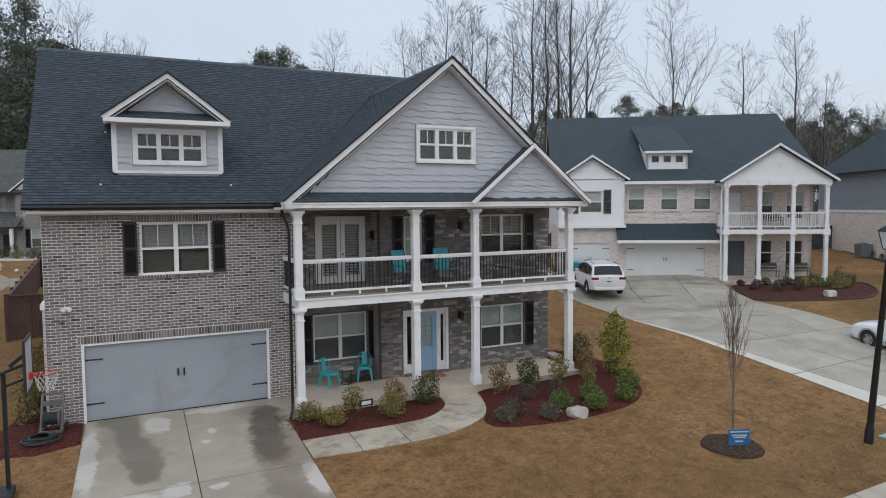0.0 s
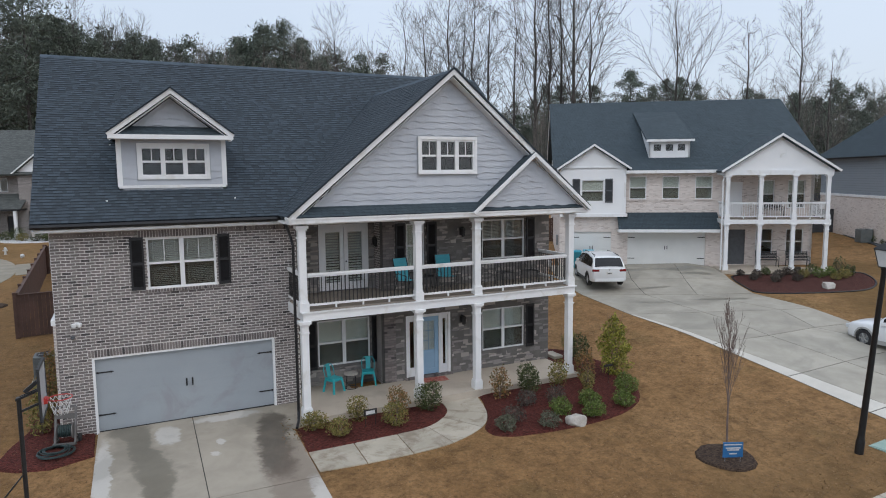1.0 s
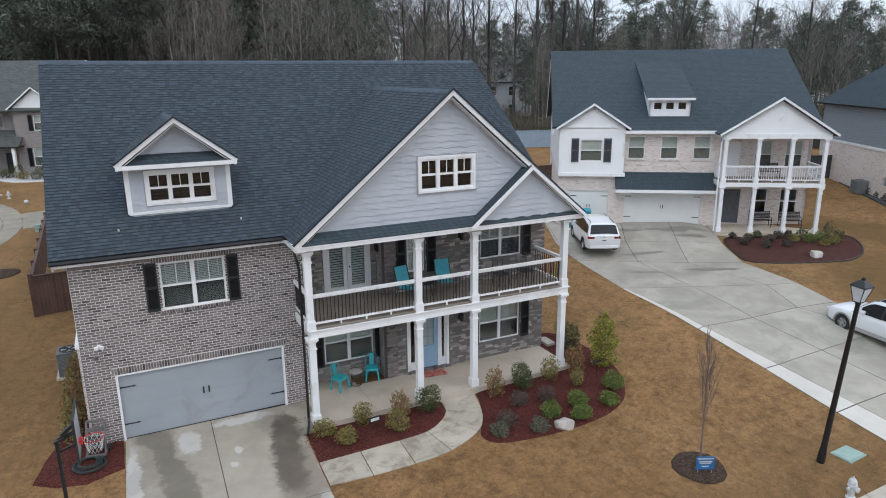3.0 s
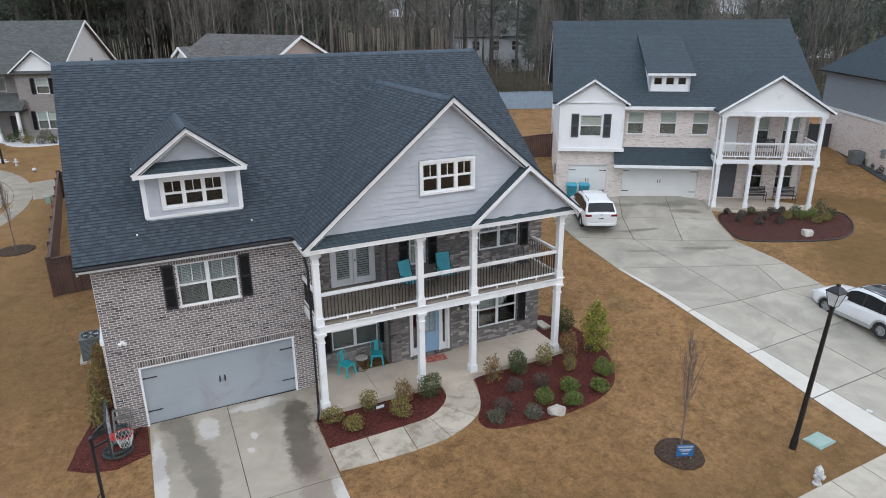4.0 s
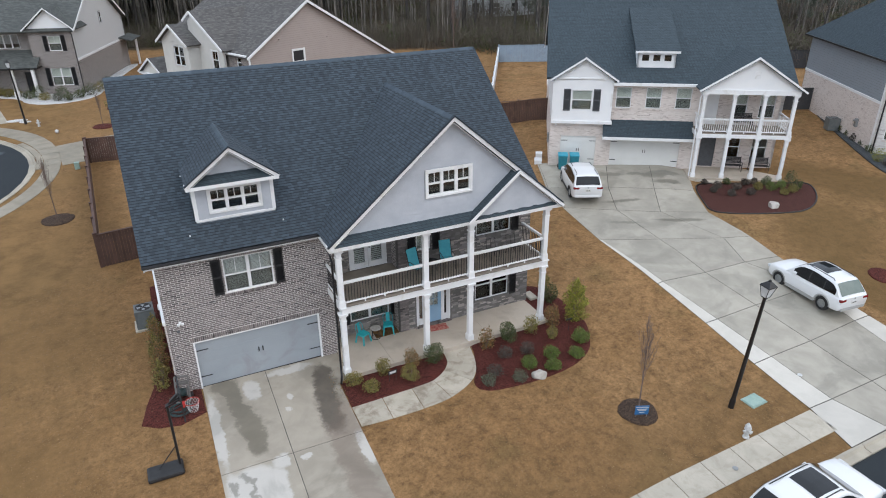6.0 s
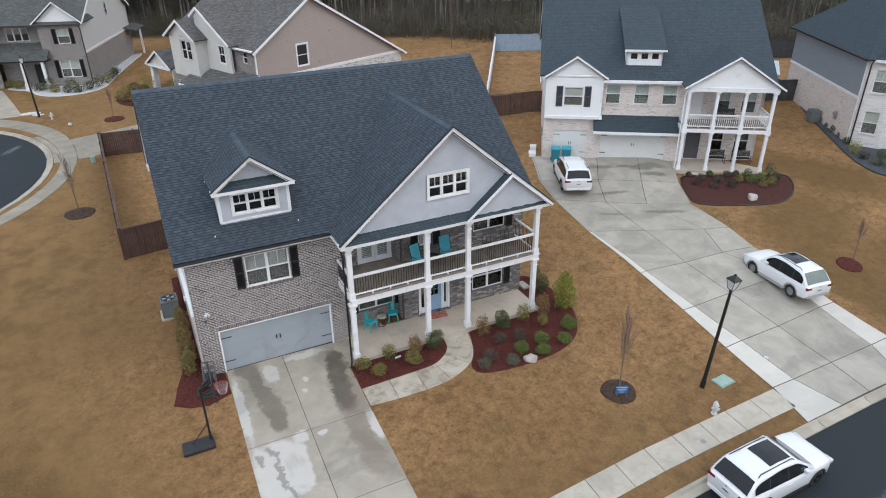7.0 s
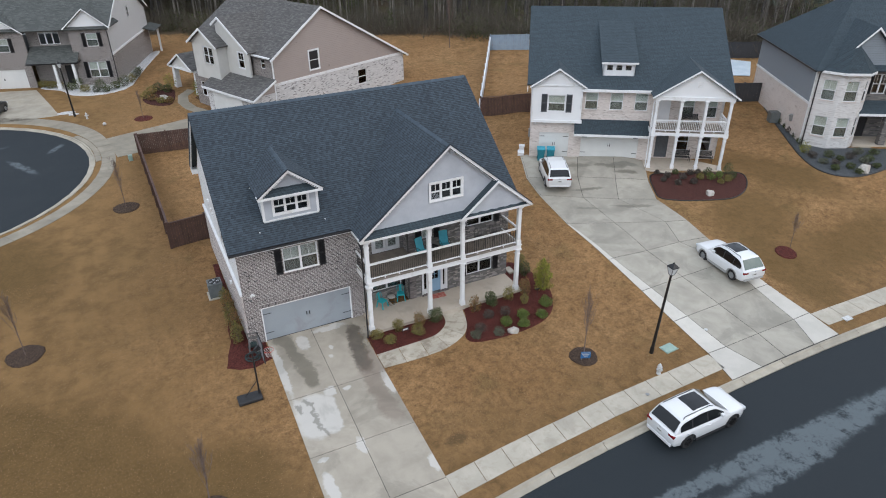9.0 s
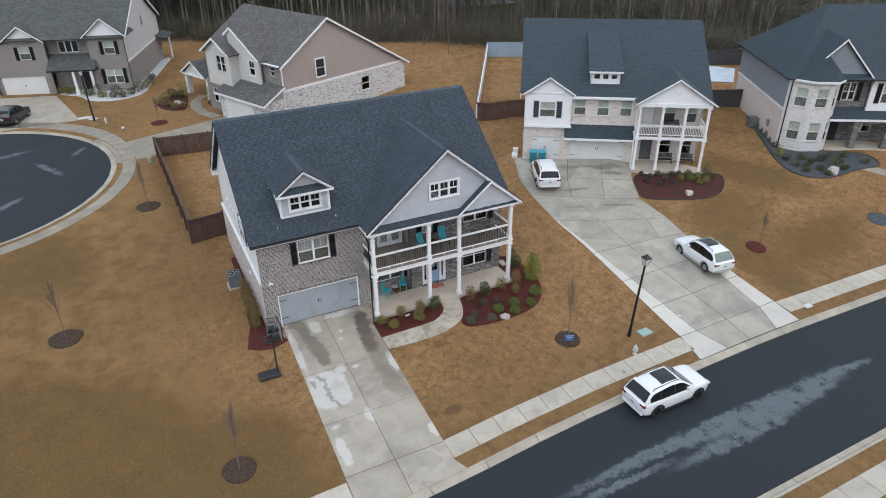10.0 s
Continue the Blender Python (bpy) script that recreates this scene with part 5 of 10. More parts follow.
s = Shape().box(9.75, 0.17, 0.14, 10.5, 0.215, 0.32).box(9.75, 0.17, 1.98, 10.5, 0.215, 2.15).box(9.75, 0.17, 0.32, 9.9, 0.215, 1.98).box(10.35, 0.17, 0.32, 10.5, 0.215, 1.98).box(9.9, 0.18, 0.32, 10.35, 0.21, 0.98)
s.box(9.94, 0.172, 0.38, 10.31, 0.18, 0.92)
dr = part("front_door", s, M_DOOR_BLUE, home, "light blue front door with a tall glass light")
p = part("pane", Shape().box(9.9, 0.19, 0.98, 10.35, 0.197, 1.98), M_GLASS, dr)
p.visible_shadow = False
# added pale panel that stands in for the reflection in the door glass
part("reflection_panel", Shape().box(9.9, 0.212, 0.98, 10.35, 0.222, 1.98), M_BLIND, dr)
part("glazing_bars", Shape().box(10.115, 0.18, 0.98, 10.135, 0.188, 1.98).box(9.9, 0.18, 1.3, 10.35, 0.188, 1.32).box(9.9, 0.18, 1.64, 10.35, 0.188, 1.66), M_DOOR_BLUE, dr)
part("handle", Shape().lathe(9.82, 0.13, [(0.0, 0), (0.03, 0.01), (0.03, 0.09), (0.0, 0.1)], 10, 1.02), M_IRON, dr)
n = 22
s = Shape()
for k in range(n):
    s.box(9.2 + 1.78 * (k + 0.07) / n, 0.0, 0.02, 9.2 + 1.78 * (k + 0.93) / n, 0.14, 0.125)
parts("brick", s, M_BRICK, wall_e)
# porch slab and deck
s = Shape()
for x0, x1 in ((5.52, 7.35), (7.362, 9.3), (9.312, 11.9), (11.912, 14.9)):
    s.box(x0, -1.95, -0.3, x1, 0.89 if x1 < 8 else 0.12, 0.055)
parts("porch_slab", s, M_PORCH, home, "tan concrete porch floor slab")
s = Shape().box(5.35, -1.86, 2.86, 14.72, -1.58, 3.13)
s.box(5.3, -1.9, 3.09, 14.77, -1.55, 3.13)
s.box(14.45, -1.58, 2.86, 14.72, 0.1, 3.13)
s.box(5.35, -1.58, 2.86, 5.6, 0.0, 3.13)
parts("porch_beam", s, M_WHITE, home)
s = Shape()
for k in range(13):
    s.box(5.4, -1.84 + k * 0.15, 3.135, 14.7, -1.84 + k * 0.15 + 0.144, 3.165)
s.box(5.66, 0.1, 3.13, 8.48, 0.89, 3.16)
parts("deck_board", s, M_DECK, home)
part("ceiling", Shape().box(5.5, -1.6, 2.9, 14.6, 0.1, 2.95), M_WHITE, home)
parts("ceiling", Shape().box(5.3, -1.75, 5.57, 14.8, 0.2, 5.62).box(5.66, 0.2, 5.57, 8.5, 0.9, 5.62), M_WHITE, home)
COLS = (5.4, 8.93, 10.965, 14.57)
for x in COLS:
    post_column(home, x, -1.73, 0.055, 2.86)
    post_column(home, x, -1.73, 3.13, 5.56)
for a, b in zip(COLS, COLS[1:]):
    railing(home, (a + 0.13, -1.73), (b - 0.13, -1.73), 3.17, 1.03)
railing(home, (14.57, -1.6), (14.57, 0.1), 3.17, 1.03)
railing(home, (5.4, -1.6), (5.4, 0.0), 3.17, 1.03)
# front gable
GX, GZ, GY = 10.05, 10.02, -2.02
gs = (GZ - EAVE_Z) / (GX - 5.04)
ye = (GZ - EAVE_Z) / SL - 0.42
GW = (9.06, 10.9, 7.02, 7.98)


def gable_edge(z, sgn):
    """Where the front gable's wall meets its roof at that height."""
    return GX + sgn * min(4.6, (GZ - 0.22 - z) / gs)


s = Shape().prism([(gable_edge(z, sg), -1.70, z) for z, sg in ((5.6, -1), (5.6, 1), (GW[2], 1), (GW[2], -1))], (0, 0.15, 0))
s.prism([(gable_edge(GW[2], -1), -1.70, GW[2]), (GW[0], -1.70, GW[2]), (GW[0], -1.70, GW[3]), (gable_edge(GW[3], -1), -1.70, GW[3])], (0, 0.15, 0))
s.prism([(GW[1], -1.70, GW[2]), (gable_edge(GW[2], 1), -1.70, GW[2]), (gable_edge(GW[3], 1), -1.70, GW[3]), (GW[1], -1.70, GW[3])], (0, 0.15, 0))
s.prism([(gable_edge(GW[3], -1), -1.70, GW[3]), (gable_edge(GW[3], 1), -1.70, GW[3]), (GX, -1.70, GZ - 0.22)], (0, 0.15, 0))
gable_wall = part("gable_wall", s, M_SIDING, home, "pale grey gable wall of shake siding")
for sgn in (-1, 1):
    ex = GX + sgn * (GX - 5.04)
    pts = [(ex, GY, EAVE_Z), (GX, GY, GZ), (GX, ye, GZ), (ex, -0.42, EAVE_Z)]
    roof_slab(home, pts if sgn > 0 else pts[::-1], M_FELT, 0.15)
s = rake(Shape(), (5.0, GY - 0.02, EAVE_Z + 0.0), (GX, GY - 0.02, GZ + 0.02), (15.1, GY - 0.02, EAVE_Z), 0.145, 0.06)
s = rake(s, (5.04, GY + 0.17, EAVE_Z - 0.16), (GX, GY + 0.17, GZ - 0.16), (15.06, GY + 0.17, EAVE_Z - 0.16), 0.05, 0.31)
s.box(5.0, -2.06, 5.63, 15.1, -1.6, 5.79)
s.box(4.98, -2.08, 5.74, 15.12, -1.62, 5.80)
parts("fascia", s, M_WHITE, home)
parts("drip_edge", rake(Shape(), (4.96, GY - 0.035, EAVE_Z + 0.055), (GX, GY - 0.035, GZ + 0.075), (15.14, GY - 0.035, EAVE_Z + 0.055), 0.05, 0.11), M_FELT, home, "dark shingle edge over the gable boards")
parts("soffit", Shape().box(5.04, -2.02, 5.60, 5.3, -0.4, 5.66).box(14.8, -2.02, 5.60, 15.06, 0.1, 5.66), M_WHITE, home)
roof_slab(home, [(5.2, -2.1, 5.81), (14.95, -2.1, 5.81), (14.6, -1.68, 6.1), (5.55, -1.68, 6.1)], M_SHINGLE_FAR, 0.04, "pent_roof")


def g_left(z):
    return GX - (GZ - 0.28 - z) / gs


def g_right(z):
    return GX + (GZ - 0.28 - z) / gs


wavy_siding(gable_wall, g_left, g_right, 6.02, 9.7, -1.70, holes=[(GW[0] - 0.1, GW[1] + 0.1, GW[2] - 0.1, GW[3] + 0.13)])
window_unit(home, *GW, -1.76, 3, casing=0.075, grid=(2, 1), material=M_WHITE)
part("window_backing", Shape().box(GW[0] - 0.4, -0.9, GW[2] - 0.4, GW[1] + 0.4, -0.88, GW[3] + 0.4), M_ATTIC, home)
# the small gable on the right of the front
mx, mz, mh = 12.86, 7.60, 2.18
mg = part("gable_wall", Shape().prism([(mx - mh + 0.25, -1.96, 5.88), (mx + mh - 0.25, -1.96, 5.88), (mx, -1.96, mz - 0.2)], (0, 0.26, 0)), M_SIDING, home)
wavy_siding(mg, lambda z: mx - (mz - 0.22 - z) / 0.83, lambda z: mx + (mz - 0.22 - z) / 0.83, 5.9, 7.25, -1.96)
for sgn in (-1, 1):
    ex = mx + sgn * mh
    pts = [(ex, -2.2, 5.78), (mx, -2.2, mz), (mx, -1.7, mz), (ex, -1.7, 5.78)]
    roof_slab(home, pts if sgn > 0 else pts[::-1], M_SHINGLE_FAR, 0.08)
s = rake(Shape(), (mx - mh - 0.04, -2.21, 5.80), (mx, -2.21, mz + 0.0), (mx + mh + 0.04, -2.21, 5.80), 0.105, 0.05, 0.01)
s = rake(s, (mx - mh + 0.04, -2.07, 5.72), (mx, -2.07, mz - 0.075), (mx + mh - 0.04, -2.07, 5.72), 0.04, 0.22)
parts("fascia", s, M_WHITE, home)
# dormer
dx, dz, dy, de, dw = 2.345, 9.36, 0.55, 8.12, 1.60
dorm = part("dormer", wall_cells(Shape(), 0.93, 3.78, 6.5, 8.1, dy, dy + 0.12, [(1.5, 3.27, 6.96, 7.8)]).prism([(1.0, dy, 8.1), (3.7, dy, 8.1), (dx, dy, dz - 0.2)], (0, 0.12, 0)), M_SIDING, home, "gabled roof dormer with three white windows")
wavy_siding(dorm, lambda z: 0.95, lambda z: 3.76, 6.72, 8.08, dy, holes=[(1.4, 3.37, 6.86, 7.9)])
wavy_siding(dorm, lambda z: dx - (dz - 0.3 - z) / 0.81, lambda z: dx + (dz - 0.3 - z) / 0.81, 8.38, 9.08, dy)
s = Shape()
for x, sg in ((0.93, 1), (3.78, -1)):
    yb = (8.1 - EAVE_Z) / SL - 0.42
    s.prism([(x, dy, 6.5), (x, dy, 8.1), (x, yb + 0.1, 8.1), (x, dy + 0.1, 6.5)], (sg * 0.1, 0, 0))
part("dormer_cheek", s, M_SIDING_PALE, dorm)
s = Shape()
for sgn in (-1, 1):
    ex = dx + sgn * dw
    yb0, yb1 = (de - EAVE_Z) / SL - 0.42, (dz - EAVE_Z) / SL - 0.42
    pts = [(ex, 0.13, de), (dx, 0.13, dz), (dx, yb1, dz), (ex, yb0, de)]
    s.slab(pts if sgn > 0 else pts[::-1], 0.12)
part("dormer_roof", s, M_FELT, dorm)
s = rake(Shape(), (dx - dw - 0.03, 0.11, de + 0.02), (dx, 0.11, dz + 0.02), (dx + dw + 0.03, 0.11, de + 0.02), 0.125, 0.05)
s = rake(s, (dx - dw, 0.34, de - 0.12), (dx, 0.34, dz - 0.12), (dx + dw, 0.34, de - 0.12), 0.05, 0.41)
s.box(dx - dw - 0.03, 0.08, 7.99, dx + dw + 0.03, 0.55, 8.11)
s.box(0.90, dy - 0.03, 6.68, 1.03, dy + 0.02, 7.99).box(3.68, dy - 0.03, 6.68, 3.81, dy + 0.02, 7.99).box(0.93, dy - 0.035, 6.64, 3.78, dy, 6.72)
parts("trim", s, M_WHITE, dorm)
parts("drip_edge", rake(Shape(), (dx - dw - 0.06, 0.09, de + 0.06), (dx, 0.09, dz + 0.065), (dx + dw + 0.06, 0.09, de + 0.06), 0.042, 0.09), M_FELT, dorm)
part("pent_roof", Shape().slab([(dx - 1.38, 0.1, 8.12), (dx + 1.38, 0.1, 8.12), (dx + 1.1, dy, 8.36), (dx - 1.1, dy, 8.36)], 0.03), M_SHINGLE_FAR, dorm)
window_unit(home, 1.5, 3.27, 6.96, 7.8, dy - 0.01, 3, casing=0.08, grid=(2, 1), material=M_WHITE)
part("window_backing", Shape().box(1.2, dy + 0.9, 6.6, 3.6, dy + 0.93, 7.95), M_ATTIC, home)
# wall lanterns
for x, y, z in ((8.48, 0.85, 4.75), (11.35, 0.06, 1.95), (11.35, 0.06, 5.0)):
    s = Shape().box(x - 0.05, y - 0.03, z - 0.12, x + 0.05, y + 0.04, z + 0.12).beam((x, y, z + 0.14), (x, y - 0.16, z + 0.14), 0.03, 0.03)
    s.lathe(x, y - 0.16, [(0.03, 0.14), (0.09, 0.1), (0.075, -0.14), (0.03, -0.18)], 6, z)
    part("wall_lantern", s, M_IRON, home, "black iron wall lantern")
s = Shape().box(-0.36, -0.1, 3.0, -0.26, -0.01, 3.1).lathe(-0.38, -0.14, [(0.01, -0.05), (0.05, -0.02), (0.06, 0.06), (0.02, 0.08)], 8, 3.02).lathe(-0.24, -0.14, [(0.01, -0.05), (0.05, -0.02), (0.06, 0.06), (0.02, 0.08)], 8, 3.02)
part("floodlight", s, M_WHITE, home, "white twin floodlight")
part("security_camera", Shape().lathe(-0.42, -0.06, [(0.02, 0), (0.055, 0.02), (0.055, 0.08), (0.02, 0.1)], 10, 2.66), M_CHARCOAL, home)
for x, y in ((0.6, 0.2), (3.96, 0.2), (0.75, 2.2)):
    part("roof_vent", Shape().lathe(x, y, [(0.025, -0.05), (0.025, 0.035), (0.02, 0.045)], 8, main_roof(y)), M_WHITE, home)


# ---- neighbouring houses ----
def gable_end(owner, x0, x1, z, peak_z, y, thick, material, over=0.3, roof=None, back=3.0, fascia=0.115, name="gable_wall"):
    """A front-facing gable: wall triangle, two roof slopes running back to y = back, and rake boards."""
    xm = (x0 + x1) / 2
    k = (peak_z - z) / (xm - x0)
    part(name, Shape().prism([(x0 + 0.2, y, z - 0.05), (x1 - 0.2, y, z - 0.05), (x1 - 0.2, y, z + 0.1), (xm, y, peak_z - 0.15), (x0 + 0.2, y, z + 0.1)], (0, thick, 0)), material, owner)
    for sg in (-1, 1):
        e = xm + sg * (xm - x0)
        pts = [(e, y - over, z), (xm, y - over, peak_z), (xm, back, peak_z), (e, back - 0.01, z)]
        roof_slab(owner, pts if sg > 0 else pts[::-1], roof, 0.13, "gable_roof")
    s = rake(Shape(), (x0 - 0.03, y - over - 0.02, z), (xm, y - over - 0.02, peak_z + 0.02), (x1 + 0.03, y - over - 0.02, z), fascia, 0.05)
    parts("rake_board", s, M_WHITE, owner)


def house_two():
    """Whitewashed brick house, in its own axes: x along the front from the porch's left column, y to the back."""
    h = thing("house", "two-storey whitewashed brick house with white gables and columned double porch", "house", (32.6, 7.41, 1.19), -33.2)
    W, E = -9.5, 5.6
    gar = [(-5.35, -0.72, 0.0, 2.15)] + [(a, a + 1.02, 4.1, 5.5) for a in (-5.3, -3.35, -1.42)]
    part("wall", wall_cells(Shape(), -5.7, 0.3, -0.4, 5.85, 1.65, 1.9, gar), M_BRICK_WHITE, h, "cream whitewashed brick front wall")
    part("wall", wall_cells(Shape(), W, -5.7, -0.4, 3.2, 1.6, 1.85, [(-8.75, -6.35, 0.0, 2.1)]), M_BRICK_WHITE, h, "cream whitewashed brick wall with a single garage door")
    part("wall", wall_cells(Shape(), W + 0.1, -5.55, 3.15, 6.1, 1.3, 1.5, [(-8.22, -6.88, 3.98, 5.3)]), M_BOARD, h, "white board-and-batten bay above the small garage")
    parts("trim", Shape().box(W, 1.22, 3.05, -5.45, 1.6, 3.25).box(W, 1.26, 3.25, W + 0.12, 1.4, 6.0).box(-5.67, 1.26, 3.25, -5.55, 1.4, 6.0).box(W, 1.24, 6.02, -5.5, 1.32, 6.12), M_WHITE, h)
    s = Shape().box(W, 1.85, -0.5, W + 0.2, 17.2, 3.1)
    part("wall", s, M_BRICK_WHITE, h)
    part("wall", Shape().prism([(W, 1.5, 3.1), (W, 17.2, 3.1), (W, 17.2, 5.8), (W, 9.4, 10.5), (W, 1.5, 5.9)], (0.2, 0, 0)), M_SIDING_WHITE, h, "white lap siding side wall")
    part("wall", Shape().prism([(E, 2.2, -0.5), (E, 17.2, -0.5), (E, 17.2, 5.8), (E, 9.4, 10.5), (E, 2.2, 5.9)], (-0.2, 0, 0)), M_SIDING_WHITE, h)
    part("wall", Shape().box(W, 17.0, -0.5, E, 17.2, 5.8), M_SIDING_WHITE, h)
    pd = [(0.75, 1.75, 0.05, 2.2), (2.35, 3.35, 0.7, 2.25), (4.1, 5.1, 0.7, 2.25), (0.6, 1.5, 3.0, 5.1), (2.35, 3.35, 3.5, 5.2), (4.1, 5.1, 3.5, 5.2)]
    part("wall", wall_cells(Shape(), 0.3, E, -0.4, 5.8, 2.2, 2.45, pd), M_BRICK_WHITE, h, "cream brick porch wall")
    part("wall", Shape().box(0.05, 1.9, -0.4, 0.3, 2.45, 5.8), M_BRICK_WHITE, h)
    part("floor", Shape().box(W + 0.2, 2.5, 2.75, E - 0.2, 17, 2.95), M_ROOM, h)
    part("ceiling", Shape().box(W + 0.2, 2.0, 5.7, E - 0.2, 17, 5.8), M_ROOM, h)
    # main roof
    part("roof", Shape().slab([(-5.4, 1.2, 5.85), (5.95, 1.2, 5.85), (5.95, 9.4, 10.75), (-5.4, 9.4, 10.75)], 0.16).slab([(-9.95, 1.55, 6.059), (-5.4, 1.55, 6.059), (-5.4, 9.4, 10.75), (-9.95, 9.4, 10.75)], 0.16), M_SHINGLE_FAR, h, "dark slate-grey shingle roof")
    part("roof", Shape().slab([(5.95, 17.6, 5.85), (-9.95, 17.6, 5.85), (-9.95, 9.4, 10.75), (5.95, 9.4, 10.75)], 0.16), M_SHINGLE_FAR, h)
    s = Shape()
    for x in (-9.9, 5.9):
        s.beam((x, 1.25, 5.6), (x, 9.4, 10.48), 0.05, 0.16).beam((x, 9.4, 10.48), (x, 17.55, 5.6), 0.05, 0.16)
    s.box(-5.6, 1.08, 5.68, 0.2, 1.22, 5.86)
    s.box(-5.6, 1.22, 5.66, 0.2, 1.66, 5.70)
    parts("fascia", s, M_WHITE, h)
    gable_end(h, -9.68, -5.32, 6.02, 7.45, 1.3, 0.2, M_BOARD, 0.3, M_SHINGLE_FAR, 3.9)
    gable_end(h, -0.42, 5.95, 5.78, 7.83, -0.05, 0.2, M_BOARD, 0.3, M_SHINGLE_FAR, 4.5)
    # shed dormer
    d = part("dormer", wall_cells(Shape(), -4.05, -1.6, 6.4, 7.68, 2.5, 2.65, [(-3.82 + k * 0.72, -3.26 + k * 0.72, 7.0, 7.5) for k in range(3)]), M_WHITE, h, "white shed dormer with three small windows")
    part("dormer_roof", Shape().slab([(-4.25, 2.2, 7.75), (-1.4, 2.2, 7.75), (-1.4, 7.9, 9.86), (-4.25, 7.9, 9.86)], 0.12), M_SHINGLE_FAR, d)
    parts("dormer_cheek", Shape().prism([(-4.05, 2.5, 6.5), (-4.05, 2.5, 7.7), (-4.05, 7.0, 9.4)], (0.1, 0, 0)).prism([(-1.6, 2.5, 6.5), (-1.6, 2.5, 7.7), (-1.6, 7.0, 9.4)], (-0.1, 0, 0)).box(-4.25, 2.17, 7.6, -1.4, 2.24, 7.74), M_WHITE, d)
    for k in range(3):
        window_unit(h, -3.82 + k * 0.72, -3.26 + k * 0.72, 7.0, 7.5, 2.5, 1, material=M_WHITE, pane_rows=1)
    part("window_backing", Shape().box(-4.0, 3.2, 6.8, -1.7, 3.25, 7.7), M_ROOM, h)
    # pent roof over the double garage
    part("pent_roof", Shape().slab([(-6.0, 0.78, 2.32), (-0.1, 0.78, 2.32), (-0.1, 1.66, 3.3), (-6.0, 1.66, 3.3)], 0.1), M_SHINGLE_FAR, h)
    parts("fascia", Shape().box(-6.02, 0.72, 2.14, -0.08, 0.8, 2.32).box(-6.0, 0.8, 2.14, -0.1, 1.66, 2.2), M_WHITE, h)
    # windows
    for a in (-5.3, -3.35, -1.42):
        window_unit(h, a, a + 1.02, 4.1, 5.5, 1.7, 1, blind="half")
        part("window_sill", Shape().box(a - 0.08, 1.58, 4.02, a + 1.1, 1.7, 4.1), M_BRICK_WHITE, h)
    window_unit(h, -8.22, -6.88, 3.98, 5.3, 1.34, 1, blind="half", casing=0.06)
    shutter(h, -8.76, -8.3, 3.92, 5.38, 1.29, None, M_CHARCOAL)
    shutter(h, -6.8, -6.34, 3.92, 5.38, 1.29, None, M_CHARCOAL)
    for x0, x1, z0, z1, bl in ((2.35, 3.35, 0.7, 2.25, ""), (4.1, 5.1, 0.7, 2.25, ""), (2.35, 3.35, 3.5, 5.2, "half"), (4.1, 5.1, 3.5, 5.2, "half")):
        window_unit(h, x0, x1, z0, z1, 2.25, 1, blind=bl)
    part("front_door", Shape().box(0.75, 2.28, 0.05, 1.75, 2.34, 2.2), M_CHARCOAL, h, "dark front door in shadow")
    part("balcony_door", Shape().box(0.6, 2.26, 3.0, 1.5, 2.34, 5.1), M_WHITE, h)
    for x0, x1 in ((-5.35, -0.72), (-8.75, -6.35)):
        y = 1.75 if x0 > -6 else 1.7
        g = part("garage_door", Shape().box(x0, y, 0.0, x1, y + 0.08, 2.15), M_DOOR_WHITE, h, "plain white steel garage door")
        for k in range(1, 4):
            part("panel", Shape().box(x0, y - 0.008, k * 0.53 - 0.5, x1, y + 0.01, k * 0.53 + 0.02), M_DOOR_WHITE, g)
        part("panel", Shape().box(x0, y - 0.008, 1.63, x1, y + 0.01, 2.14), M_DOOR_WHITE, g)
        for x, sg in ((x0 + 0.03, 1), (x1 - 0.03, -1)):
            for z in (0.45, 1.75):
                part("strap_hinge", Shape().box(x, y - 0.02, z - 0.022, x + sg * 0.42, y - 0.008, z + 0.022), M_IRON, g)
        part("handle", Shape().box((x0 + x1) / 2 - 0.09, y - 0.025, 1.0, (x0 + x1) / 2 - 0.05, y - 0.008, 1.22).box((x0 + x1) / 2 + 0.05, y - 0.025, 1.0, (x0 + x1) / 2 + 0.09, y - 0.008, 1.22), M_IRON, g)
    # porch
    part("porch_slab", Shape().box(-0.25, -0.25, -0.6, 5.7, 2.2, 0.0), M_PORCH, h)
    part("porch_step", Shape().prism([(-0.25, -0.3, -0.6), (1.6, -0.9, -0.6), (1.9, -0.3, -0.6)], (0, 0, 0.5)), M_PORCH, h)
    parts("porch_beam", Shape().box(-0.18, -0.14, 2.72, 5.65, 0.14, 2.96).box(5.35, 0.14, 2.72, 5.65, 2.2, 2.96).box(-0.18, 0.14, 2.72, 0.12, 2.0, 2.96), M_WHITE, h)
    part("deck", Shape().box(-0.1, -0.1, 2.96, 5.6, 2.2, 3.0), M_DECK, h)
    parts("ceiling", Shape().box(-0.1, -0.1, 5.6, 5.6, 2.2, 5.65).box(-0.1, 0.14, 2.68, 5.6, 2.2, 2.72), M_WHITE, h)
    parts("porch_beam", Shape().box(-0.2, -0.14, 5.52, 5.68, 0.12, 5.8).box(5.4, 0.12, 5.52, 5.68, 2.2, 5.8).box(-0.2, 0.12, 5.52, 0.1, 1.9, 5.8), M_WHITE, h)
    cx = (0.0, 1.83, 3.66, 5.47)
    for x in cx:
        post_column(h, x, 0, 0.0, 2.72, 0.2)
        post_column(h, x, 0, 2.96, 5.52, 0.2)
    for a, b in zip(cx, cx[1:]):
        railing(h, (a + 0.11, 0), (b - 0.11, 0), 3.0, 0.95, False, 0.13)
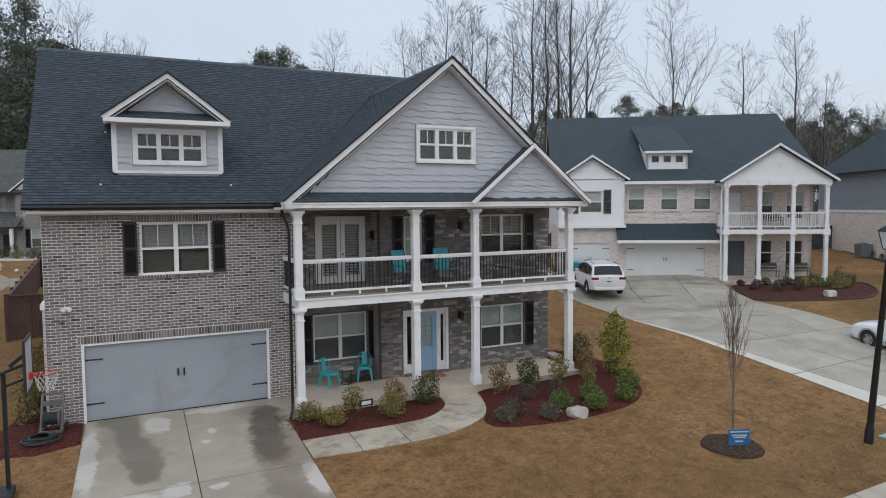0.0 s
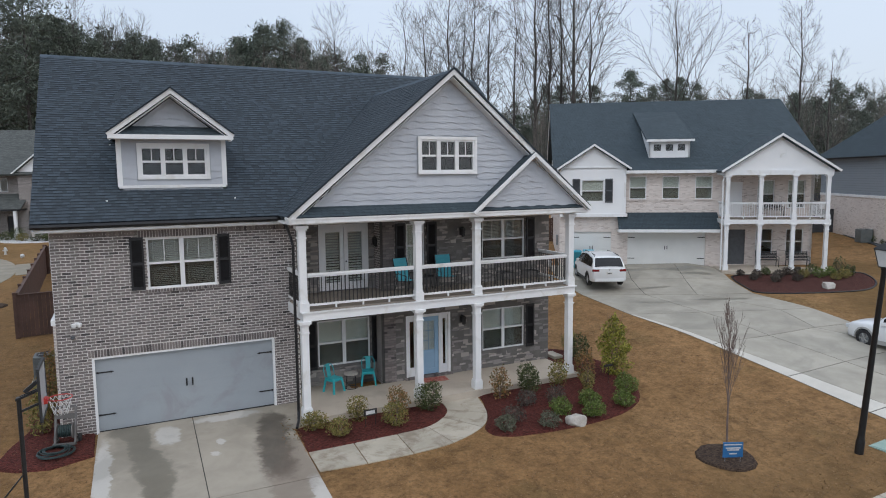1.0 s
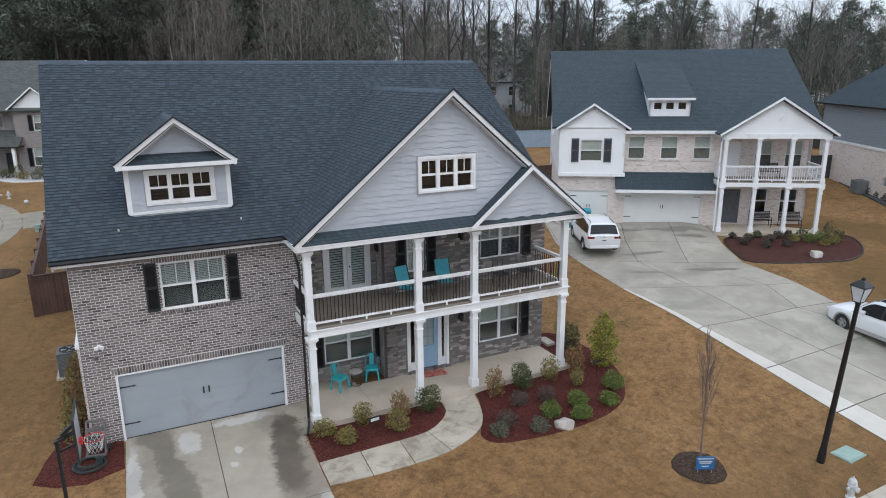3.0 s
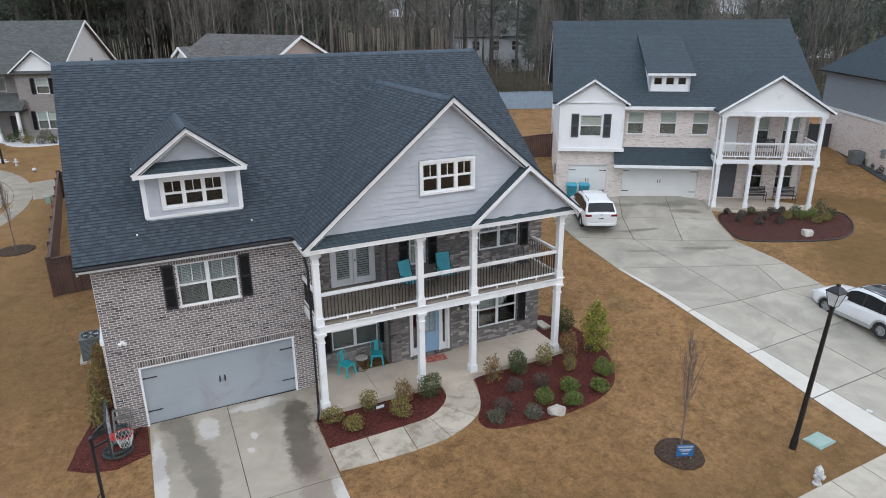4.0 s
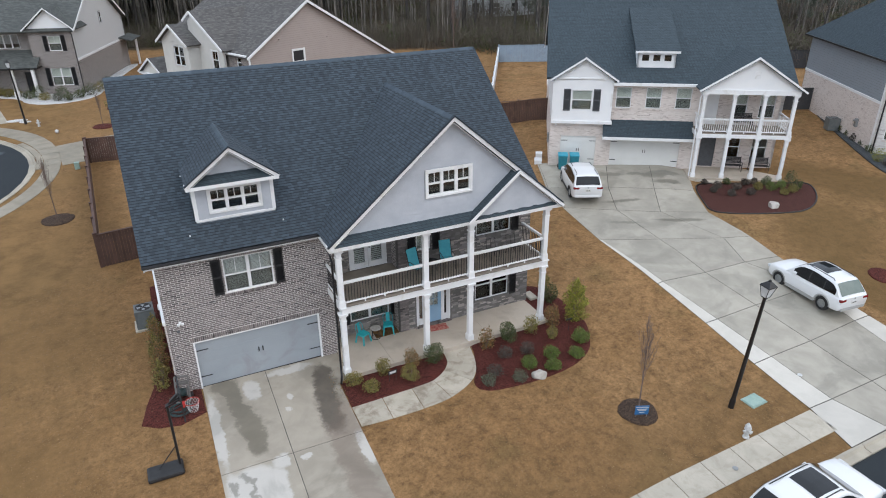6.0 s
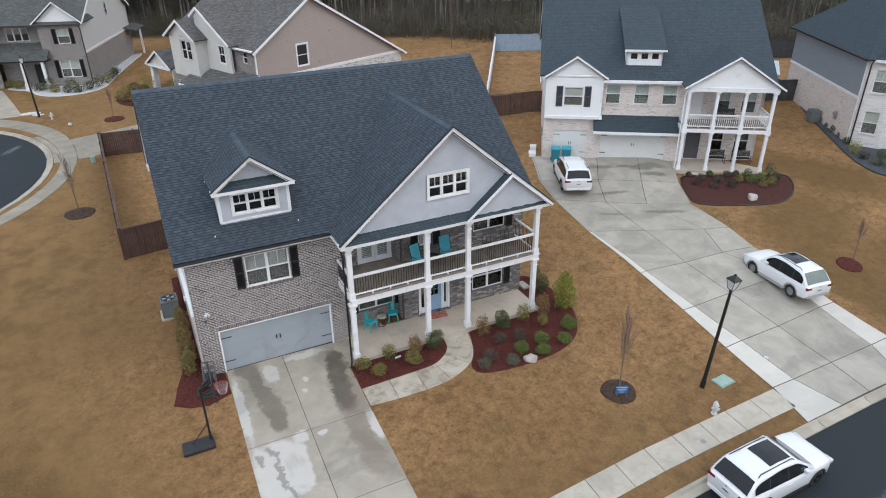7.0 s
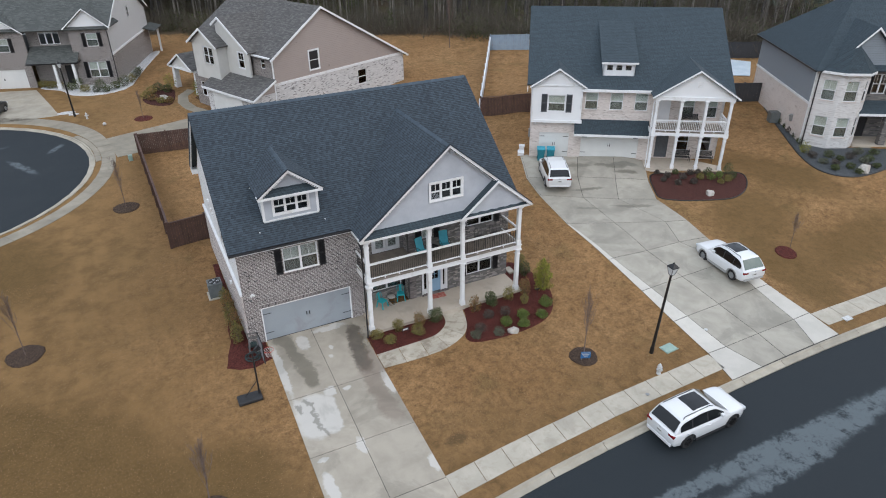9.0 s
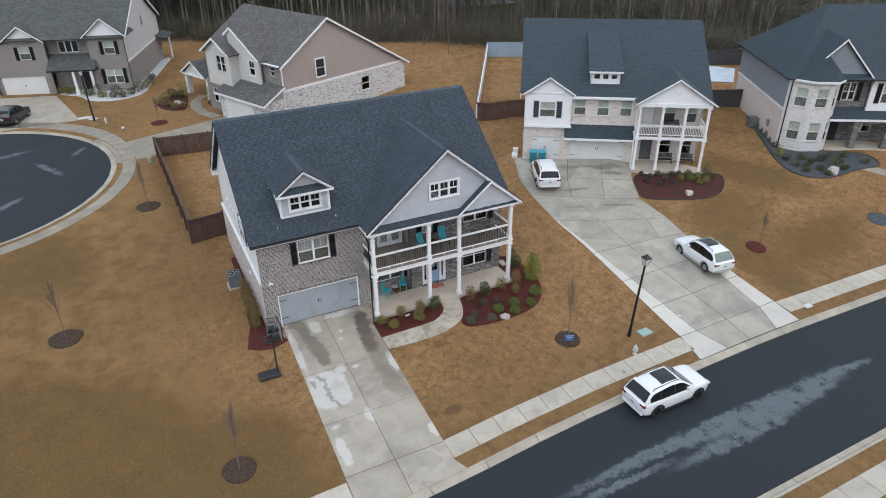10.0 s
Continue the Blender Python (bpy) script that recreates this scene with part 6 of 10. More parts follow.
    railing(h, (5.47, 0.1), (5.47, 2.2), 3.0, 0.95, False, 0.13)
    railing(h, (0.0, 0.1), (0.0, 1.9), 3.0, 0.95, False, 0.13)
    s = Shape().path([(-0.1, 1.1, 5.66), (-0.1, 0.35, 5.4), (-0.22, 0.15, 5.2), (-0.22, 0.12, 0.0)], 0.045, 8)
    part("downspout", s, M_WHITE, h)
    part("gable_vent", Shape().box(2.75, -0.08, 6.5, 3.1, -0.04, 6.95), M_WHITE, h)
    part("security_light", Shape().lathe(-9.15, 1.5, [(0.02, 0), (0.07, 0.03), (0.02, 0.12)], 8, 2.85), M_WHITE, h)
    part("meter_box", bevelled(W - 0.14, 3.2, 1.1, W - 0.002, 3.6, 1.75, 0.02), M_METAL_GREY, h)
    return h


house_two()


def house_three():
    """Hip-roofed house with a bay front."""
    h = thing("house", "two-storey hip-roofed house with pale brick bay front and grey siding", "house", (46.9, 4.8, 1.8), -31)
    D, Wd = 13.4, 15.0
    part("wall", Shape().box(0, 0.3, -0.6, 0.2, D, 3.2), M_BRICK_WHITE, h, "pale brick lower side wall")
    part("wall", Shape().box(0.02, 0.3, 3.2, 0.2, D, 6.1), M_SIDING_BLUE, h, "slate-blue siding upper side wall")
    parts("trim", Shape().box(-0.05, 0.3, 3.12, 0.02, D, 3.3).box(-0.04, 0.2, -0.4, 0.02, 0.34, 6.1), M_WHITE, h)
    part("wall", Shape().box(0, D - 0.2, -0.6, Wd, D, 6.1), M_SIDING_BLUE, h)
    part("wall", Shape().box(Wd - 0.2, 0, -0.6, Wd, D, 6.1), M_SIDING_BLUE, h)
    # bay
    pts = [(0.0, 0.3), (0.15, -0.1), (1.6, -1.0), (3.3, -1.0), (4.0, -0.3), (4.0, 0.6)]
    for (ax, ay), (bx, by) in zip(pts, pts[1:]):
        ln, an = math.hypot(bx - ax, by - ay), math.degrees(math.atan2(by - ay, bx - ax))
        m = pose(ax, ay, 0, 0, 0, an)
        holes = [(ln / 2 - 0.5, ln / 2 + 0.5, 0.75, 2.4), (ln / 2 - 0.5, ln / 2 + 0.5, 3.75, 5.4)] if ln > 1.2 else ([(ln / 2 - 0.3, ln / 2 + 0.3, 3.75, 5.4), (ln / 2 - 0.3, ln / 2 + 0.3, 0.75, 2.4)] if ln > 0.9 and ax > 3 else [])
        part("wall", wall_cells(Shape(), 0, ln, -0.6, 6.1, 0, 0.22, holes).moved(m), M_BRICK_PALE, h, "pale grey brick bay wall")
        for x0, x1, z0, z1 in holes:
            window_unit(h, x0, x1, z0, z1, 0.05, 1, m, "half", (2, 1) if z0 > 3 else ())
            part("window_sill", Shape().box(x0 - 0.06, -0.06, z0 - 0.09, x1 + 0.06, 0.04, z0).moved(m), M_BRICK_WHITE, h)
    # recessed middle and right bay
    part("wall", wall_cells(Shape(), 4.0, 6.9, 2.6, 6.1, 0.6, 0.85, [(4.75, 5.85, 4.0, 5.6)]), M_STONES_FAR, h, "grey stone upper wall")
    part("wall", wall_cells(Shape(), 4.0, 11.0, -0.6, 2.6, 1.6, 1.85, [(4.5, 5.7, 0.0, 2.25), (6.9, 8.6, 0.8, 2.1)]), M_STONES_FAR, h, "grey stone porch wall")
    window_unit(h, 4.75, 5.85, 4.0, 5.6, 0.65, 2, grid=(2, 2), casing=0.06)
    shutter(h, 4.28, 4.68, 3.95, 5.65, 0.59)
    shutter(h, 5.92, 6.32, 3.95, 5.65, 0.59)
    part("wall", wall_cells(Shape(), 6.9, Wd, 2.6, 6.1, 0.2, 0.45, [(7.9, 9.6, 3.9, 5.6)]), M_BOARD, h, "white board upper wall")
    window_unit(h, 7.9, 9.6, 3.9, 5.6, 0.25, 2, blind="half", casing=0.08)
    shutter(h, 7.35, 7.78, 3.9, 5.65, 0.19)
    shutter(h, 9.72, 10.15, 3.9, 5.65, 0.19)
    window_unit(h, 6.9, 8.6, 0.8, 2.1, 1.65, 2, blind="")
    arch = Shape().prism([(4.5 + 0.6 - 0.6 * math.cos(a), 1.66, (1.65 + 0.6 * math.sin(a)) if 0 < a < math.pi else 0.0) for a in [0, *[math.pi * k / 10 for k in range(1, 10)], math.pi]], (0, 0.08, 0))
    part("front_door", arch, M_BLACK, h, "dark arched front door")
    part("pent_roof", Shape().slab([(3.7, -0.7, 2.7), (11.2, -0.7, 2.7), (11.2, 0.6, 3.45), (3.7, 0.6, 3.45)], 0.1), M_SHINGLE_FAR, h)
    parts("fascia", Shape().box(3.7, -0.74, 2.5, 11.2, -0.66, 2.7), M_WHITE, h)
    part("porch_slab", Shape().box(4.0, -0.6, -0.6, 11.0, 1.6, 0.0), M_PORCH, h)
    for x in (6.2, 9.0, 11.0):
        part("porch_pier", Shape().box(x - 0.25, -0.6, 0.0, x + 0.25, -0.1, 2.6), M_STONES_FAR, h)
    part("porch_beam", Shape().box(6.0, -0.55, 2.3, 11.2, -0.2, 2.55), M_STONES_FAR, h)
    # hip roof
    zr, e = 11.2, 6.12
    A, B, C, Dd = (-0.45, -0.5, e), (Wd + 0.45, -0.5, e), (Wd + 0.45, D + 0.45, e), (-0.45, D + 0.45, e)
    R1, R2 = (4.4, 6.5, zr), (10.6, 6.5, zr)
    part("roof", Shape().slab([A, B, R2, R1], 0.15), M_SHINGLE_FAR, h, "dark slate-grey hip roof")
    part("roof", Shape().slab([Dd, A, R1], 0.15), M_SHINGLE_FAR, h)
    part("roof", Shape().slab([C, Dd, R1, R2], 0.15), M_SHINGLE_FAR, h)
    part("roof", Shape().slab([B, C, R2], 0.15), M_SHINGLE_FAR, h)
    part("bay_roof", Shape().slab([(0.0, -0.35, e), (1.5, -1.35, e), (2.3, -0.1, 8.3)], 0.1).slab([(1.5, -1.35, e), (3.4, -1.35, e), (2.3, -0.1, 8.3)], 0.1).slab([(3.4, -1.35, e), (4.3, -0.4, e), (2.3, -0.1, 8.3)], 0.1), M_SHINGLE_FAR, h)
    parts("fascia", Shape().beam((0.0, -0.36, e - 0.1), (1.5, -1.36, e - 0.1), 0.05, 0.2).beam((1.5, -1.36, e - 0.1), (3.4, -1.36, e - 0.1), 0.05, 0.2).beam((3.4, -1.36, e - 0.1), (4.3, -0.4, e - 0.1), 0.05, 0.2).box(4.2, -0.05, e - 0.2, Wd + 0.4, 0.02, e), M_WHITE, h)
    part("gutter", Shape().box(-0.53, -0.45, e - 0.12, -0.43, D + 0.4, e), M_GUTTER, h, "black eaves gutter")
    gable_end(h, 0.4, 6.8, e - 0.15, 9.4, 0.0, 0.2, M_SIDING_BLUE, 0.3, M_SHINGLE_FAR, 5.0)
    s = Shape().path([(0.0, -0.45, 6.0), (0.05, -0.15, 5.8), (0.05, -0.1, -0.4)], 0.05, 8)
    part("downspout", s, M_GUTTER, h)
    part("meter_box", Shape().box(-0.16, 2.6, 0.9, 0.0, 2.9, 1.5).lathe(-0.2, 2.75, [(0.02, 0), (0.12, 0.02), (0.12, 0.12), (0.02, 0.15)], 12, 1.3), M_METAL_GREY, h)


M_STONES_FAR = coursed("grey_ledge_stone_wall", [(p, tuple(0.62 * v for v in c)) for p, c in STONES], (0.16, 0.155, 0.15), 0.42, 0.12, gap=0.015)
house_three()


def house_tan():
    """Tan-sided house behind; x along the gable side that faces the street, y along its front."""
    h = thing("house", "two-storey house with tan siding gable, patchy brick base and grey roof", "house", (25.7, 40.9, 1.0), 23)
    L, zt = -17.8, 3.4
    part("wall", wall_cells(Shape(), L, 0, -0.8, zt, 0, 0.2, [(-7.0, -5.75, 1.2, 2.75)]), M_BRICK_PATCHY, h, "patchy whitewashed brick lower wall")
    pk = (-11.6, 9.9)
    part("wall", Shape().prism([(L, 0.03, zt), (0, 0.03, zt), (pk[0], 0.03, pk[1] - 0.2), (L, 0.03, 5.95)], (0, 0.17, 0)), M_SIDING_TAN, h, "tan lap siding gable wall")
    window_unit(h, -13.35, -12.15, 4.0, 5.85, -0.02, 1, casing=0.1, material=M_WHITE, grid=(1, 1))
    # added black panel in place of an unlit room
    part("window_backing", Shape().box(-13.4, 0.01, 3.95, -12.1, 0.025, 5.9), M_BLACK, h)
    window_unit(h, -7.0, -5.75, 1.2, 2.75, 0.05, 1)
    parts("trim", Shape().box(L, -0.04, zt - 0.12, 0.05, 0.03, zt + 0.12).box(L - 0.03, -0.03, -0.5, L + 0.12, 0.03, 6.0).box(L - 0.3, 0.0, 5.85, L, 13.5, 6.0), M_WHITE, h)
    for x, z in ((-9.4, 6.6), (-14.6, 6.9), (-10.8, 4.0)):
        part("wall_vent", Shape().lathe(x, 0, [(0.02, 0), (0.1, 0.0), (0.1, 0.06), (0.02, 0.08)], 8).moved(Matrix.Translation((0, 0, z))), M_SIDING_TAN, h)
    yb = 14.0
    part("wall", Shape().box(-0.2, 0.2, -0.8, 0, yb, 3.3), M_SIDING_TAN, h)
    part("wall", Shape().box(L, yb - 0.2, -0.8, 0, yb, 5.0), M_SIDING_TAN, h)
    part("roof", Shape().slab([(0.45, yb + 0.3, 3.18), (0.45, -0.35, 3.18), (pk[0], -0.35, pk[1]), (pk[0], yb + 0.3, pk[1])][::-1], 0.15), M_SHINGLE_GREY, h, "weathered grey shingle roof")
    part("roof", Shape().slab([(L - 0.35, -0.35, 5.85), (L - 0.35, yb + 0.3, 5.85), (pk[0], yb + 0.3, pk[1]), (pk[0], -0.35, pk[1])][::-1], 0.15), M_SHINGLE_GREY, h)
    parts("rake_board", rake(Shape(), (L - 0.38, -0.37, 5.85), (pk[0], -0.37, pk[1]), (0.48, -0.37, 3.18), 0.2, 0.05), M_WHITE, h)
    # front: wall, white gabled bay, lower garage wing, small portico
    m = Matrix.Translation((L, 0, 0)) @ pose(0, 0, 0, 0, 0, -90)

    def q(s):
        return s.moved(m)

    # in the front's own axes: x runs from the front's far end towards the street side, so x = -distance along the front
    part("wall", q(wall_cells(Shape(), -yb, 0, -0.8, 5.95, 0, 0.2, [(-1.85, -1.15, 4.75, 5.8)])), M_BRICK_FAR, h, "brown brick front wall")
    window_unit(h, -1.85, -1.15, 4.75, 5.8, 0.05, 1, m)
    part("wall", q(wall_cells(Shape(), -8.0, -2.9, 2.9, 6.4, -0.5, -0.3, [(-4.75, -3.8, 4.5, 6.0)]).prism([(-8.0, -0.5, 6.4), (-2.9, -0.5, 6.4), (-6.9, -0.5, 8.95), (-8.0, -0.5, 8.2)], (0, 0.2, 0))), M_CREAM, h, "white board-sided front bay")
    window_unit(h, -4.75, -3.8, 4.5, 6.0, -0.48, 1, m, "", (2, 1), 0.08)
    part("wall", q(wall_cells(Shape(), -11.0, -6.6, 2.9, 6.5, -1.6, -1.4, [(-9.1, -7.45, 4.5, 6.15)]).box(-6.8, -1.4, 2.9, -6.6, -0.3, 6.5).box(-11.0, -1.4, 2.9, -10.8, 0, 6.5)), M_CREAM, h, "white board-sided front gable")
    window_unit(h, -9.1, -7.45, 4.5, 6.15, -1.57, 2, m, "", (1, 1), 0.08)
    part("wall", q(wall_cells(Shape(), -12.0, -8.2, -0.8, 2.9, -1.4, -1.2, [(-11.0, -9.4, 0.8, 2.3)])), M_BRICK_FAR, h)
    window_unit(h, -11.0, -9.4, 0.8, 2.3, -1.37, 2, m)
    s = Shape()
    for sg in (-1, 1):
        pts = [(-8.8 + sg * 2.6, -1.95, 6.4), (-8.8, -1.95, 7.95), (-8.8, 2.5, 7.95), (-8.8 + sg * 2.6, 1.0, 6.4)]
        s.slab(pts if sg > 0 else pts[::-1], 0.12)
    part("gable_roof", q(s), M_SHINGLE_GREY, h)
    part("gable_wall", q(Shape().prism([(-11.1, -1.6, 6.45), (-6.5, -1.6, 6.45), (-8.8, -1.6, 7.8)], (0, 0.2, 0))), M_CREAM, h)
    parts("rake_board", q(rake(Shape(), (-11.45, -1.97, 6.4), (-8.8, -1.97, 7.97), (-6.15, -1.97, 6.4), 0.2, 0.05)), M_WHITE, h)
    parts("rake_board", q(Shape().beam((-2.5, -0.87, 6.15), (-6.9, -0.87, 9.0), 0.06, 0.2).beam((-6.9, -0.87, 9.0), (-8.2, -0.87, 8.2), 0.06, 0.2)), M_WHITE, h)
    part("gable_roof", q(Shape().slab([(-2.45, -0.85, 6.2), (-6.9, -0.85, 9.1), (-6.9, 5.0, 9.1), (-2.45, 0.6, 6.2)][::-1], 0.12)), M_SHINGLE_GREY, h)
    # garage wing
    part("wall", q(Shape().box(-8.2, -2.4, -0.8, 0.0, -2.2, 2.6).box(-0.2, -2.2, -0.8, 0.0, 0.0, 2.7)), M_BRICK_PATCHY, h)
    part("wall", q(Shape().prism([(-0.002, -2.2, 2.55), (-0.002, -0.02, 2.55), (-0.002, -0.02, 3.85)], (-0.19, 0, 0))), M_SIDING_TAN, h)
    part("garage_door", q(Shape().box(-7.2, -2.43, -0.3, -2.2, -2.38, 2.1)), M_DOOR_WHITE, h, "plain white garage door")
    part("lower_roof", q(Shape().slab([(-8.5, -2.8, 2.55), (0.35, -2.8, 2.55), (0.35, 0.0, 4.0), (-8.5, 0.0, 4.0)], 0.12)), M_SHINGLE_GREY, h)
    parts("fascia", q(Shape().box(-8.5, -2.86, 2.35, 0.38, -2.8, 2.55).beam((0.36, -2.8, 2.46), (0.36, 0, 3.9), 0.05, 0.18)), M_WHITE, h)
    # portico
    for x in (-14.6, -19.1):
        part("column", q(Shape().prism([(x - 0.35, -0.1, -0.4), (x + 0.35, -0.1, -0.4), (x + 0.2, 0.0, 2.5), (x - 0.2, 0.0, 2.5)], (0, 0.55, 0))), M_WHITE, h)
    s = Shape()
    for sg in (-1, 1):
        pts = [(-16.95 + sg * 2.5, -0.4, 2.55), (-16.95, -0.4, 4.05), (-16.95, 4.0, 4.05), (-16.95 + sg * 2.5, 4.0, 2.55)]
        s.slab(pts if sg > 0 else pts[::-1], 0.1)
    part("porch_roof", q(s), M_SHINGLE_GREY, h)
    part("gable_wall", q(Shape().prism([(-19.15, -0.1, 2.5), (-14.75, -0.1, 2.5), (-16.95, -0.1, 3.95)], (0, 0.2, 0))), M_CREAM, h)
    parts("rake_board", q(rake(Shape(), (-19.5, -0.42, 2.55), (-16.95, -0.42, 4.07), (-14.4, -0.42, 2.55), 0.18, 0.05).box(-19.3, -0.4, 2.35, -14.6, 0.0, 2.52)), M_WHITE, h)
    part("wall", q(Shape().box(-yb - 5.5, 4.0, -0.8, -yb, 4.2, 3.5)), M_CREAM, h)
    part("ceiling", Shape().box(L + 0.2, 0.2, 2.8, -0.2, yb - 0.2, 2.9), M_ROOM, h)


house_tan()


def house_brick():
    """Brown brick house on the turning circle."""
    h = thing("house", "two-storey grey-brown brick house with white gables and dark porch roof", "house", (-4.5, 55.7, 1.03), -18)
    part("wall", wall_cells(Shape(), -3.6, 0.5, -0.6, 6.5, 0, 0.22, [(-1.85, -0.65, 4.4, 5.85), (-2.3, -0.35, 0.95, 2.7)]), M_BRICK_DIM, h, "grey-brown brick gabled bay")
    window_unit(h, -1.85, -0.65, 4.4, 5.85, 0.05, 1, blind="half", grid=(2, 1))
    window_unit(h, -2.3, -0.35, 0.95, 2.7, 0.05, 2, blind="half")
    for a, b, z0, z1 in ((-2.3, -1.9, 4.35, 5.9), (-0.6, -0.2, 4.35, 5.9), (-2.78, -2.36, 0.9, 2.75), (-0.3, 0.1, 0.9, 2.75)):
        shutter(h, a, b, z0, z1, -0.01)
    part("wall", wall_cells(Shape(), -8.4, -3.6, -0.6, 6.4, 1.0, 1.22, [(-7.2, -5.0, 4.6, 5.95), (-5.3, -4.3, 0.0, 2.2)]), M_BRICK_DIM, h, "grey-brown brick recessed wall")
    window_unit(h, -7.2, -5.0, 4.6, 5.95, 1.04, 3, casing=0.05, pane_rows=1)
    part("front_door", Shape().box(-5.3, 1.1, 0.0, -4.3, 1.16, 2.2), M_BLACK, h)
    part("wall", wall_cells(Shape(), -14.6, -8.4, -0.6, 6.2, 0, 0.22, [(-14.1, -9.2, 0.0, 2.15), (-11.3, -10.1, 4.1, 5.55)]), M_BRICK_DIM, h, "grey-brown brick wall above the garage")
    window_unit(h, -11.3, -10.1, 4.1, 5.55, 0.05, 1, blind="half", grid=(2, 1))
    for a, b in ((-11.75, -11.35), (-10.05, -9.65)):
        shutter(h, a, b, 4.05, 5.6, -0.01)
    g = part("garage_door", Shape().box(-14.1, 0.08, 0.0, -9.2, 0.16, 2.15), M_DOOR_WHITE, h, "plain white garage door")
    part("handle", Shape().box(-11.72, 0.05, 1.0, -11.6, 0.08, 1.2), M_IRON, g)
    part("wall", Shape().box(-19.0, -0.6, -0.6, -14.6, -0.4, 6.4), M_BOARD, h)
    part("wall", Shape().box(0.3, 0.2, -0.6, 0.5, 16.8, 3.4), M_BRICK_DIM, h, "grey-brown brick lower side wall")
    part("wall", Shape().prism([(0.45, 0.2, 3.4), (0.45, 16.8, 3.4), (0.45, 16.8, 6.0), (0.45, 8.2, 11.0), (0.45, 0.2, 6.3)], (-0.2, 0, 0)), M_SIDING_VIGNETTED, h, "white siding side gable")
    parts("trim", Shape().box(0.45, 0.2, 3.3, 0.54, 16.8, 3.5), M_WHITE, h)
    part("downspout", Shape().path([(0.56, -0.35, 6.2), (0.56, -0.06, 5.95), (0.56, -0.06, -0.3)], 0.05, 8), M_GUTTER, h, "black corner downspout")
    window_unit(h, 9.0, 9.7, 6.0, 7.2, -0.03, 1, pose(0.5, 0, 0, 0, 0, 90))
    # black sheet on the wall, painted darkness behind the panes
    part("window_backing", Shape().box(0.455, 8.95, 5.95, 0.475, 9.75, 7.25), M_BLACK, h)
    part("wall", Shape().box(-19, 16.6, -0.6, 0.5, 16.8, 6.0), M_SIDING_VIGNETTED, h)
    part("roof", Shape().slab([(-19.5, -0.4, 6.35), (0.9, -0.4, 6.35), (0.9, 8.2, 11.15), (-19.5, 8.2, 11.15)], 0.15), M_SHINGLE_GREEN, h, "grey-green shingle roof")
    part("roof", Shape().slab([(0.9, 17.1, 6.1), (-19.5, 17.1, 6.1), (-19.5, 8.2, 11.15), (0.9, 8.2, 11.15)], 0.15), M_SHINGLE_GREEN, h)
    parts("rake_board", Shape().beam((0.9, -0.4, 6.25), (0.9, 8.2, 11.05), 0.05, 0.22).beam((0.9, 8.2, 11.05), (0.9, 17.1, 6.0), 0.05, 0.22), M_WHITE, h)
    gable_end(h, -3.95, 0.95, 6.45, 8.5, 0.0, 0.2, M_BOARD, 0.35, M_SHINGLE_GREEN, 3.6)
    gable_end(h, -13.1, -8.2, 6.1, 7.9, 0.0, 0.2, M_BOARD, 0.35, M_SHINGLE_GREEN, 3.0)
    gable_end(h, -19.3, -14.3, 6.4, 8.6, -0.6, 0.2, M_BOARD, 0.35, M_SHINGLE_GREEN, 3.4)
    part("porch_roof", Shape().slab([(-8.4, -1.3, 3.0), (-3.0, -1.3, 3.0), (-3.0, 1.0, 4.45), (-8.4, 1.0, 4.45)], 0.12), M_SHINGLE_GREEN, h)
    parts("fascia", Shape().box(-8.4, -1.36, 2.84, -3.0, -1.28, 3.0).box(-3.06, -1.3, 2.84, -3.0, 0.0, 3.0), M_GUTTER, h, "black porch gutter")
    for x in (-5.55, -3.55):
        part("column", Shape().box(x - 0.13, -1.25, -0.05, x + 0.13, -0.99, 2.85).box(x - 0.2, -1.3, -0.05, x + 0.2, -0.94, 0.7), M_WHITE, h)
    part("porch_slab", Shape().box(-8.4, -1.4, -0.6, -3.0, 1.0, -0.05), M_PORCH, h)
    part("rear_porch_roof", Shape().slab([(0.4, 14.2, 3.7), (1.9, 14.2, 3.3), (1.9, 18.5, 3.3), (0.4, 18.5, 3.7)], 0.1), M_SHINGLE_GREEN, h)
    part("column", Shape().box(1.5, 16.9, -0.4, 1.72, 17.12, 3.3), M_WHITE, h)
    part("floor", Shape().box(-19, 1.3, 2.8, 0.2, 16.6, 2.95), M_ROOM, h)


house_brick()


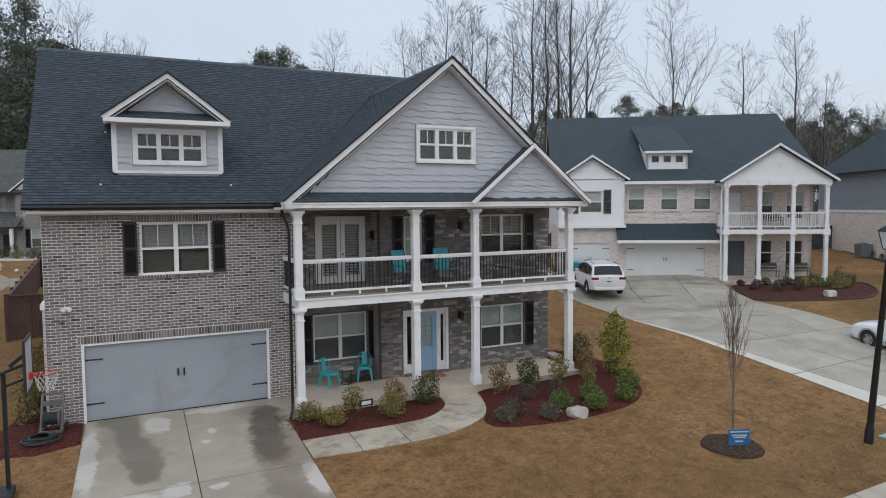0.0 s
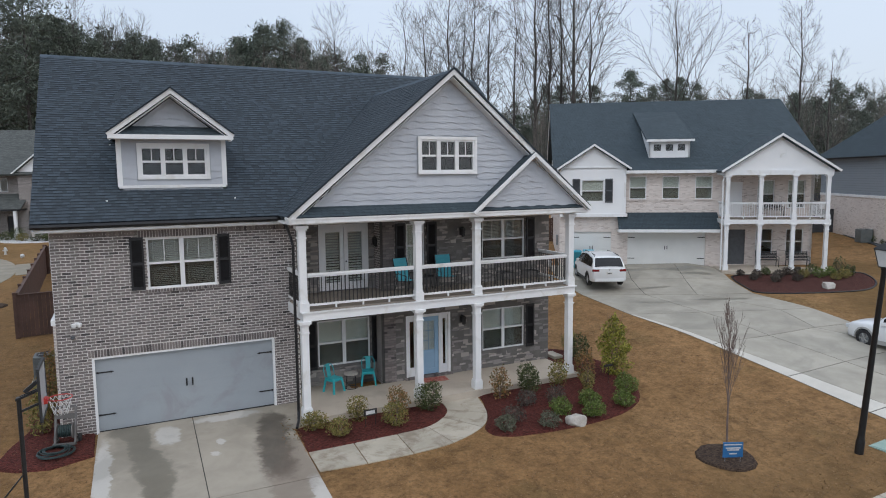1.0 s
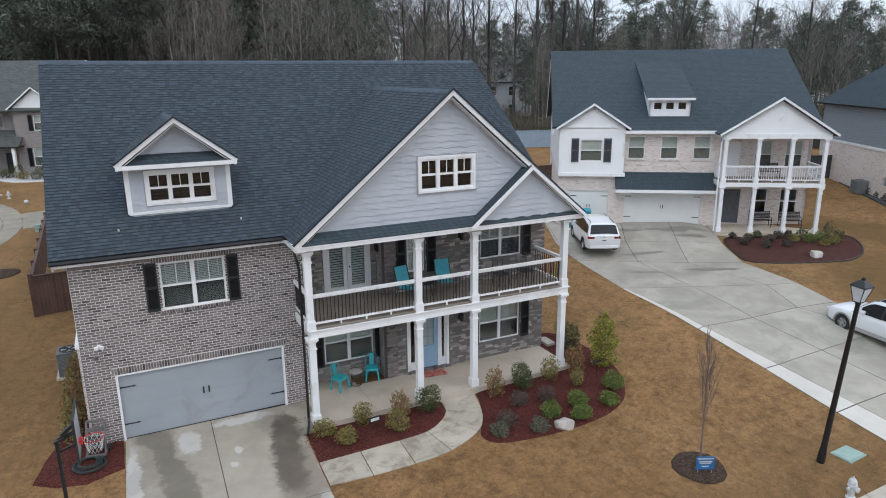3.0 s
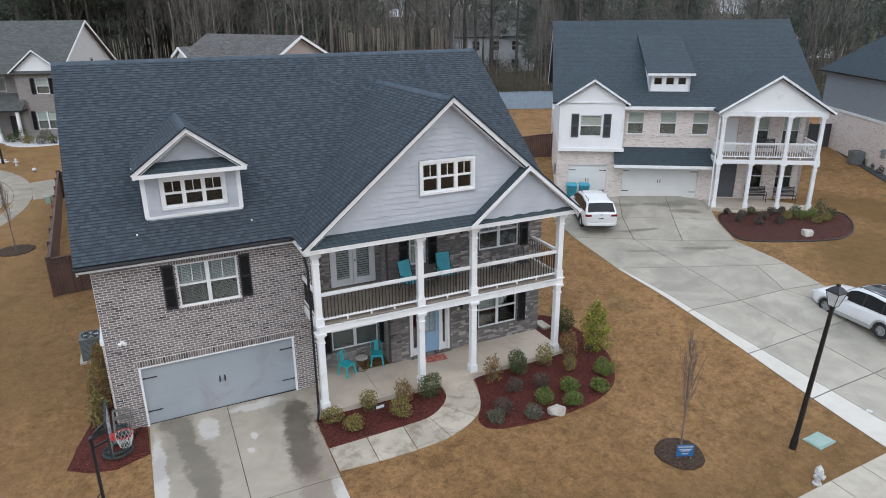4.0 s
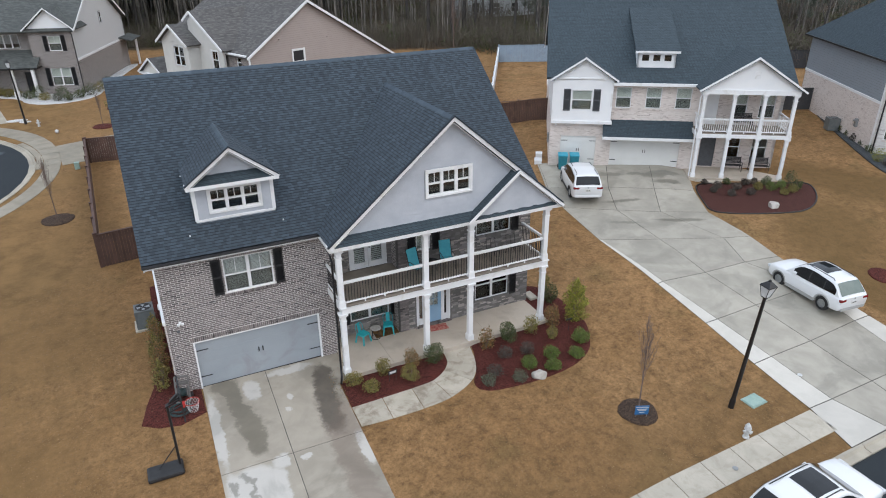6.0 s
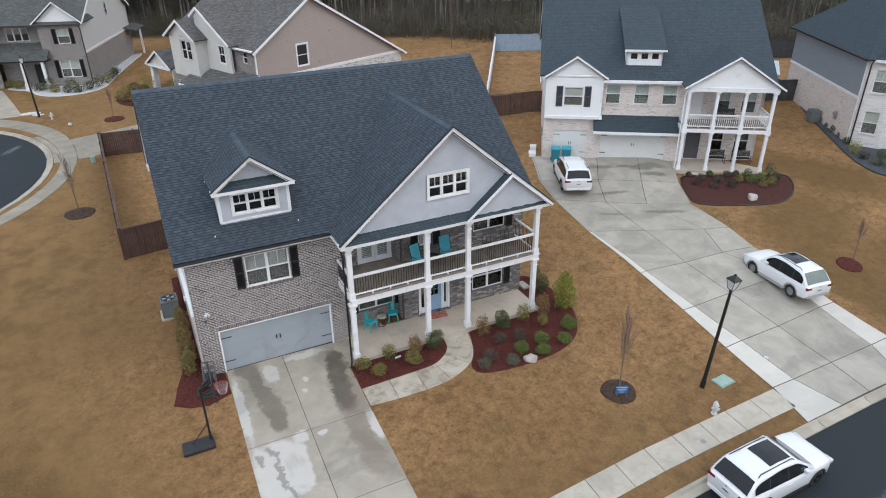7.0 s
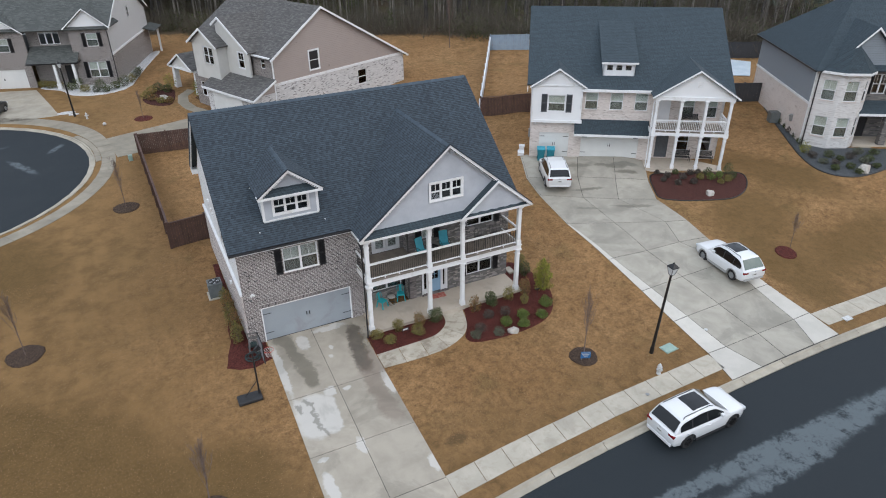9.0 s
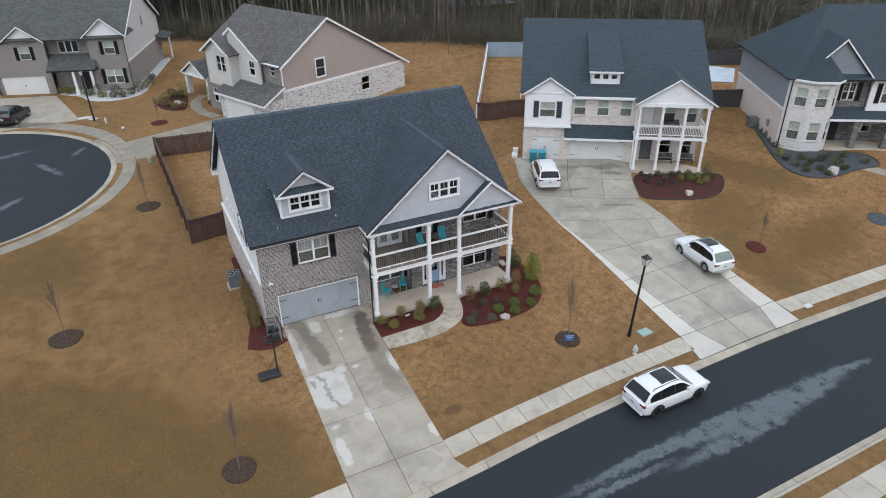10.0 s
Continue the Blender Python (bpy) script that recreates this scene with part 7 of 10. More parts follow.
# ---- fences ----
def board_fence(p, q, h=1.83, material=None, label="", board=0.15, base=0.04):
    """Upright boards between posts, with a cap rail."""
    material = material or M_WOOD_FENCE
    d = Vector(q) - Vector(p)
    n = max(1, round(d.length / board))
    an = math.degrees(math.atan2(d.y, d.x))
    f = thing("fence", label, "fence", (p[0], p[1], 0), an)
    bw = d.length / n
    me = mesh_of("board", bevelled(0.004, -0.012, 0, bw - 0.004, 0.012, h, 0.004), material)
    for k in range(n):
        x = p[0] + d.x * (k + 0.5) / n
        y = p[1] + d.y * (k + 0.5) / n
        b = new("board", me)
        b.parent, b.matrix_basis = f, Matrix.Translation((k * bw, 0, land(x, y) + base))
    m = max(1, round(d.length / 2.4))
    for k in range(m + 1):
        x, y = p[0] + d.x * k / m, p[1] + d.y * k / m
        z = land(x, y)
        part("post", Shape().box(d.length * k / m - 0.06, 0.015, z - 0.3, d.length * k / m + 0.06, 0.135, z + h + 0.12).box(d.length * k / m - 0.075, 0.0, z + h + 0.12, d.length * k / m + 0.075, 0.15, z + h + 0.15), material, f)
    for k in range(m):
        a, b = (d.length * k / m, d.length * (k + 1) / m)
        za, zb = (land(p[0] + d.x * t, p[1] + d.y * t) for t in (k / m, (k + 1) / m))
        for hh, w in ((0.3, 0.04), (h - 0.25, 0.04)):
            part("rail", Shape().beam((a, 0.035, za + hh), (b, 0.035, zb + hh), 0.04, 0.09), material, f)
        part("cap_rail", Shape().beam((a, 0.0, za + h + 0.055), (b, 0.0, zb + h + 0.055), 0.14, 0.03), material, f)
    return f


board_fence((-3.25, 12.75), (-0.85, 13.1), 1.83, None, "dark brown stained privacy fence with a gate beside the house")
board_fence((-3.25, 12.8), (-3.75, 31.3), 1.83, None, "dark brown stained privacy fence along the side lawn")
board_fence((-3.7, 31.3), (15.0, 29.6), 1.83, None, "dark brown stained privacy fence closing the back yard")
board_fence((15.3, 12.6), (15.0, 29.6), 1.83, None, "dark brown stained privacy fence at the back yard's edge")
board_fence((27.3, 25.6), (31.4, 22.9), 1.83, None, "dark brown stained fence panel beside a white house")
board_fence((27.3, 25.6), (40.2, 46.2), 1.6, M_FENCE_VINYL, "pale vinyl fence along a back yard", 0.3)
board_fence((40.2, 46.2), (48.0, 41.2), 1.9, M_FENCE_BLUE, "blue-grey fence across a back yard", 0.3)
board_fence((49.0, 16.3), (53.3, 13.8), 1.83, M_FENCE_DARK, "charcoal fence panel between two houses", 0.3)
board_fence((52.0, 33.0), (66.0, 24.0), 1.83, M_FENCE_DARK, "charcoal fence behind a yard", 0.3)
M_POOL = surface("pale_blue_pool_cover", (0.42, 0.50, 0.56), (0.56, 0.62, 0.66), 0.8, 0.5)
solid("pool_cover", Shape().prism([(55.8, 22.6, land(56, 22) + 0.05), (58.2, 20.4, land(58, 21) + 0.05), (62.5, 24.2, land(62, 24) + 0.05), (60.5, 27.2, land(61, 27) + 0.05)], (0, 0, 0.06)), M_POOL, "pale cover over a back-yard pool", "pool cover")


# ---- houses seen through the woods ----
def far_house(x, y, z, turn, w, d, h, rise, wall, roof, label, chimney=False):
    f = thing("house", label, "house", (x, y, z), turn)
    holes = [(w * k / 4 - 0.6, w * k / 4 + 0.6, zz, zz + 1.5) for k in (1, 2, 3) for zz in (0.9, 3.8)]
    part("wall", wall_cells(Shape(), 0, w, -0.5, h, 0, 0.2, holes), wall, f)
    for a, b, c, e in holes:
        window_unit(f, a, b, c, e, 0.03, 1, casing=0.1, material=M_WHITE)
    part("window_backing", Shape().box(0.3, 0.6, 0.2, w - 0.3, 0.65, h - 0.2), M_ROOM, f)
    for xx in (0, w - 0.2):
        part("wall", Shape().prism([(xx, 0.2, -0.5), (xx, d, -0.5), (xx, d, h), (xx, d / 2, h + rise - 0.2), (xx, 0.2, h)], (0.2, 0, 0)), wall, f)
    part("wall", Shape().box(0.2, d - 0.2, -0.5, w - 0.2, d, h), wall, f)
    part("roof", Shape().slab([(-0.4, -0.4, h), (w + 0.4, -0.4, h), (w + 0.4, d / 2, h + rise), (-0.4, d / 2, h + rise)], 0.15), roof, f)
    part("roof", Shape().slab([(w + 0.4, d + 0.4, h), (-0.4, d + 0.4, h), (-0.4, d / 2, h + rise), (w + 0.4, d / 2, h + rise)], 0.15), roof, f)
    gable_end(f, w * 0.55, w * 0.95, h, h + rise * 0.62, -0.3, 0.2, wall, 0.3, roof, d / 2 * 0.62)
    if chimney:
        part("chimney", Shape().box(-0.9, d * 0.4, -0.5, 0.0, d * 0.4 + 1.4, h + rise + 0.6).box(-1.0, d * 0.4 - 0.1, h + rise + 0.6, 0.1, d * 0.4 + 1.5, h + rise + 0.8), M_BOARD, f)


for be, di, turn, w, hh, wall, roof, lab, ch in ((-27.0, 112, -20, 13, 6.0, M_SIDING_PALE, M_SHINGLE_GREY, "pale grey house half hidden behind bare trees", False), (-32.4, 118, -30, 14, 6.4, M_SIDING_TAN, M_SHINGLE_GREY, "tan and brick house with a white chimney behind bare trees", True),
                                             (-40.5, 150, -25, 15, 6.2, M_BRICK_FAR, M_SHINGLE_GREEN, "distant brick house among the trees", False), (-50.0, 150, -35, 15, 6.2, M_SIDING_WHITE, M_SHINGLE_GREY, "distant pale house among the trees", False)):
    fx_, fy_ = 0.97 - math.sin(radians(be)) * di, -19.85 + math.cos(radians(be)) * di
    far_house(fx_, fy_, ground_height(fx_, fy_), turn, w, 10, hh, 4.0, wall, roof, lab, ch)


# ---- plants ----
M_BARK = surface("grey_brown_bark", (0.048, 0.043, 0.040), (0.092, 0.083, 0.077), 1.5, 0.95, grain=20, relief=0.6, dist=0.02)
# pale bark, lightened further to carry painted distance haze
M_BARK_WOODS = surface("pale_winter_bark", (0.115, 0.103, 0.09), (0.225, 0.205, 0.182), 0.6, 0.95, relief=0.0, pieces="island", spread=0.35)
M_BARK_SAPLING = surface("young_tree_bark", (0.13, 0.09, 0.075), (0.19, 0.14, 0.12), 3.0, 0.9, relief=0.2)


def leaf_mat(name, stops):
    m, t, b, geo = start_mat(name, 0.6, spec=0.3)
    col = ramp(t, geo.outputs["Random Per Island"], stops)
    t.links.new(col, b.inputs["Base Color"])
    return m


# needles lightened and greyed, distance haze put into the colour
M_PINE = leaf_mat("hazed_pine_needles", [(0, (0.060, 0.074, 0.058)), (0.5, (0.098, 0.118, 0.092)), (1, (0.15, 0.172, 0.135))])
M_BRUSH = leaf_mat("winter_brush", [(0, (0.075, 0.062, 0.050)), (0.5, (0.13, 0.11, 0.088)), (0.8, (0.11, 0.10, 0.066)), (1, (0.18, 0.16, 0.13))])
M_EVERGREEN = leaf_mat("olive_evergreen_leaves", [(0, (0.04, 0.05, 0.02)), (0.5, (0.075, 0.09, 0.035)), (1, (0.12, 0.135, 0.055))])
M_LEAF_GREEN = leaf_mat("glossy_green_leaves", [(0, (0.045, 0.07, 0.012)), (0.5, (0.105, 0.15, 0.03)), (1, (0.20, 0.25, 0.07))])
M_LEAF_DARK = leaf_mat("dark_green_leaves", [(0, (0.028, 0.042, 0.014)), (0.6, (0.065, 0.085, 0.03)), (1, (0.14, 0.15, 0.06))])
M_LEAF_YELLOW = leaf_mat("yellow_green_leaves", [(0, (0.08, 0.09, 0.014)), (0.5, (0.20, 0.21, 0.03)), (1, (0.36, 0.33, 0.06))])
M_LEAF_RUST = leaf_mat("rust_and_olive_leaves", [(0, (0.075, 0.075, 0.025)), (0.4, (0.16, 0.12, 0.04)), (0.7, (0.26, 0.135, 0.05)), (1, (0.36, 0.18, 0.08))])
M_LEAF_OLIVE = leaf_mat("olive_leaves", [(0, (0.075, 0.072, 0.02)), (0.4, (0.16, 0.15, 0.04)), (0.75, (0.25, 0.21, 0.06)), (1, (0.31, 0.21, 0.095))])
M_LEAF_PURPLE = leaf_mat("grey_purple_twiggy_leaves", [(0, (0.035, 0.028, 0.026)), (0.5, (0.075, 0.062, 0.052)), (1, (0.13, 0.115, 0.09))])
M_LEAF_GREY = leaf_mat("grey_green_leaves", [(0, (0.05, 0.056, 0.036)), (0.5, (0.10, 0.11, 0.072)), (1, (0.19, 0.19, 0.14))])


def quick_mesh(name, verts, faces, material):
    """A mesh from arrays of points and of faces that all have as many corners."""
    verts, faces = np.asarray(verts, np.float32), np.asarray(faces, np.int32)
    k = faces.shape[1]
    me = bpy.data.meshes.new(name)
    me.vertices.add(len(verts))
    me.vertices.foreach_set("co", verts.ravel())
    me.loops.add(faces.size)
    me.loops.foreach_set("vertex_index", faces.ravel())
    me.polygons.add(len(faces))
    me.polygons.foreach_set("loop_start", np.arange(0, faces.size, k, dtype=np.int32))
    me.materials.append(material)
    me.update(calc_edges=True)
    me.validate()
    return me


def tubes(segs, sides=3):
    """Open tapered tubes for rows of (p0, p1, r0, r1)."""
    s = np.array([(*p, *q, a, b) for p, q, a, b in segs], float)
    p, q, ra, rb = s[:, :3], s[:, 3:6], s[:, 6], s[:, 7]
    d = q - p
    d /= np.linalg.norm(d, axis=1, keepdims=True) + 1e-9
    ref = np.where(np.abs(d[:, 2:3]) < 0.9, np.array([[0, 0, 1.0]]), np.array([[1.0, 0, 0]]))
    a = np.cross(d, ref)
    a /= np.linalg.norm(a, axis=1, keepdims=True) + 1e-9
    b = np.cross(d, a)
    ring = [(a * math.cos(2 * math.pi * i / sides) + b * math.sin(2 * math.pi * i / sides)) for i in range(sides)]
    v = np.stack([p + r * ra[:, None] for r in ring] + [q + r * rb[:, None] for r in ring], 1)
    n = np.arange(len(s))[:, None] * 2 * sides
    f = np.concatenate([n + np.array([[i, (i + 1) % sides, sides + (i + 1) % sides, sides + i]]) for i in range(sides)], 0)
    return v.reshape(-1, 3), f


def limbs(h, rng, spread=0.26, first=0.35, n1=16, n2=4, n3=4, rise=(35, 65), girth=0.011, twig=0.014, stray=0.10, upsweep=0.16):
    """The trunk and limbs of a bare tree as rows for tubes()."""
    segs, pts = [], []
    lean = rng.normal(0, 0.02, 2)
    for k in range(9):
        t = k / 8
        pts.append(np.array([lean[0] * h * t + rng.normal(0, 0.006) * h * t, lean[1] * h * t + rng.normal(0, 0.006) * h * t, h * t]))
    rad = [h * girth * (1 - 0.92 * k / 8) + 0.006 for k in range(9)]
    segs += [(pts[k], pts[k + 1], rad[k], rad[k + 1]) for k in range(8)]

    def grow(p, direction, length, r, level):
        mids = [p]
        d = direction / np.linalg.norm(direction)
        steps = 4 if level == 1 else 2
        for k in range(steps):
            d = d + np.array([0, 0, upsweep]) + rng.normal(0, stray, 3)
            d /= np.linalg.norm(d)
            mids.append(mids[-1] + d * length / steps)
        m = len(mids) - 1
        for k in range(m):
            segs.append((mids[k], mids[k + 1], max(twig, r * (1 - 0.8 * k / m)), max(twig * 0.7, r * (1 - 0.8 * (k + 1) / m))))
        count = n2 if level == 1 else (n3 if level == 2 else 0)
        for k in range(count):
            u = 0.3 + 0.7 * (k + rng.random()) / count
            i = min(int(u * m), m - 1)
            q = mids[i] + (mids[i + 1] - mids[i]) * (u * m - i)
            side = rng.normal(0, 1, 3)
            side -= side @ d * d
            side /= np.linalg.norm(side) + 1e-9
            grow(q, d * 0.75 + side * (0.62 if stray > 0.08 else 0.22) + np.array([0, 0, 0.15 if stray < 0.08 else 0.05]), length * (0.48 if level == 1 else 0.55) * (0.7 + 0.6 * rng.random()), r * 0.42, level + 1)

    for k in range(n1):
        u = first + (0.97 - first) * (k + rng.random() * 0.7) / n1
        i = min(int(u * 8), 7)
        p = pts[i] + (pts[i + 1] - pts[i]) * (u * 8 - i)
        az, el = 2.4 * k + rng.random(), math.radians(rng.uniform(*rise))
        grow(p, np.array([math.cos(az) * math.cos(el), math.sin(az) * math.cos(el), math.sin(el)]), h * spread * (1.15 - 0.75 * (u - first) / (1 - first)) * rng.uniform(0.7, 1.2), rad[i] * 0.40, 1)
    return segs


def leaves(centres, size, rng, flat=0.0):
    """Small four-cornered leaves, folded a little, at the places given."""
    n = len(centres)
    a = rng.normal(0, 1, (n, 3))
    a[:, 2] *= 1 - flat
    a /= np.linalg.norm(a, axis=1, keepdims=True)
    b = np.cross(a, rng.normal(0, 1, (n, 3)))
    b /= np.linalg.norm(b, axis=1, keepdims=True) + 1e-9
    s = (size * rng.uniform(0.6, 1.3, n))[:, None]
    v = np.stack([centres - a * s, centres + b * s * 0.45, centres + a * s, centres - b * s * 0.45], 1).reshape(-1, 3)
    f = np.arange(n * 4).reshape(-1, 4)
    return v, f


def ribbons(segs, r):
    """Flat tapered strips for twigs too thin to show their roundness, each turned its own way."""
    s = np.array([(*p, *q, a, b) for p, q, a, b in segs], float)
    p, q = s[:, :3], s[:, 3:6]
    d = q - p
    d /= np.linalg.norm(d, axis=1, keepdims=True) + 1e-9
    a = np.cross(d, r.normal(0, 1, (len(s), 3)))
    a /= np.linalg.norm(a, axis=1, keepdims=True) + 1e-9
    v = np.stack([p - a * s[:, 6:7], p + a * s[:, 6:7], q + a * s[:, 7:8], q - a * s[:, 7:8]], 1).reshape(-1, 3)
    return v, np.arange(len(v)).reshape(-1, 4)


def needles(centres, size, r, wide=0.16):
    """Thin three-cornered needle bundles at the places given, most of them rising."""
    n = len(centres)
    a = r.normal(0, 1, (n, 3)) + np.array([0, 0, 0.35])
    a /= np.linalg.norm(a, axis=1, keepdims=True)
    b = np.cross(a, r.normal(0, 1, (n, 3)))
    b /= np.linalg.norm(b, axis=1, keepdims=True) + 1e-9
    s = (size * r.uniform(0.6, 1.4, n))[:, None]
    v = np.stack([centres - b * s * wide, centres + b * s * wide, centres + a * s], 1).reshape(-1, 3)
    return v, np.arange(n * 3).reshape(-1, 3)


def joined(pieces):
    vs, fs, n = [], [], 0
    for v, f in pieces:
        vs.append(v)
        fs.append(f + n)
        n += len(v)
    return np.concatenate(vs), np.concatenate(fs)


def pine_parts(h, rng, tufts=40, per=26, size=0.34, low=0.5):
    """A pine: bare lower trunk, arching limbs, and flat needle clouds along their outer halves."""
    bow = rng.normal(0, 0.012, 2) * h
    segs = [((bow[0] * (k / 6) ** 2, bow[1] * (k / 6) ** 2, h * k / 6), (bow[0] * ((k + 1) / 6) ** 2, bow[1] * ((k + 1) / 6) ** 2, h * (k + 1) / 6), h * 0.010 * (1 - 0.14 * k) + 0.01, h * 0.010 * (1 - 0.14 * (k + 1)) + 0.01) for k in range(6)]
    cs = []
    for k in range(tufts):
        u = low + (1.0 - low) * (k + rng.random()) / tufts
        shape = math.sin(math.pi * min(1.0, 0.12 + 0.9 * (u - low + 0.04) / (1.0 - low))) ** 0.7
        reach = h * 0.21 * shape * rng.uniform(0.3, 1.2)
        az = 2.4 * k + rng.normal(0, 0.5)
        foot = np.array([bow[0] * u * u, bow[1] * u * u, h * u - reach * 0.2])
        tip = foot + np.array([math.cos(az) * reach, math.sin(az) * reach, reach * rng.uniform(0.1, 0.5)])
        segs.append((tuple(foot), tuple(tip), 0.045, 0.015))
        m = max(2, per // 3)
        wide = h * rng.uniform(0.020, 0.038)
        for f, n in ((1.0, per - m), (0.65, m)):
            c = rng.normal(0, 1, (n, 3)) * np.array([wide, wide, wide * 0.42])
            c[:, 2] -= 0.12 * (c[:, 0] ** 2 + c[:, 1] ** 2) / wide
            cs.append(foot + (tip - foot) * f + c)
    return tubes(segs, 4), needles(np.concatenate(cs), size, rng)


rng = np.random.default_rng(7)
BARE = []
for a in ((0.22, 0.30, 19, 6, 5, (46, 68), 0.0105, 0.012, 0.10, 0.07), (0.33, 0.25, 16, 6, 5, (50, 68), 0.011, 0.012, 0.085, 0.05), (0.18, 0.40, 17, 6, 5, (50, 70), 0.010, 0.012, 0.10, 0.07), (0.23, 0.20, 22, 6, 4, (25, 55), 0.0105, 0.012, 0.14, 0.07)):
    lim = limbs(22, rng, *a)
    BARE.append([quick_mesh(nm, *tubes(rows, 4 if nm == "trunk" else 3), M_BARK) for nm, rows in (("trunk", lim[:8]), ("crown", lim[8:]))])
PINES = []
for k in range(4):
    (tv, tf), (lv, lf) = pine_parts(20, rng, 46, 150, 0.30, (0.46, 0.55, 0.4, 0.6)[k])
    PINES.append((quick_mesh("trunk", tv, tf, M_BARK), quick_mesh("crown", lv, lf, M_PINE)))


def place_at(bearing, dist):
    """A spot at that bearing (degrees, anticlockwise from the back) and distance from the front lawn."""
    return 0.97 - math.sin(radians(bearing)) * dist, -19.85 + math.cos(radians(bearing)) * dist


for k, (be, di, h, kind) in enumerate([(-45.2, 88, 25.5, 1), (-50.1, 92, 22.0, 3), (-53.9, 90, 23.0, 0), (-55.8, 86, 16.5, 3), (-22.8, 98, 26.0, 1), (-24.6, 92, 26.0, 0), (-26.6, 90, 30.0, 0), (-27.6, 95, 27.0, 1), (-28.6, 93, 30.0, 2), (-29.9, 97, 28.0, 0),
                                        (-32.0, 90, 26.5, 2), (-33.9, 86, 31.0, 0), (-35.0, 90, 31.5, 2), (-36.0, 92, 30.0, 0), (-37.2, 86, 33.0, 1), (-38.3, 90, 27.0, 0), (-17.3, 112, 29.0, 1), (2.3, 112, 31.0, 1), (0.4, 116, 30.0, 0), (-2.0, 118, 28.0, 1), (-4.6, 118, 26.5, 3), (-7.0, 120, 26.0, 0)]):
    x, y = place_at(be, di)
    tr = thing("bare_tree", "tall leafless winter tree at the edge of the woods", "tree", (x, y, ground_height(x, y) - 0.1), 137.0 * k, "tall bare trees")
    tr.scale = (h / 22,) * 3
    for nm, me in zip(("trunk", "crown"), BARE[kind]):
        o = new(nm, me)
        o.parent = tr
for k, (be, di, h) in enumerate([(5.6, 104, 32.5), (3.2, 108, 28), (7.6, 102, 31), (1.2, 112, 26.5), (-1.4, 118, 28.5), (-3.2, 120, 27.5), (-9.6, 122, 29.0), (-11.2, 120, 31.0), (-12.8, 120, 31.5), (-14.3, 124, 29.5), (-16.0, 122, 26), (-41.6, 116, 20.0), (-43.4, 118, 17.6), (-45.3, 114, 18.2), (-46.6, 116, 17.6), (-58.6, 100, 12.5), (-60.4, 98, 12), (-38.6, 122, 18.6), (-37.2, 124, 18.0), (-36.0, 118, 18.4), (-34.6, 120, 18.8), (-44.4, 122, 19.0)]):
    x, y = place_at(be, di)
    tr = thing("pine_tree", "tall dark green pine among bare trees", "tree", (x, y, ground_height(x, y) - 0.1), 71.0 * k, "pines")
    tr.scale = (h / 20,) * 3
    for nm, me in zip(("trunk", "crown"), PINES[k % 4]):
        o = new(nm, me)
        o.parent = tr


def edge_dist(be):
    """Distance of the woods' edge from the front lawn at a bearing."""
    return float(np.interp(-be, [-14, 0, 6, 18, 28, 35, 45, 53, 66], [122, 112, 101, 92, 87, 82, 81, 82, 82]))


def scatter(n, r0, r1, power=1.0):
    out = []
    while len(out) < n:
        be = rng.uniform(-68, 14)
        d = edge_dist(be) + r0 + (r1 - r0) * rng.random() ** power
        x, y = place_at(be, d)
        out.append((x, y, ground_height(x, y)))
    return out


def canopy(be, d):
    """Height of the woods' outline at a bearing, for a tree that far off."""
    h = float(np.interp(-be, [-14, -6, -2, 0, 4, 7, 13, 15, 18, 22, 25, 31, 36, 41, 45, 48, 54, 60, 68], [31, 31, 30, 29.5, 28.5, 28.2, 28.5, 28.5, 27, 24.5, 21.5, 17, 16.5, 16.5, 16.5, 17, 17, 17, 17]))
    return 7 + (h - 7) * min(d, 150) / 118


def grown(kinds, spots, lo, hi, unit=0.0):
    """Copies at the spots, of lo to hi times the woods' height there (unit: the height as modelled) or of their own size."""
    pieces = []
    for x, y, z in spots:
        v, f = kinds[rng.integers(len(kinds))]
        be, d = math.degrees(math.atan2(-(x - 0.97), y + 19.85)), math.hypot(x - 0.97, y + 19.85)
        a, s = rng.uniform(0, 6.28), rng.uniform(lo, hi) * (canopy(be, d) / unit if unit else 1.0)
        c, sn = math.cos(a) * s, math.sin(a) * s
        pieces.append((np.stack([v[:, 0] * c - v[:, 1] * sn + x, v[:, 0] * sn + v[:, 1] * c + y, v[:, 2] * s + z - 0.1], 1), f))
    return joined(pieces)


low = []
for _ in range(6):
    lim = limbs(18, rng, rng.uniform(0.18, 0.28), rng.uniform(0.3, 0.5), 11, 5, 3, (45, 72), 0.0078, 0.013, 0.10, 0.15)
    tv, tf = tubes(lim[:8], 3)
    low.append(joined([(tv, tf), ribbons(lim[8:], rng)]))
tagged(new("woods", quick_mesh("woods", *grown(low, scatter(700, 0, 70, 1.4), 0.45, 0.95, 18), M_BARK_WOODS)), "dense leafless winter woods behind the houses", "woods", kind="stuff")
thin = []
for _ in range(4):
    lim = limbs(18, rng, rng.uniform(0.2, 0.28), rng.uniform(0.3, 0.5), 10, 5, 2, (40, 70), 0.0078, 0.02, 0.10, 0.15)
    thin.append(joined([tubes(lim[:8], 3), ribbons(lim[8:], rng)]))
far_spots = [(*p, ground_height(*p)) for p in (place_at(rng.uniform(-63, 9), rng.uniform(128, 175)) for _ in range(330))]
tagged(new("woods", quick_mesh("woods", *grown(thin, far_spots, 0.68, 0.98, 18), M_BARK_WOODS)), "far grey-brown leafless woods on rising ground", "woods", kind="stuff")
pl = [pine_parts(17, rng, 30, 102, 0.37, rng.uniform(0.28, 0.5)) for _ in range(5)]
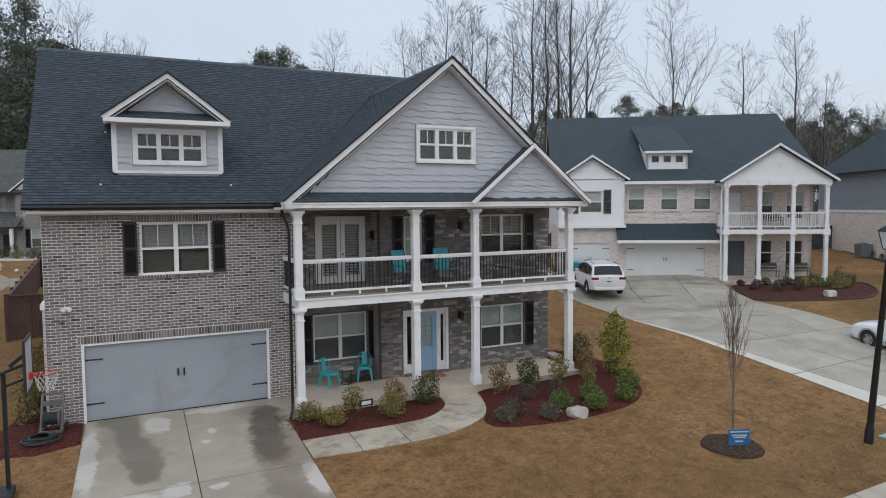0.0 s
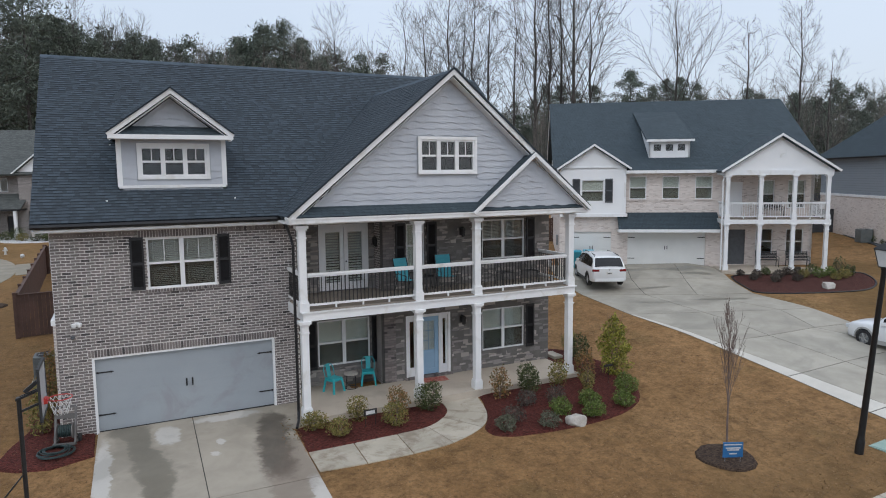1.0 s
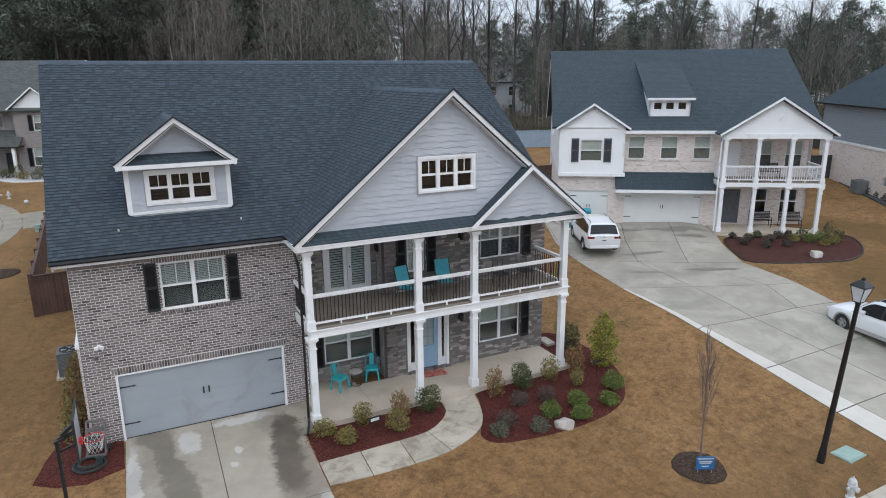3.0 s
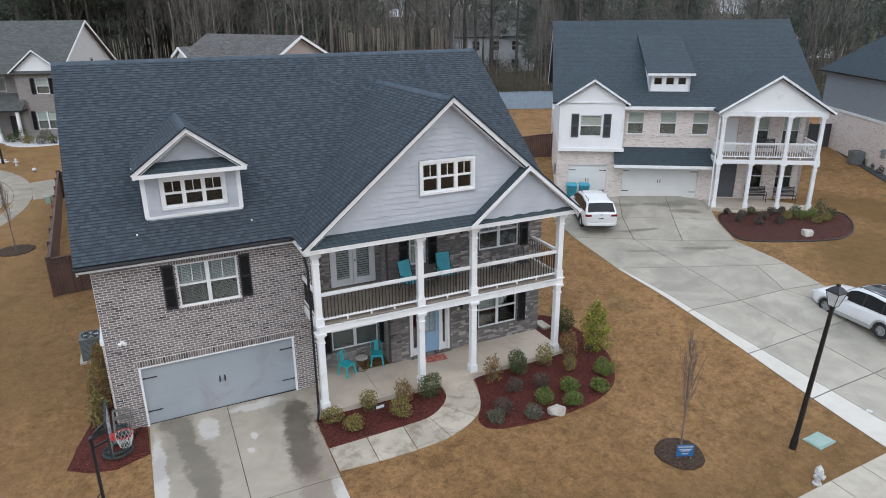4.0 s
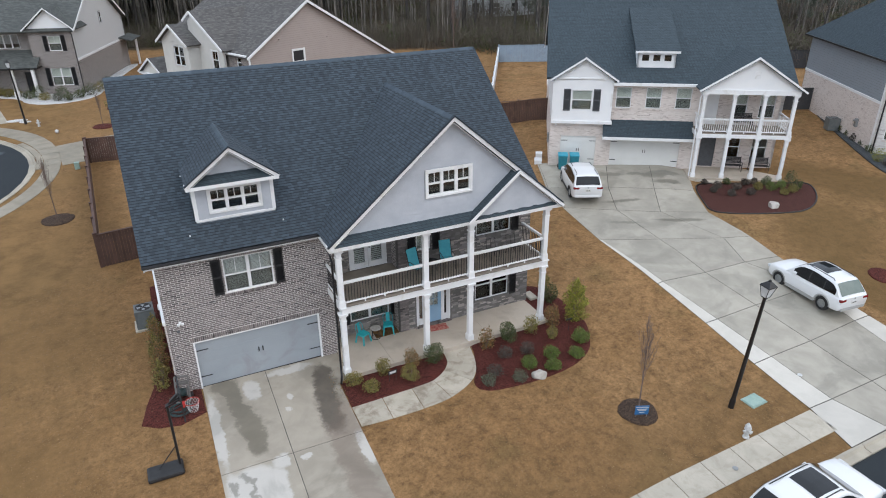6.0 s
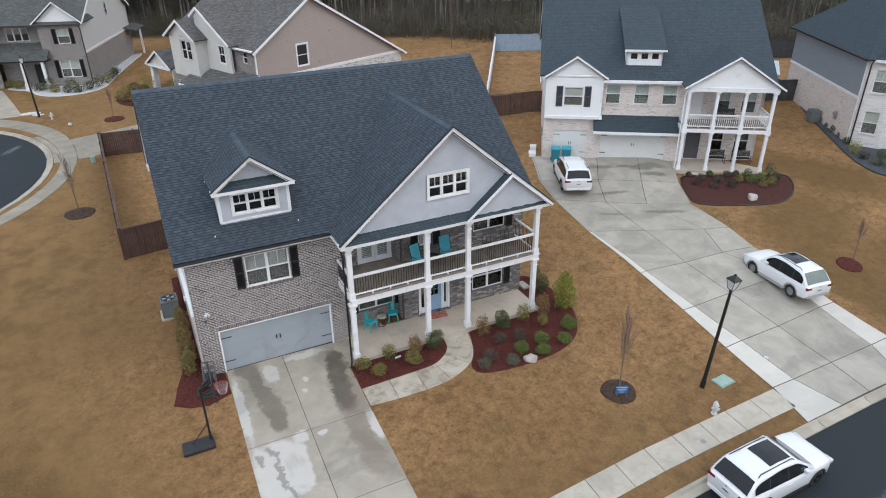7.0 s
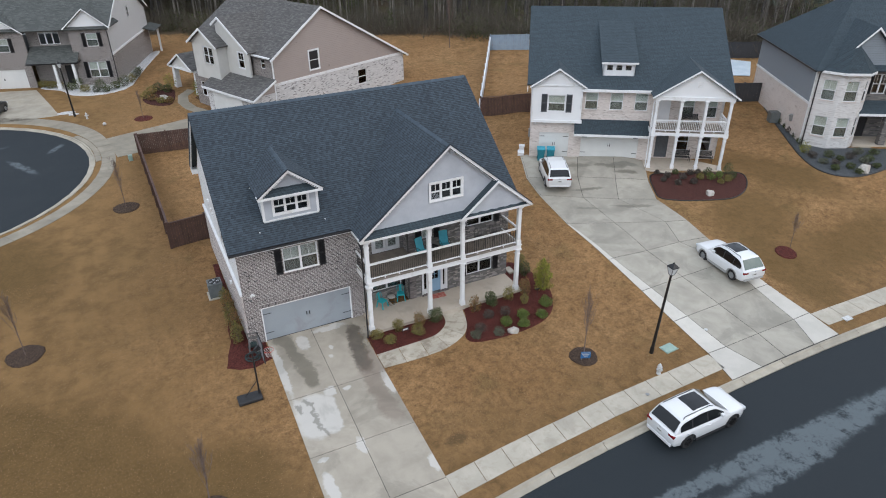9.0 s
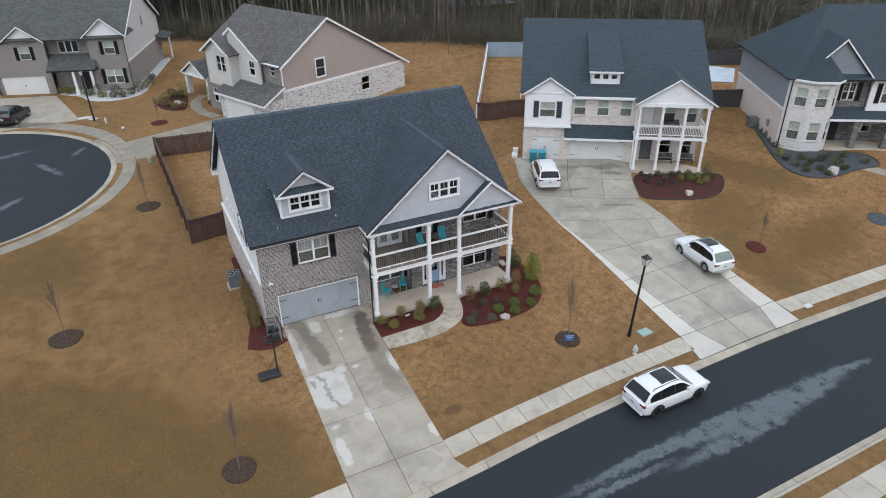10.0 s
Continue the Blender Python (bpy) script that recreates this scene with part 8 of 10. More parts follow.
spots = scatter(70, 8, 60) + [(*p, ground_height(*p)) for p in (place_at(rng.uniform(-16, 9), rng.uniform(124, 150)) for _ in range(60))] + [(*p, ground_height(*p)) for p in (place_at(rng.uniform(-67, -53), rng.uniform(94, 116)) for _ in range(30))] + [(*p, ground_height(*p)) for p in (place_at(rng.choice([rng.uniform(-20, -8), rng.uniform(-3, 7), rng.uniform(-3, 7), rng.uniform(-46, -35)]), rng.uniform(114, 140)) for _ in range(56))]
spots += [(*p, ground_height(*p)) for p in (place_at(rng.choice([rng.uniform(-21, 2), rng.uniform(-60, -24)]), rng.uniform(128, 165)) for _ in range(70))]
tagged(new("woods", quick_mesh("woods", *grown([p[1] for p in pl], spots, 0.55, 1.0, 17), M_PINE)), "dark green pines standing among the bare woods", "woods", kind="stuff")


def thicket(n, r):
    """Leafless brush: many thin shoots that fan out from the ground and fork once."""
    foot = np.stack([r.normal(0, 0.55, n), r.normal(0, 0.55, n), np.zeros(n)], 1)
    tip = foot * r.uniform(1.0, 2.0, (n, 1)) + np.stack([r.normal(0, 0.35, n), r.normal(0, 0.35, n), r.uniform(0.5, 2.1, n)], 1)
    segs = [(a, b, 0.014, 0.005) for a, b in zip(foot, tip)]
    for a, b in zip(foot, tip):
        for _ in range(3):
            q = a + (b - a) * r.uniform(0.35, 0.9)
            segs.append((q, q + np.array([r.normal(0, 0.3), r.normal(0, 0.3), r.uniform(0.1, 0.6)]), 0.009, 0.004))
    return ribbons(segs, r)


brush = [thicket(38, rng) for _ in range(5)]
tagged(new("undergrowth", quick_mesh("undergrowth", *grown(brush, scatter(950, -2.5, 36, 1.9), 0.7, 2.1), M_BRUSH)), "tangled leafless brown brush along the wood's edge", "undergrowth", kind="stuff")
leafy = []
for _ in range(3):
    c = rng.normal(0, 1, (420, 3)) * np.array([0.8, 0.8, 0.6])
    c[:, 2] = np.abs(c[:, 2]) * 1.4
    leafy.append(needles(c, 0.16, rng, 0.3))
tagged(new("undergrowth", quick_mesh("undergrowth", *grown(leafy, scatter(170, -2, 30, 1.6), 0.5, 1.9), M_EVERGREEN)), "olive evergreen bushes scattered along the wood's edge", "undergrowth", kind="stuff")


def bush(name, x, y, w, h, material, label, seed, n=420, size=0.055, stems=9, hollow=0.35, upright=0.0, group="porch bed shrubs", base=0.05):
    """A shrub: stems from the base and a leafy, lumpy crown that reaches the ground."""
    r = np.random.default_rng(seed)
    b = thing(name, label, "shrub", (x, y, land(x, y) + base), 0, group)
    w, h = w * 0.9, h * 0.95
    k, size = int(n * 2.0), size * 0.72
    u = r.normal(0, 1, (k, 3))
    u /= np.linalg.norm(u, axis=1, keepdims=True)
    lumps = r.normal(0, 1, (14, 3))
    lumps /= np.linalg.norm(lumps, axis=1, keepdims=True)
    swell = 0.62 + 0.46 * np.clip((u @ lumps.T).max(axis=1), 0.3, 1.0) ** 3
    rad = (swell * (hollow + (1 - hollow) * r.random(k) ** 0.55))[:, None]
    c = u * rad * np.array([[w * 0.5, w * 0.5, h * 0.52]]) + np.array([[0, 0, h * 0.47]])
    if upright:
        narrow = np.interp(c[:, 2] / h, [0, 0.25, 0.7, 1.0], [1.1, 1.1, 0.8, 0.35]) * (1 + 0.25 * np.sin(c[:, 2] * 9 + np.arctan2(c[:, 1], c[:, 0]) * 2))
        c[:, :2] *= narrow[:, None]
    c[:, 2] = np.maximum(c[:, 2], 0.02 + 0.05 * r.random(k))
    seg = []
    for j in range(stems):
        a, o, t = r.uniform(0, 6.28), r.uniform(0.2, 0.8), r.uniform(0.6, 1.0)
        tip = np.array([math.cos(a) * w * 0.45 * o, math.sin(a) * w * 0.45 * o, h * t])
        mid = tip * np.array([0.5, 0.5, 0.45])
        seg += [((0, 0, -0.02), tuple(mid), 0.012, 0.008), (tuple(mid), tuple(tip), 0.008, 0.003)]
    o = new("stem", quick_mesh("stem", *tubes(seg, 4), M_BARK_SAPLING))
    o.parent = b
    o = new("foliage", quick_mesh("foliage", *leaves(c, size, r), material))
    o.parent = b
    return b


G1, G2, OL, RU, YE, PU, GR = M_LEAF_GREEN, M_LEAF_DARK, M_LEAF_OLIVE, M_LEAF_RUST, M_LEAF_YELLOW, M_LEAF_PURPLE, M_LEAF_GREY
for k, (x, y, w, h, mt, lab, n, sz) in enumerate([
    (5.45, -2.35, 0.85, 0.62, OL, "olive-green dwarf shrub in red mulch", 420, 0.05), (5.95, -3.0, 0.8, 0.62, OL, "olive-green dwarf shrub in red mulch", 420, 0.05), (6.75, -2.2, 0.75, 0.85, OL, "olive upright shrub in red mulch", 420, 0.05),
    (8.0, -2.25, 0.85, 0.95, RU, "rust-tipped olive shrub in red mulch", 500, 0.05), (7.6, -3.0, 0.95, 0.8, OL, "olive spreading shrub in red mulch", 500, 0.05), (8.95, -2.35, 1.0, 1.05, G2, "dense dark green shrub beside the path", 800, 0.05),
    (11.4, -2.45, 0.8, 1.2, RU, "thin reddish-leaved shrub by the porch", 330, 0.06), (12.5, -2.4, 0.95, 1.1, G2, "dense dark green rounded shrub by the porch", 900, 0.05), (13.75, -2.3, 0.85, 1.0, OL, "sparse yellow-green shrub by the porch", 330, 0.06),
    (14.9, -2.25, 0.85, 1.25, RU, "rusty orange-leaved shrub by the porch corner", 520, 0.055), (14.35, -3.05, 0.6, 0.8, OL, "small olive shrub in red mulch", 300, 0.05), (16.1, -2.3, 1.35, 2.35, YE, "tall yellow-green shrub at the bed's edge", 1500, 0.07),
    (15.35, -3.75, 0.95, 0.7, G1, "bright green rounded shrub in red mulch", 700, 0.05), (14.6, -4.55, 0.8, 0.55, G1, "low bright green shrub in red mulch", 560, 0.05), (13.6, -4.15, 0.85, 0.62, G1, "bright green rounded shrub in red mulch", 650, 0.05),
    (13.2, -4.85, 0.8, 0.55, G1, "low bright green shrub beside the boulder", 560, 0.05), (12.4, -4.3, 0.8, 0.6, G1, "bright green rounded shrub beside the boulder", 560, 0.05), (12.8, -3.45, 0.8, 0.6, PU, "dormant grey-purple twiggy shrub", 330, 0.045),
    (11.85, -3.3, 0.8, 0.55, PU, "dormant grey-purple twiggy shrub", 330, 0.045), (10.85, -4.15, 0.85, 0.55, PU, "dormant grey-purple twiggy shrub", 330, 0.045), (10.35, -4.55, 0.8, 0.5, GR, "grey-green low shrub by the path", 420, 0.045),
    (11.6, -4.85, 0.8, 0.5, GR, "grey-green low shrub in red mulch", 420, 0.045), (15.9, -0.6, 0.95, 1.1, G2, "dark green shrub behind the porch column", 600, 0.055), (16.3, 0.5, 0.8, 0.9, OL, "olive shrub at the house corner", 400, 0.055)]):
    bush("shrub", x, y, w, h, mt, lab, 100 + k, n, sz, upright=0.12 if h > 1.5 else 0.0, stems=16 if h > 1.5 else 10)
for k, (x, y, w, h) in enumerate([(-1.35, 0.6, 0.8, 1.5), (-1.3, 1.4, 0.9, 1.9), (-1.35, 2.3, 0.9, 1.7), (-1.3, 3.2, 0.9, 1.9), (-1.3, 4.1, 0.8, 1.6)]):
    bush("shrub", x, y, w, h, RU if k % 2 else OL, "loose olive and rust hedge shrub along the garage wall", 200 + k, 520, 0.06, 12, upright=0.14, group="side hedge")
nb = Matrix.Translation((32.6, 7.41, 0)) @ pose(0, 0, 0, 0, 0, -33.2)
for k, (u, v, w, h, mt) in enumerate([(0.6, -0.9, 0.5, 0.4, PU), (1.3, -1.5, 0.7, 0.5, PU), (0.9, -2.2, 0.6, 0.45, PU), (2.0, -0.9, 0.6, 0.5, G2), (2.4, -1.8, 0.8, 0.55, PU), (1.9, -2.7, 0.7, 0.5, PU), (3.1, -1.0, 0.7, 0.5, PU), (3.1, -2.5, 0.7, 0.5, PU),
                                      (3.7, -1.7, 0.7, 0.55, OL), (4.4, -1.0, 0.8, 0.7, G2), (4.5, -1.8, 0.8, 0.7, G1), (5.1, -2.4, 0.7, 0.5, OL), (5.2, -1.4, 0.8, 0.6, G1), (5.7, -2.0, 0.8, 0.6, OL), (5.9, -0.7, 1.0, 1.0, G2), (6.2, -1.5, 0.8, 0.7, G2), (3.7, -0.8, 0.6, 0.5, PU)]):
    p = nb @ Vector((u, v, 0))
    bush("shrub", p.x, p.y, w, h, mt, {PU: "dormant purple-grey shrub below the white porch", G1: "bright green shrub in the bed below the white porch", G2: "dark green shrub in the bed below the white porch", OL: "olive shrub in the bed below the white porch"}[mt], 300 + k, 220, 0.065, 7, group="neighbour's bed shrubs")
for k, (x, y, w, h) in enumerate([(45.6, 3.4, 1.2, 1.1), (46.5, 1.8, 1.0, 0.7), (47.6, 0.7, 1.0, 0.7), (48.6, -0.2, 1.0, 0.6), (45.1, 1.2, 0.9, 0.5), (46.2, -0.4, 1.0, 0.5), (47.4, -0.9, 0.9, 0.5), (44.9, 0.0, 0.8, 0.5), (48.9, 1.0, 1.0, 0.7), (47.0, 4.9, 0.9, 0.6), (48.3, 7.0, 0.9, 0.6), (49.6, 9.0, 0.9, 0.6), (50.8, -1.2, 0.9, 0.6), (49.9, 0.3, 0.9, 0.6), (45.6, 0.5, 0.9, 0.6), (46.7, 0.9, 0.8, 0.5), (47.9, -0.3, 0.9, 0.6), (48.2, -1.2, 0.8, 0.5), (45.3, 2.4, 0.9, 0.6), (46.1, -1.2, 0.8, 0.5), (47.8, 6.0, 0.8, 0.5), (49.0, 8.0, 0.8, 0.5)]):
    bush("shrub", x, y, w, h, (GR, G2, PU, G2)[k % 4] if k else YE, "low shrub in slate chips below the bay", 340 + k, 240, 0.07, 7, group="slate bed shrubs")
for k, (x, y, w, h) in enumerate([(-9.0, 55.2, 1.3, 0.8), (-7.6, 54.0, 1.1, 0.7), (-6.4, 53.2, 1.0, 0.8), (-5.4, 52.9, 1.0, 0.7), (-4.4, 53.6, 1.1, 0.8), (-3.5, 54.4, 1.3, 1.1), (-2.6, 55.6, 1.1, 1.0), (-2.0, 57.2, 1.0, 0.9), (-1.6, 59.0, 1.0, 0.8), (-8.2, 55.6, 1.2, 1.2), (-6.0, 54.4, 1.2, 1.1),
                                     (-1.7, 48.3, 1.1, 0.8), (-1.0, 49.6, 1.2, 0.9), (-0.2, 50.6, 1.2, 1.0), (-1.2, 47.2, 1.1, 0.7), (-0.4, 46.0, 1.0, 0.6), (0.6, 49.6, 1.1, 0.9), (0.4, 45.6, 0.9, 0.6), (1.1, 50.6, 1.3, 1.7), (3.6, 46.8, 1.1, 1.7), (3.7, 44.6, 0.9, 0.8), (4.5, 44.9, 1.1, 1.2), (4.7, 43.2, 1.0, 0.9), (5.5, 42.4, 1.1, 1.4), (-11.8, 57.8, 1.1, 0.8), (-11.0, 57.2, 1.1, 0.8), (-10.2, 56.7, 1.0, 0.8)]):
    bush("shrub", x, y, w * 1.25, h * 1.2, (G2, OL, GR, G2, G2)[k % 5] if k < 11 else (OL, OL, G2, RU, OL, G2, RU, YE, YE, OL, G2, RU, YE, OL, OL, OL)[k - 11], "clipped shrub in a front bed by the turning circle", 380 + k, 300, 0.085, 7, group="turning circle shrubs")
for k, (x, y) in enumerate([(20.2, 36.2)]):
    bush("shrub", x, y, 1.2, 1.0, OL, "olive shrub behind the tan house", 420 + k, 240, 0.09, 7)


def young_tree(x, y, h, seed, label):
    r = np.random.default_rng(seed)
    t = thing("young_tree", label, "tree", (x, y, land(x, y) + 0.02), 0, "young street trees")
    seg = limbs(h, r, 0.30, 0.33, 20, 5, 3, (64, 82), 0.0075, 0.0036, 0.075)
    for nm, rows in (("trunk", seg[:8]), ("crown", seg[8:])):
        o = new(nm, quick_mesh(nm, *tubes(rows, 5), M_BARK_SAPLING))
        o.parent = t
    return t


young_tree(14.75, -8.3, 3.6, 1, "slender leafless young tree in a mulch ring on the front lawn")
young_tree(-11.55, 4.4, 3.4, 2, "leafless young tree in a mulch ring on the side lawn")
young_tree(-4.49, -9.58, 3.6, 3, "leafless young tree in a dark mulch ring by the street")
young_tree(-5.6, 20.7, 3.6, 4, "leafless young tree beside the turning circle")
young_tree(-2.6, 41.5, 2.6, 5, "small leafless tree in a red mulch ring")
young_tree(33.5, -5.6, 2.2, 6, "small leafless tree in a lawn")
young_tree(36.5, 50.5, 7.0, 8, "leafless tree on the lawn before the woods")


# ---- tufts of dead grass on the lawns nearest to the house ----
gr = np.random.default_rng(11)
n = 120000
gx, gy = gr.uniform(-15, 24, n), gr.uniform(-13.1, 12, n)
ok = ~(((gx > -0.15) & (gx < 5.7) & (gy < 0.3)) | ((gx > -1.0) & (gx < 15.3) & (gy > -0.1)) | ((gx > 4.7) & (gx < 11.1) & (gy > -4.8)) | ((gx > 9.5) & (gx < 17) & (gy > -5.3)) | ((gy < -11.05) & (gy > -12.7)) | ((gx > 20.2) & (gy < 9)) | ((gx > -2.1) & (gx < 0) & (gy > -1.9))
       | (np.hypot(gx - 14.75, gy + 8.3) < 0.95) | (np.hypot(gx + 4.49, gy + 9.58) < 0.9) | (np.hypot(gx + 11.58, gy - 4.39) < 1.05))
gx, gy = gx[ok], gy[ok]
gz = np.array([ground_height(x, y) for x, y in zip(gx.tolist(), gy.tolist())])
base = np.stack([gx, gy, gz], 1)
lean = gr.normal(0, 0.024, (len(gx), 3)) * np.array([1, 1, 0.3]) + np.array([0, 0, 0.014])
side = np.stack([gr.normal(0, 1, len(gx)), gr.normal(0, 1, len(gx)), np.zeros(len(gx))], 1)
side *= (0.022 * gr.uniform(0.5, 1.2, len(gx)) / np.linalg.norm(side, axis=1))[:, None]
v = np.stack([base - side, base + side, base + side * 0.4 + lean, base - side * 0.4 + lean * 0.8], 1).reshape(-1, 3)
M_GRASS = leaf_mat("dead_grass_blades", [(0, (0.11, 0.064, 0.026)), (0.35, (0.19, 0.110, 0.047)), (0.8, (0.255, 0.150, 0.066)), (1, (0.31, 0.195, 0.092))])
tagged(new("grass", quick_mesh("grass", v, np.arange(len(v)).reshape(-1, 4), M_GRASS)), "short dead golden grass blades on the lawn", "grass", kind="stuff")


# ---- vehicles ----
def paint(name, c, metal=0.0):
    m, t, b, geo = start_mat(name, 0.28, metal)
    b.inputs["Base Color"].default_value = rgba(c)
    b.inputs["Coat Weight"].default_value, b.inputs["Coat Roughness"].default_value = 0.8, 0.05
    n = noise_tex(t, geo.outputs["Position"], 3.0, 5)
    t.links.new(mix(t, math_node(t, "MULTIPLY", n, 0.12), c, (c[0] * 0.72, c[1] * 0.71, c[2] * 0.68)), b.inputs["Base Color"])
    return m


M_CAR_WHITE = paint("white_car_paint", (0.74, 0.75, 0.76))
M_CAR_BLACK = paint("black_car_paint", (0.012, 0.012, 0.014))
M_CLAD = surface("black_plastic_cladding", (0.018, 0.018, 0.019), (0.028, 0.028, 0.03), 4.0, 0.6, relief=0.1)
M_CLAD_GREY = surface("silver_grey_cladding", (0.33, 0.33, 0.32), (0.37, 0.37, 0.36), 4.0, 0.4, relief=0.02)
M_TYRE = surface("tyre_rubber", (0.014, 0.014, 0.015), (0.024, 0.024, 0.025), 6.0, 0.85, relief=0.2)
M_RIM_SILVER = surface("silver_alloy", (0.45, 0.46, 0.47), (0.52, 0.53, 0.54), 3.0, 0.3, 0.8, relief=0.0)
M_RIM_BLACK = surface("black_alloy", (0.012, 0.012, 0.013), (0.02, 0.02, 0.021), 3.0, 0.35, relief=0.0)
M_TAIL = surface("red_tail_lamp", (0.16, 0.008, 0.012), (0.22, 0.012, 0.016), 6.0, 0.15, relief=0.0)
M_LAMP = surface("clear_head_lamp", (0.55, 0.57, 0.6), (0.62, 0.64, 0.66), 8.0, 0.12, relief=0.0)
M_GLASS_GREEN = surface("green_tinted_car_glass", (0.10, 0.14, 0.13), (0.13, 0.17, 0.155), 2.0, 0.06, relief=0.0)
M_PLATE = surface("number_plate", (0.6, 0.6, 0.58), (0.66, 0.66, 0.64), 6.0, 0.4, relief=0.0)


def car(label, at, turn, size, lines, cabin, body_mat, clad, rim_mat, glass=None, rear_glass=None, rails=True, sunroof=False, category="car", spokes=5, wheel_r=0.35, track=None):
    """x points forward. lines: rows (x, half width share, low z, shoulder z); cabin: (tail x, tail z, roof rear x, z, roof mid x, z, roof front x, z, screen base x, z)."""
    L, W, H = size
    glass, rear_glass = glass or M_GLASS_DARK, rear_glass or glass or M_GLASS_DARK
    c = thing("car", label, category, at, turn)
    hw, R = W / 2, wheel_r
    base = (track or 0.6 * L) / 2
    wheels = (base, -base)
    lx = [r[0] for r in lines]

    def at_x(x, k):
        return float(np.interp(x, lx, [r[k] for r in lines]))

    xs = sorted({*np.linspace(-L / 2, L / 2, 41).tolist(), *[w + d for w in wheels for d in np.linspace(-R - 0.07, R + 0.07, 15).tolist()]})
    s = Shape()
    for x in xs:
        w, lo, sh = hw * at_x(x, 1), at_x(x, 2), at_x(x, 3)
        arch = max([math.sqrt(max(0.0, (R + 0.06) ** 2 - (x - wx) ** 2)) + R if abs(x - wx) < R + 0.06 else 0 for wx in wheels])
        a = max(lo, min(arch, sh - 0.16))
        crown = 0.055 * min(1.0, (L / 2 - abs(x)) / 0.35 + 0.25)
        half = [(0.0, lo), (w * 0.72, lo), (w * 0.95, max(lo + 0.03, a)), (w * 0.992, max(lo + 0.12, a + 0.005)), (w * 1.0, max(lo + (sh - lo) * 0.5, a + 0.02)), (w * 0.992, max(sh - 0.16, a + 0.03)), (w * 0.968, sh - 0.07), (w * 0.92, sh - 0.015), (w * 0.82, sh + 0.01), (w * 0.45, sh + crown * 0.8), (0.0, sh + crown)]
        if arch > lo:
            half[0], half[1] = (0.0, min(arch, sh - 0.18)), (w * 0.72, min(arch, sh - 0.18))
        pts = half + [(-y, z) for y, z in half[-2:0:-1]]
        s.v += [(x, y, z) for y, z in pts]
    m = len(pts)
    for i in range(len(xs) - 1):
        s.f += [(i * m + j, i * m + (j + 1) % m, (i + 1) * m + (j + 1) % m, (i + 1) * m + j) for j in range(m)]
    s.f += [tuple(range(m)), tuple((len(xs) - 1) * m + j for j in range(m))]
    part("body", s, body_mat, c, smooth=50)
    tx, tz, rx, rz, mx_, mz_, fx, fz, sx, sz = cabin
    cx, cz = [tx, rx, mx_, fx, sx], [tz, rz, mz_, fz, sz]

    def roof_z(x):
        return sum(float(np.interp(min(max(x + k, tx), sx), cx, cz)) for k in (-0.16, -0.08, 0.0, 0.08, 0.16)) / 5 if tx + 0.1 < x < sx - 0.1 else float(np.interp(x, cx, cz))

    zb = min(tz, sz)
    top = max(cz)

    def side_y(z, x=0.0):
        return hw * at_x(x, 1) * (0.935 - 0.20 * ((z - zb) / (top - zb)) ** 1.3 if z > zb else 0.935)

    s = Shape()
    st = sorted({*np.linspace(tx, sx, 44).tolist(), rx, fx})
    m = 9
    for x in st:
        z = roof_z(x)
        zl = min(z, at_x(x, 3)) - 0.03
        ye, yb = side_y(z, x), side_y(zl, x)
        right = [(x, yb, zl), (x, ye + 0.01, z - 0.055), (x, ye - 0.035, z - 0.012), (x, ye - 0.13, z + 0.01)]
        s.v += right + [(x, 0, z + 0.035)] + [(x, -q[1], q[2]) for q in right[::-1]]
    for i in range(len(st) - 1):
        s.f += [(i * m + j, i * m + j + 1, (i + 1) * m + j + 1, (i + 1) * m + j) for j in range(m - 1)]
    s.f += [tuple(range(m)), tuple((len(st) - 1) * m + j for j in range(m))]
    part("cabin", s, body_mat, c, smooth=45)
    # glass
    for (xa, za, xb, zb2, nm) in ((fx - 0.02, fz, sx, sz, "windscreen"), (rx + 0.02, rz, tx, tz, "rear_window")):
        g = Shape()
        n_ = Vector((zb2 - za, 0, xa - xb)).normalized()
        n_ = n_ if n_.z > 0 else -n_
        for t in (0.08, 0.24, 0.4, 0.56, 0.72, 0.94):
            x = xa + (xb - xa) * t
            z = roof_z(x)
            for f in (-0.92, -0.5, 0, 0.5, 0.92):
                y = (side_y(z, x) - 0.03) * f
                g.v.append((x + n_.x * 0.012, y, z + 0.038 * (1 - f * f * 0.75) + n_.z * 0.014))
        g.f = [(r * 5 + k, r * 5 + k + 1, (r + 1) * 5 + k + 1, (r + 1) * 5 + k) for r in range(5) for k in range(4)]
        part(nm, g, glass if nm == "windscreen" else rear_glass, c, smooth=40)
    span = (tx + 0.28, sx - 0.42)
    cuts = [span[0], span[0] + (span[1] - span[0]) * 0.27, span[0] + (span[1] - span[0]) * 0.62, span[1]]
    for sgn in (1, -1):
        for a, b in zip(cuts, cuts[1:]):
            xsamp = np.linspace(b - 0.01, a + 0.01, 7).tolist()
            zlow = max(at_x((a + b) / 2, 3), zb) + 0.035
            up = [(x, max(zlow + 0.02, roof_z(x) - 0.085)) for x in xsamp]
            pts = [(a + 0.01, zlow), (b - 0.01, zlow)] + up
            g = Shape().add([(x, sgn * (side_y(z, x) + 0.012), z) for x, z in pts], [tuple(range(len(pts)))])
            part("side_window", g, glass, c)
            if b < span[1] - 0.01:
                zl2 = at_x(b, 3) + 0.03
                part("door_pillar", Shape().add([(x, sgn * (side_y(z, x) + 0.014), z) for x, z in ((b - 0.03, zl2), (b + 0.03, zl2), (b + 0.03, roof_z(b) - 0.09), (b - 0.03, roof_z(b) - 0.09))], [(0, 1, 2, 3)]), M_CLAD, c)
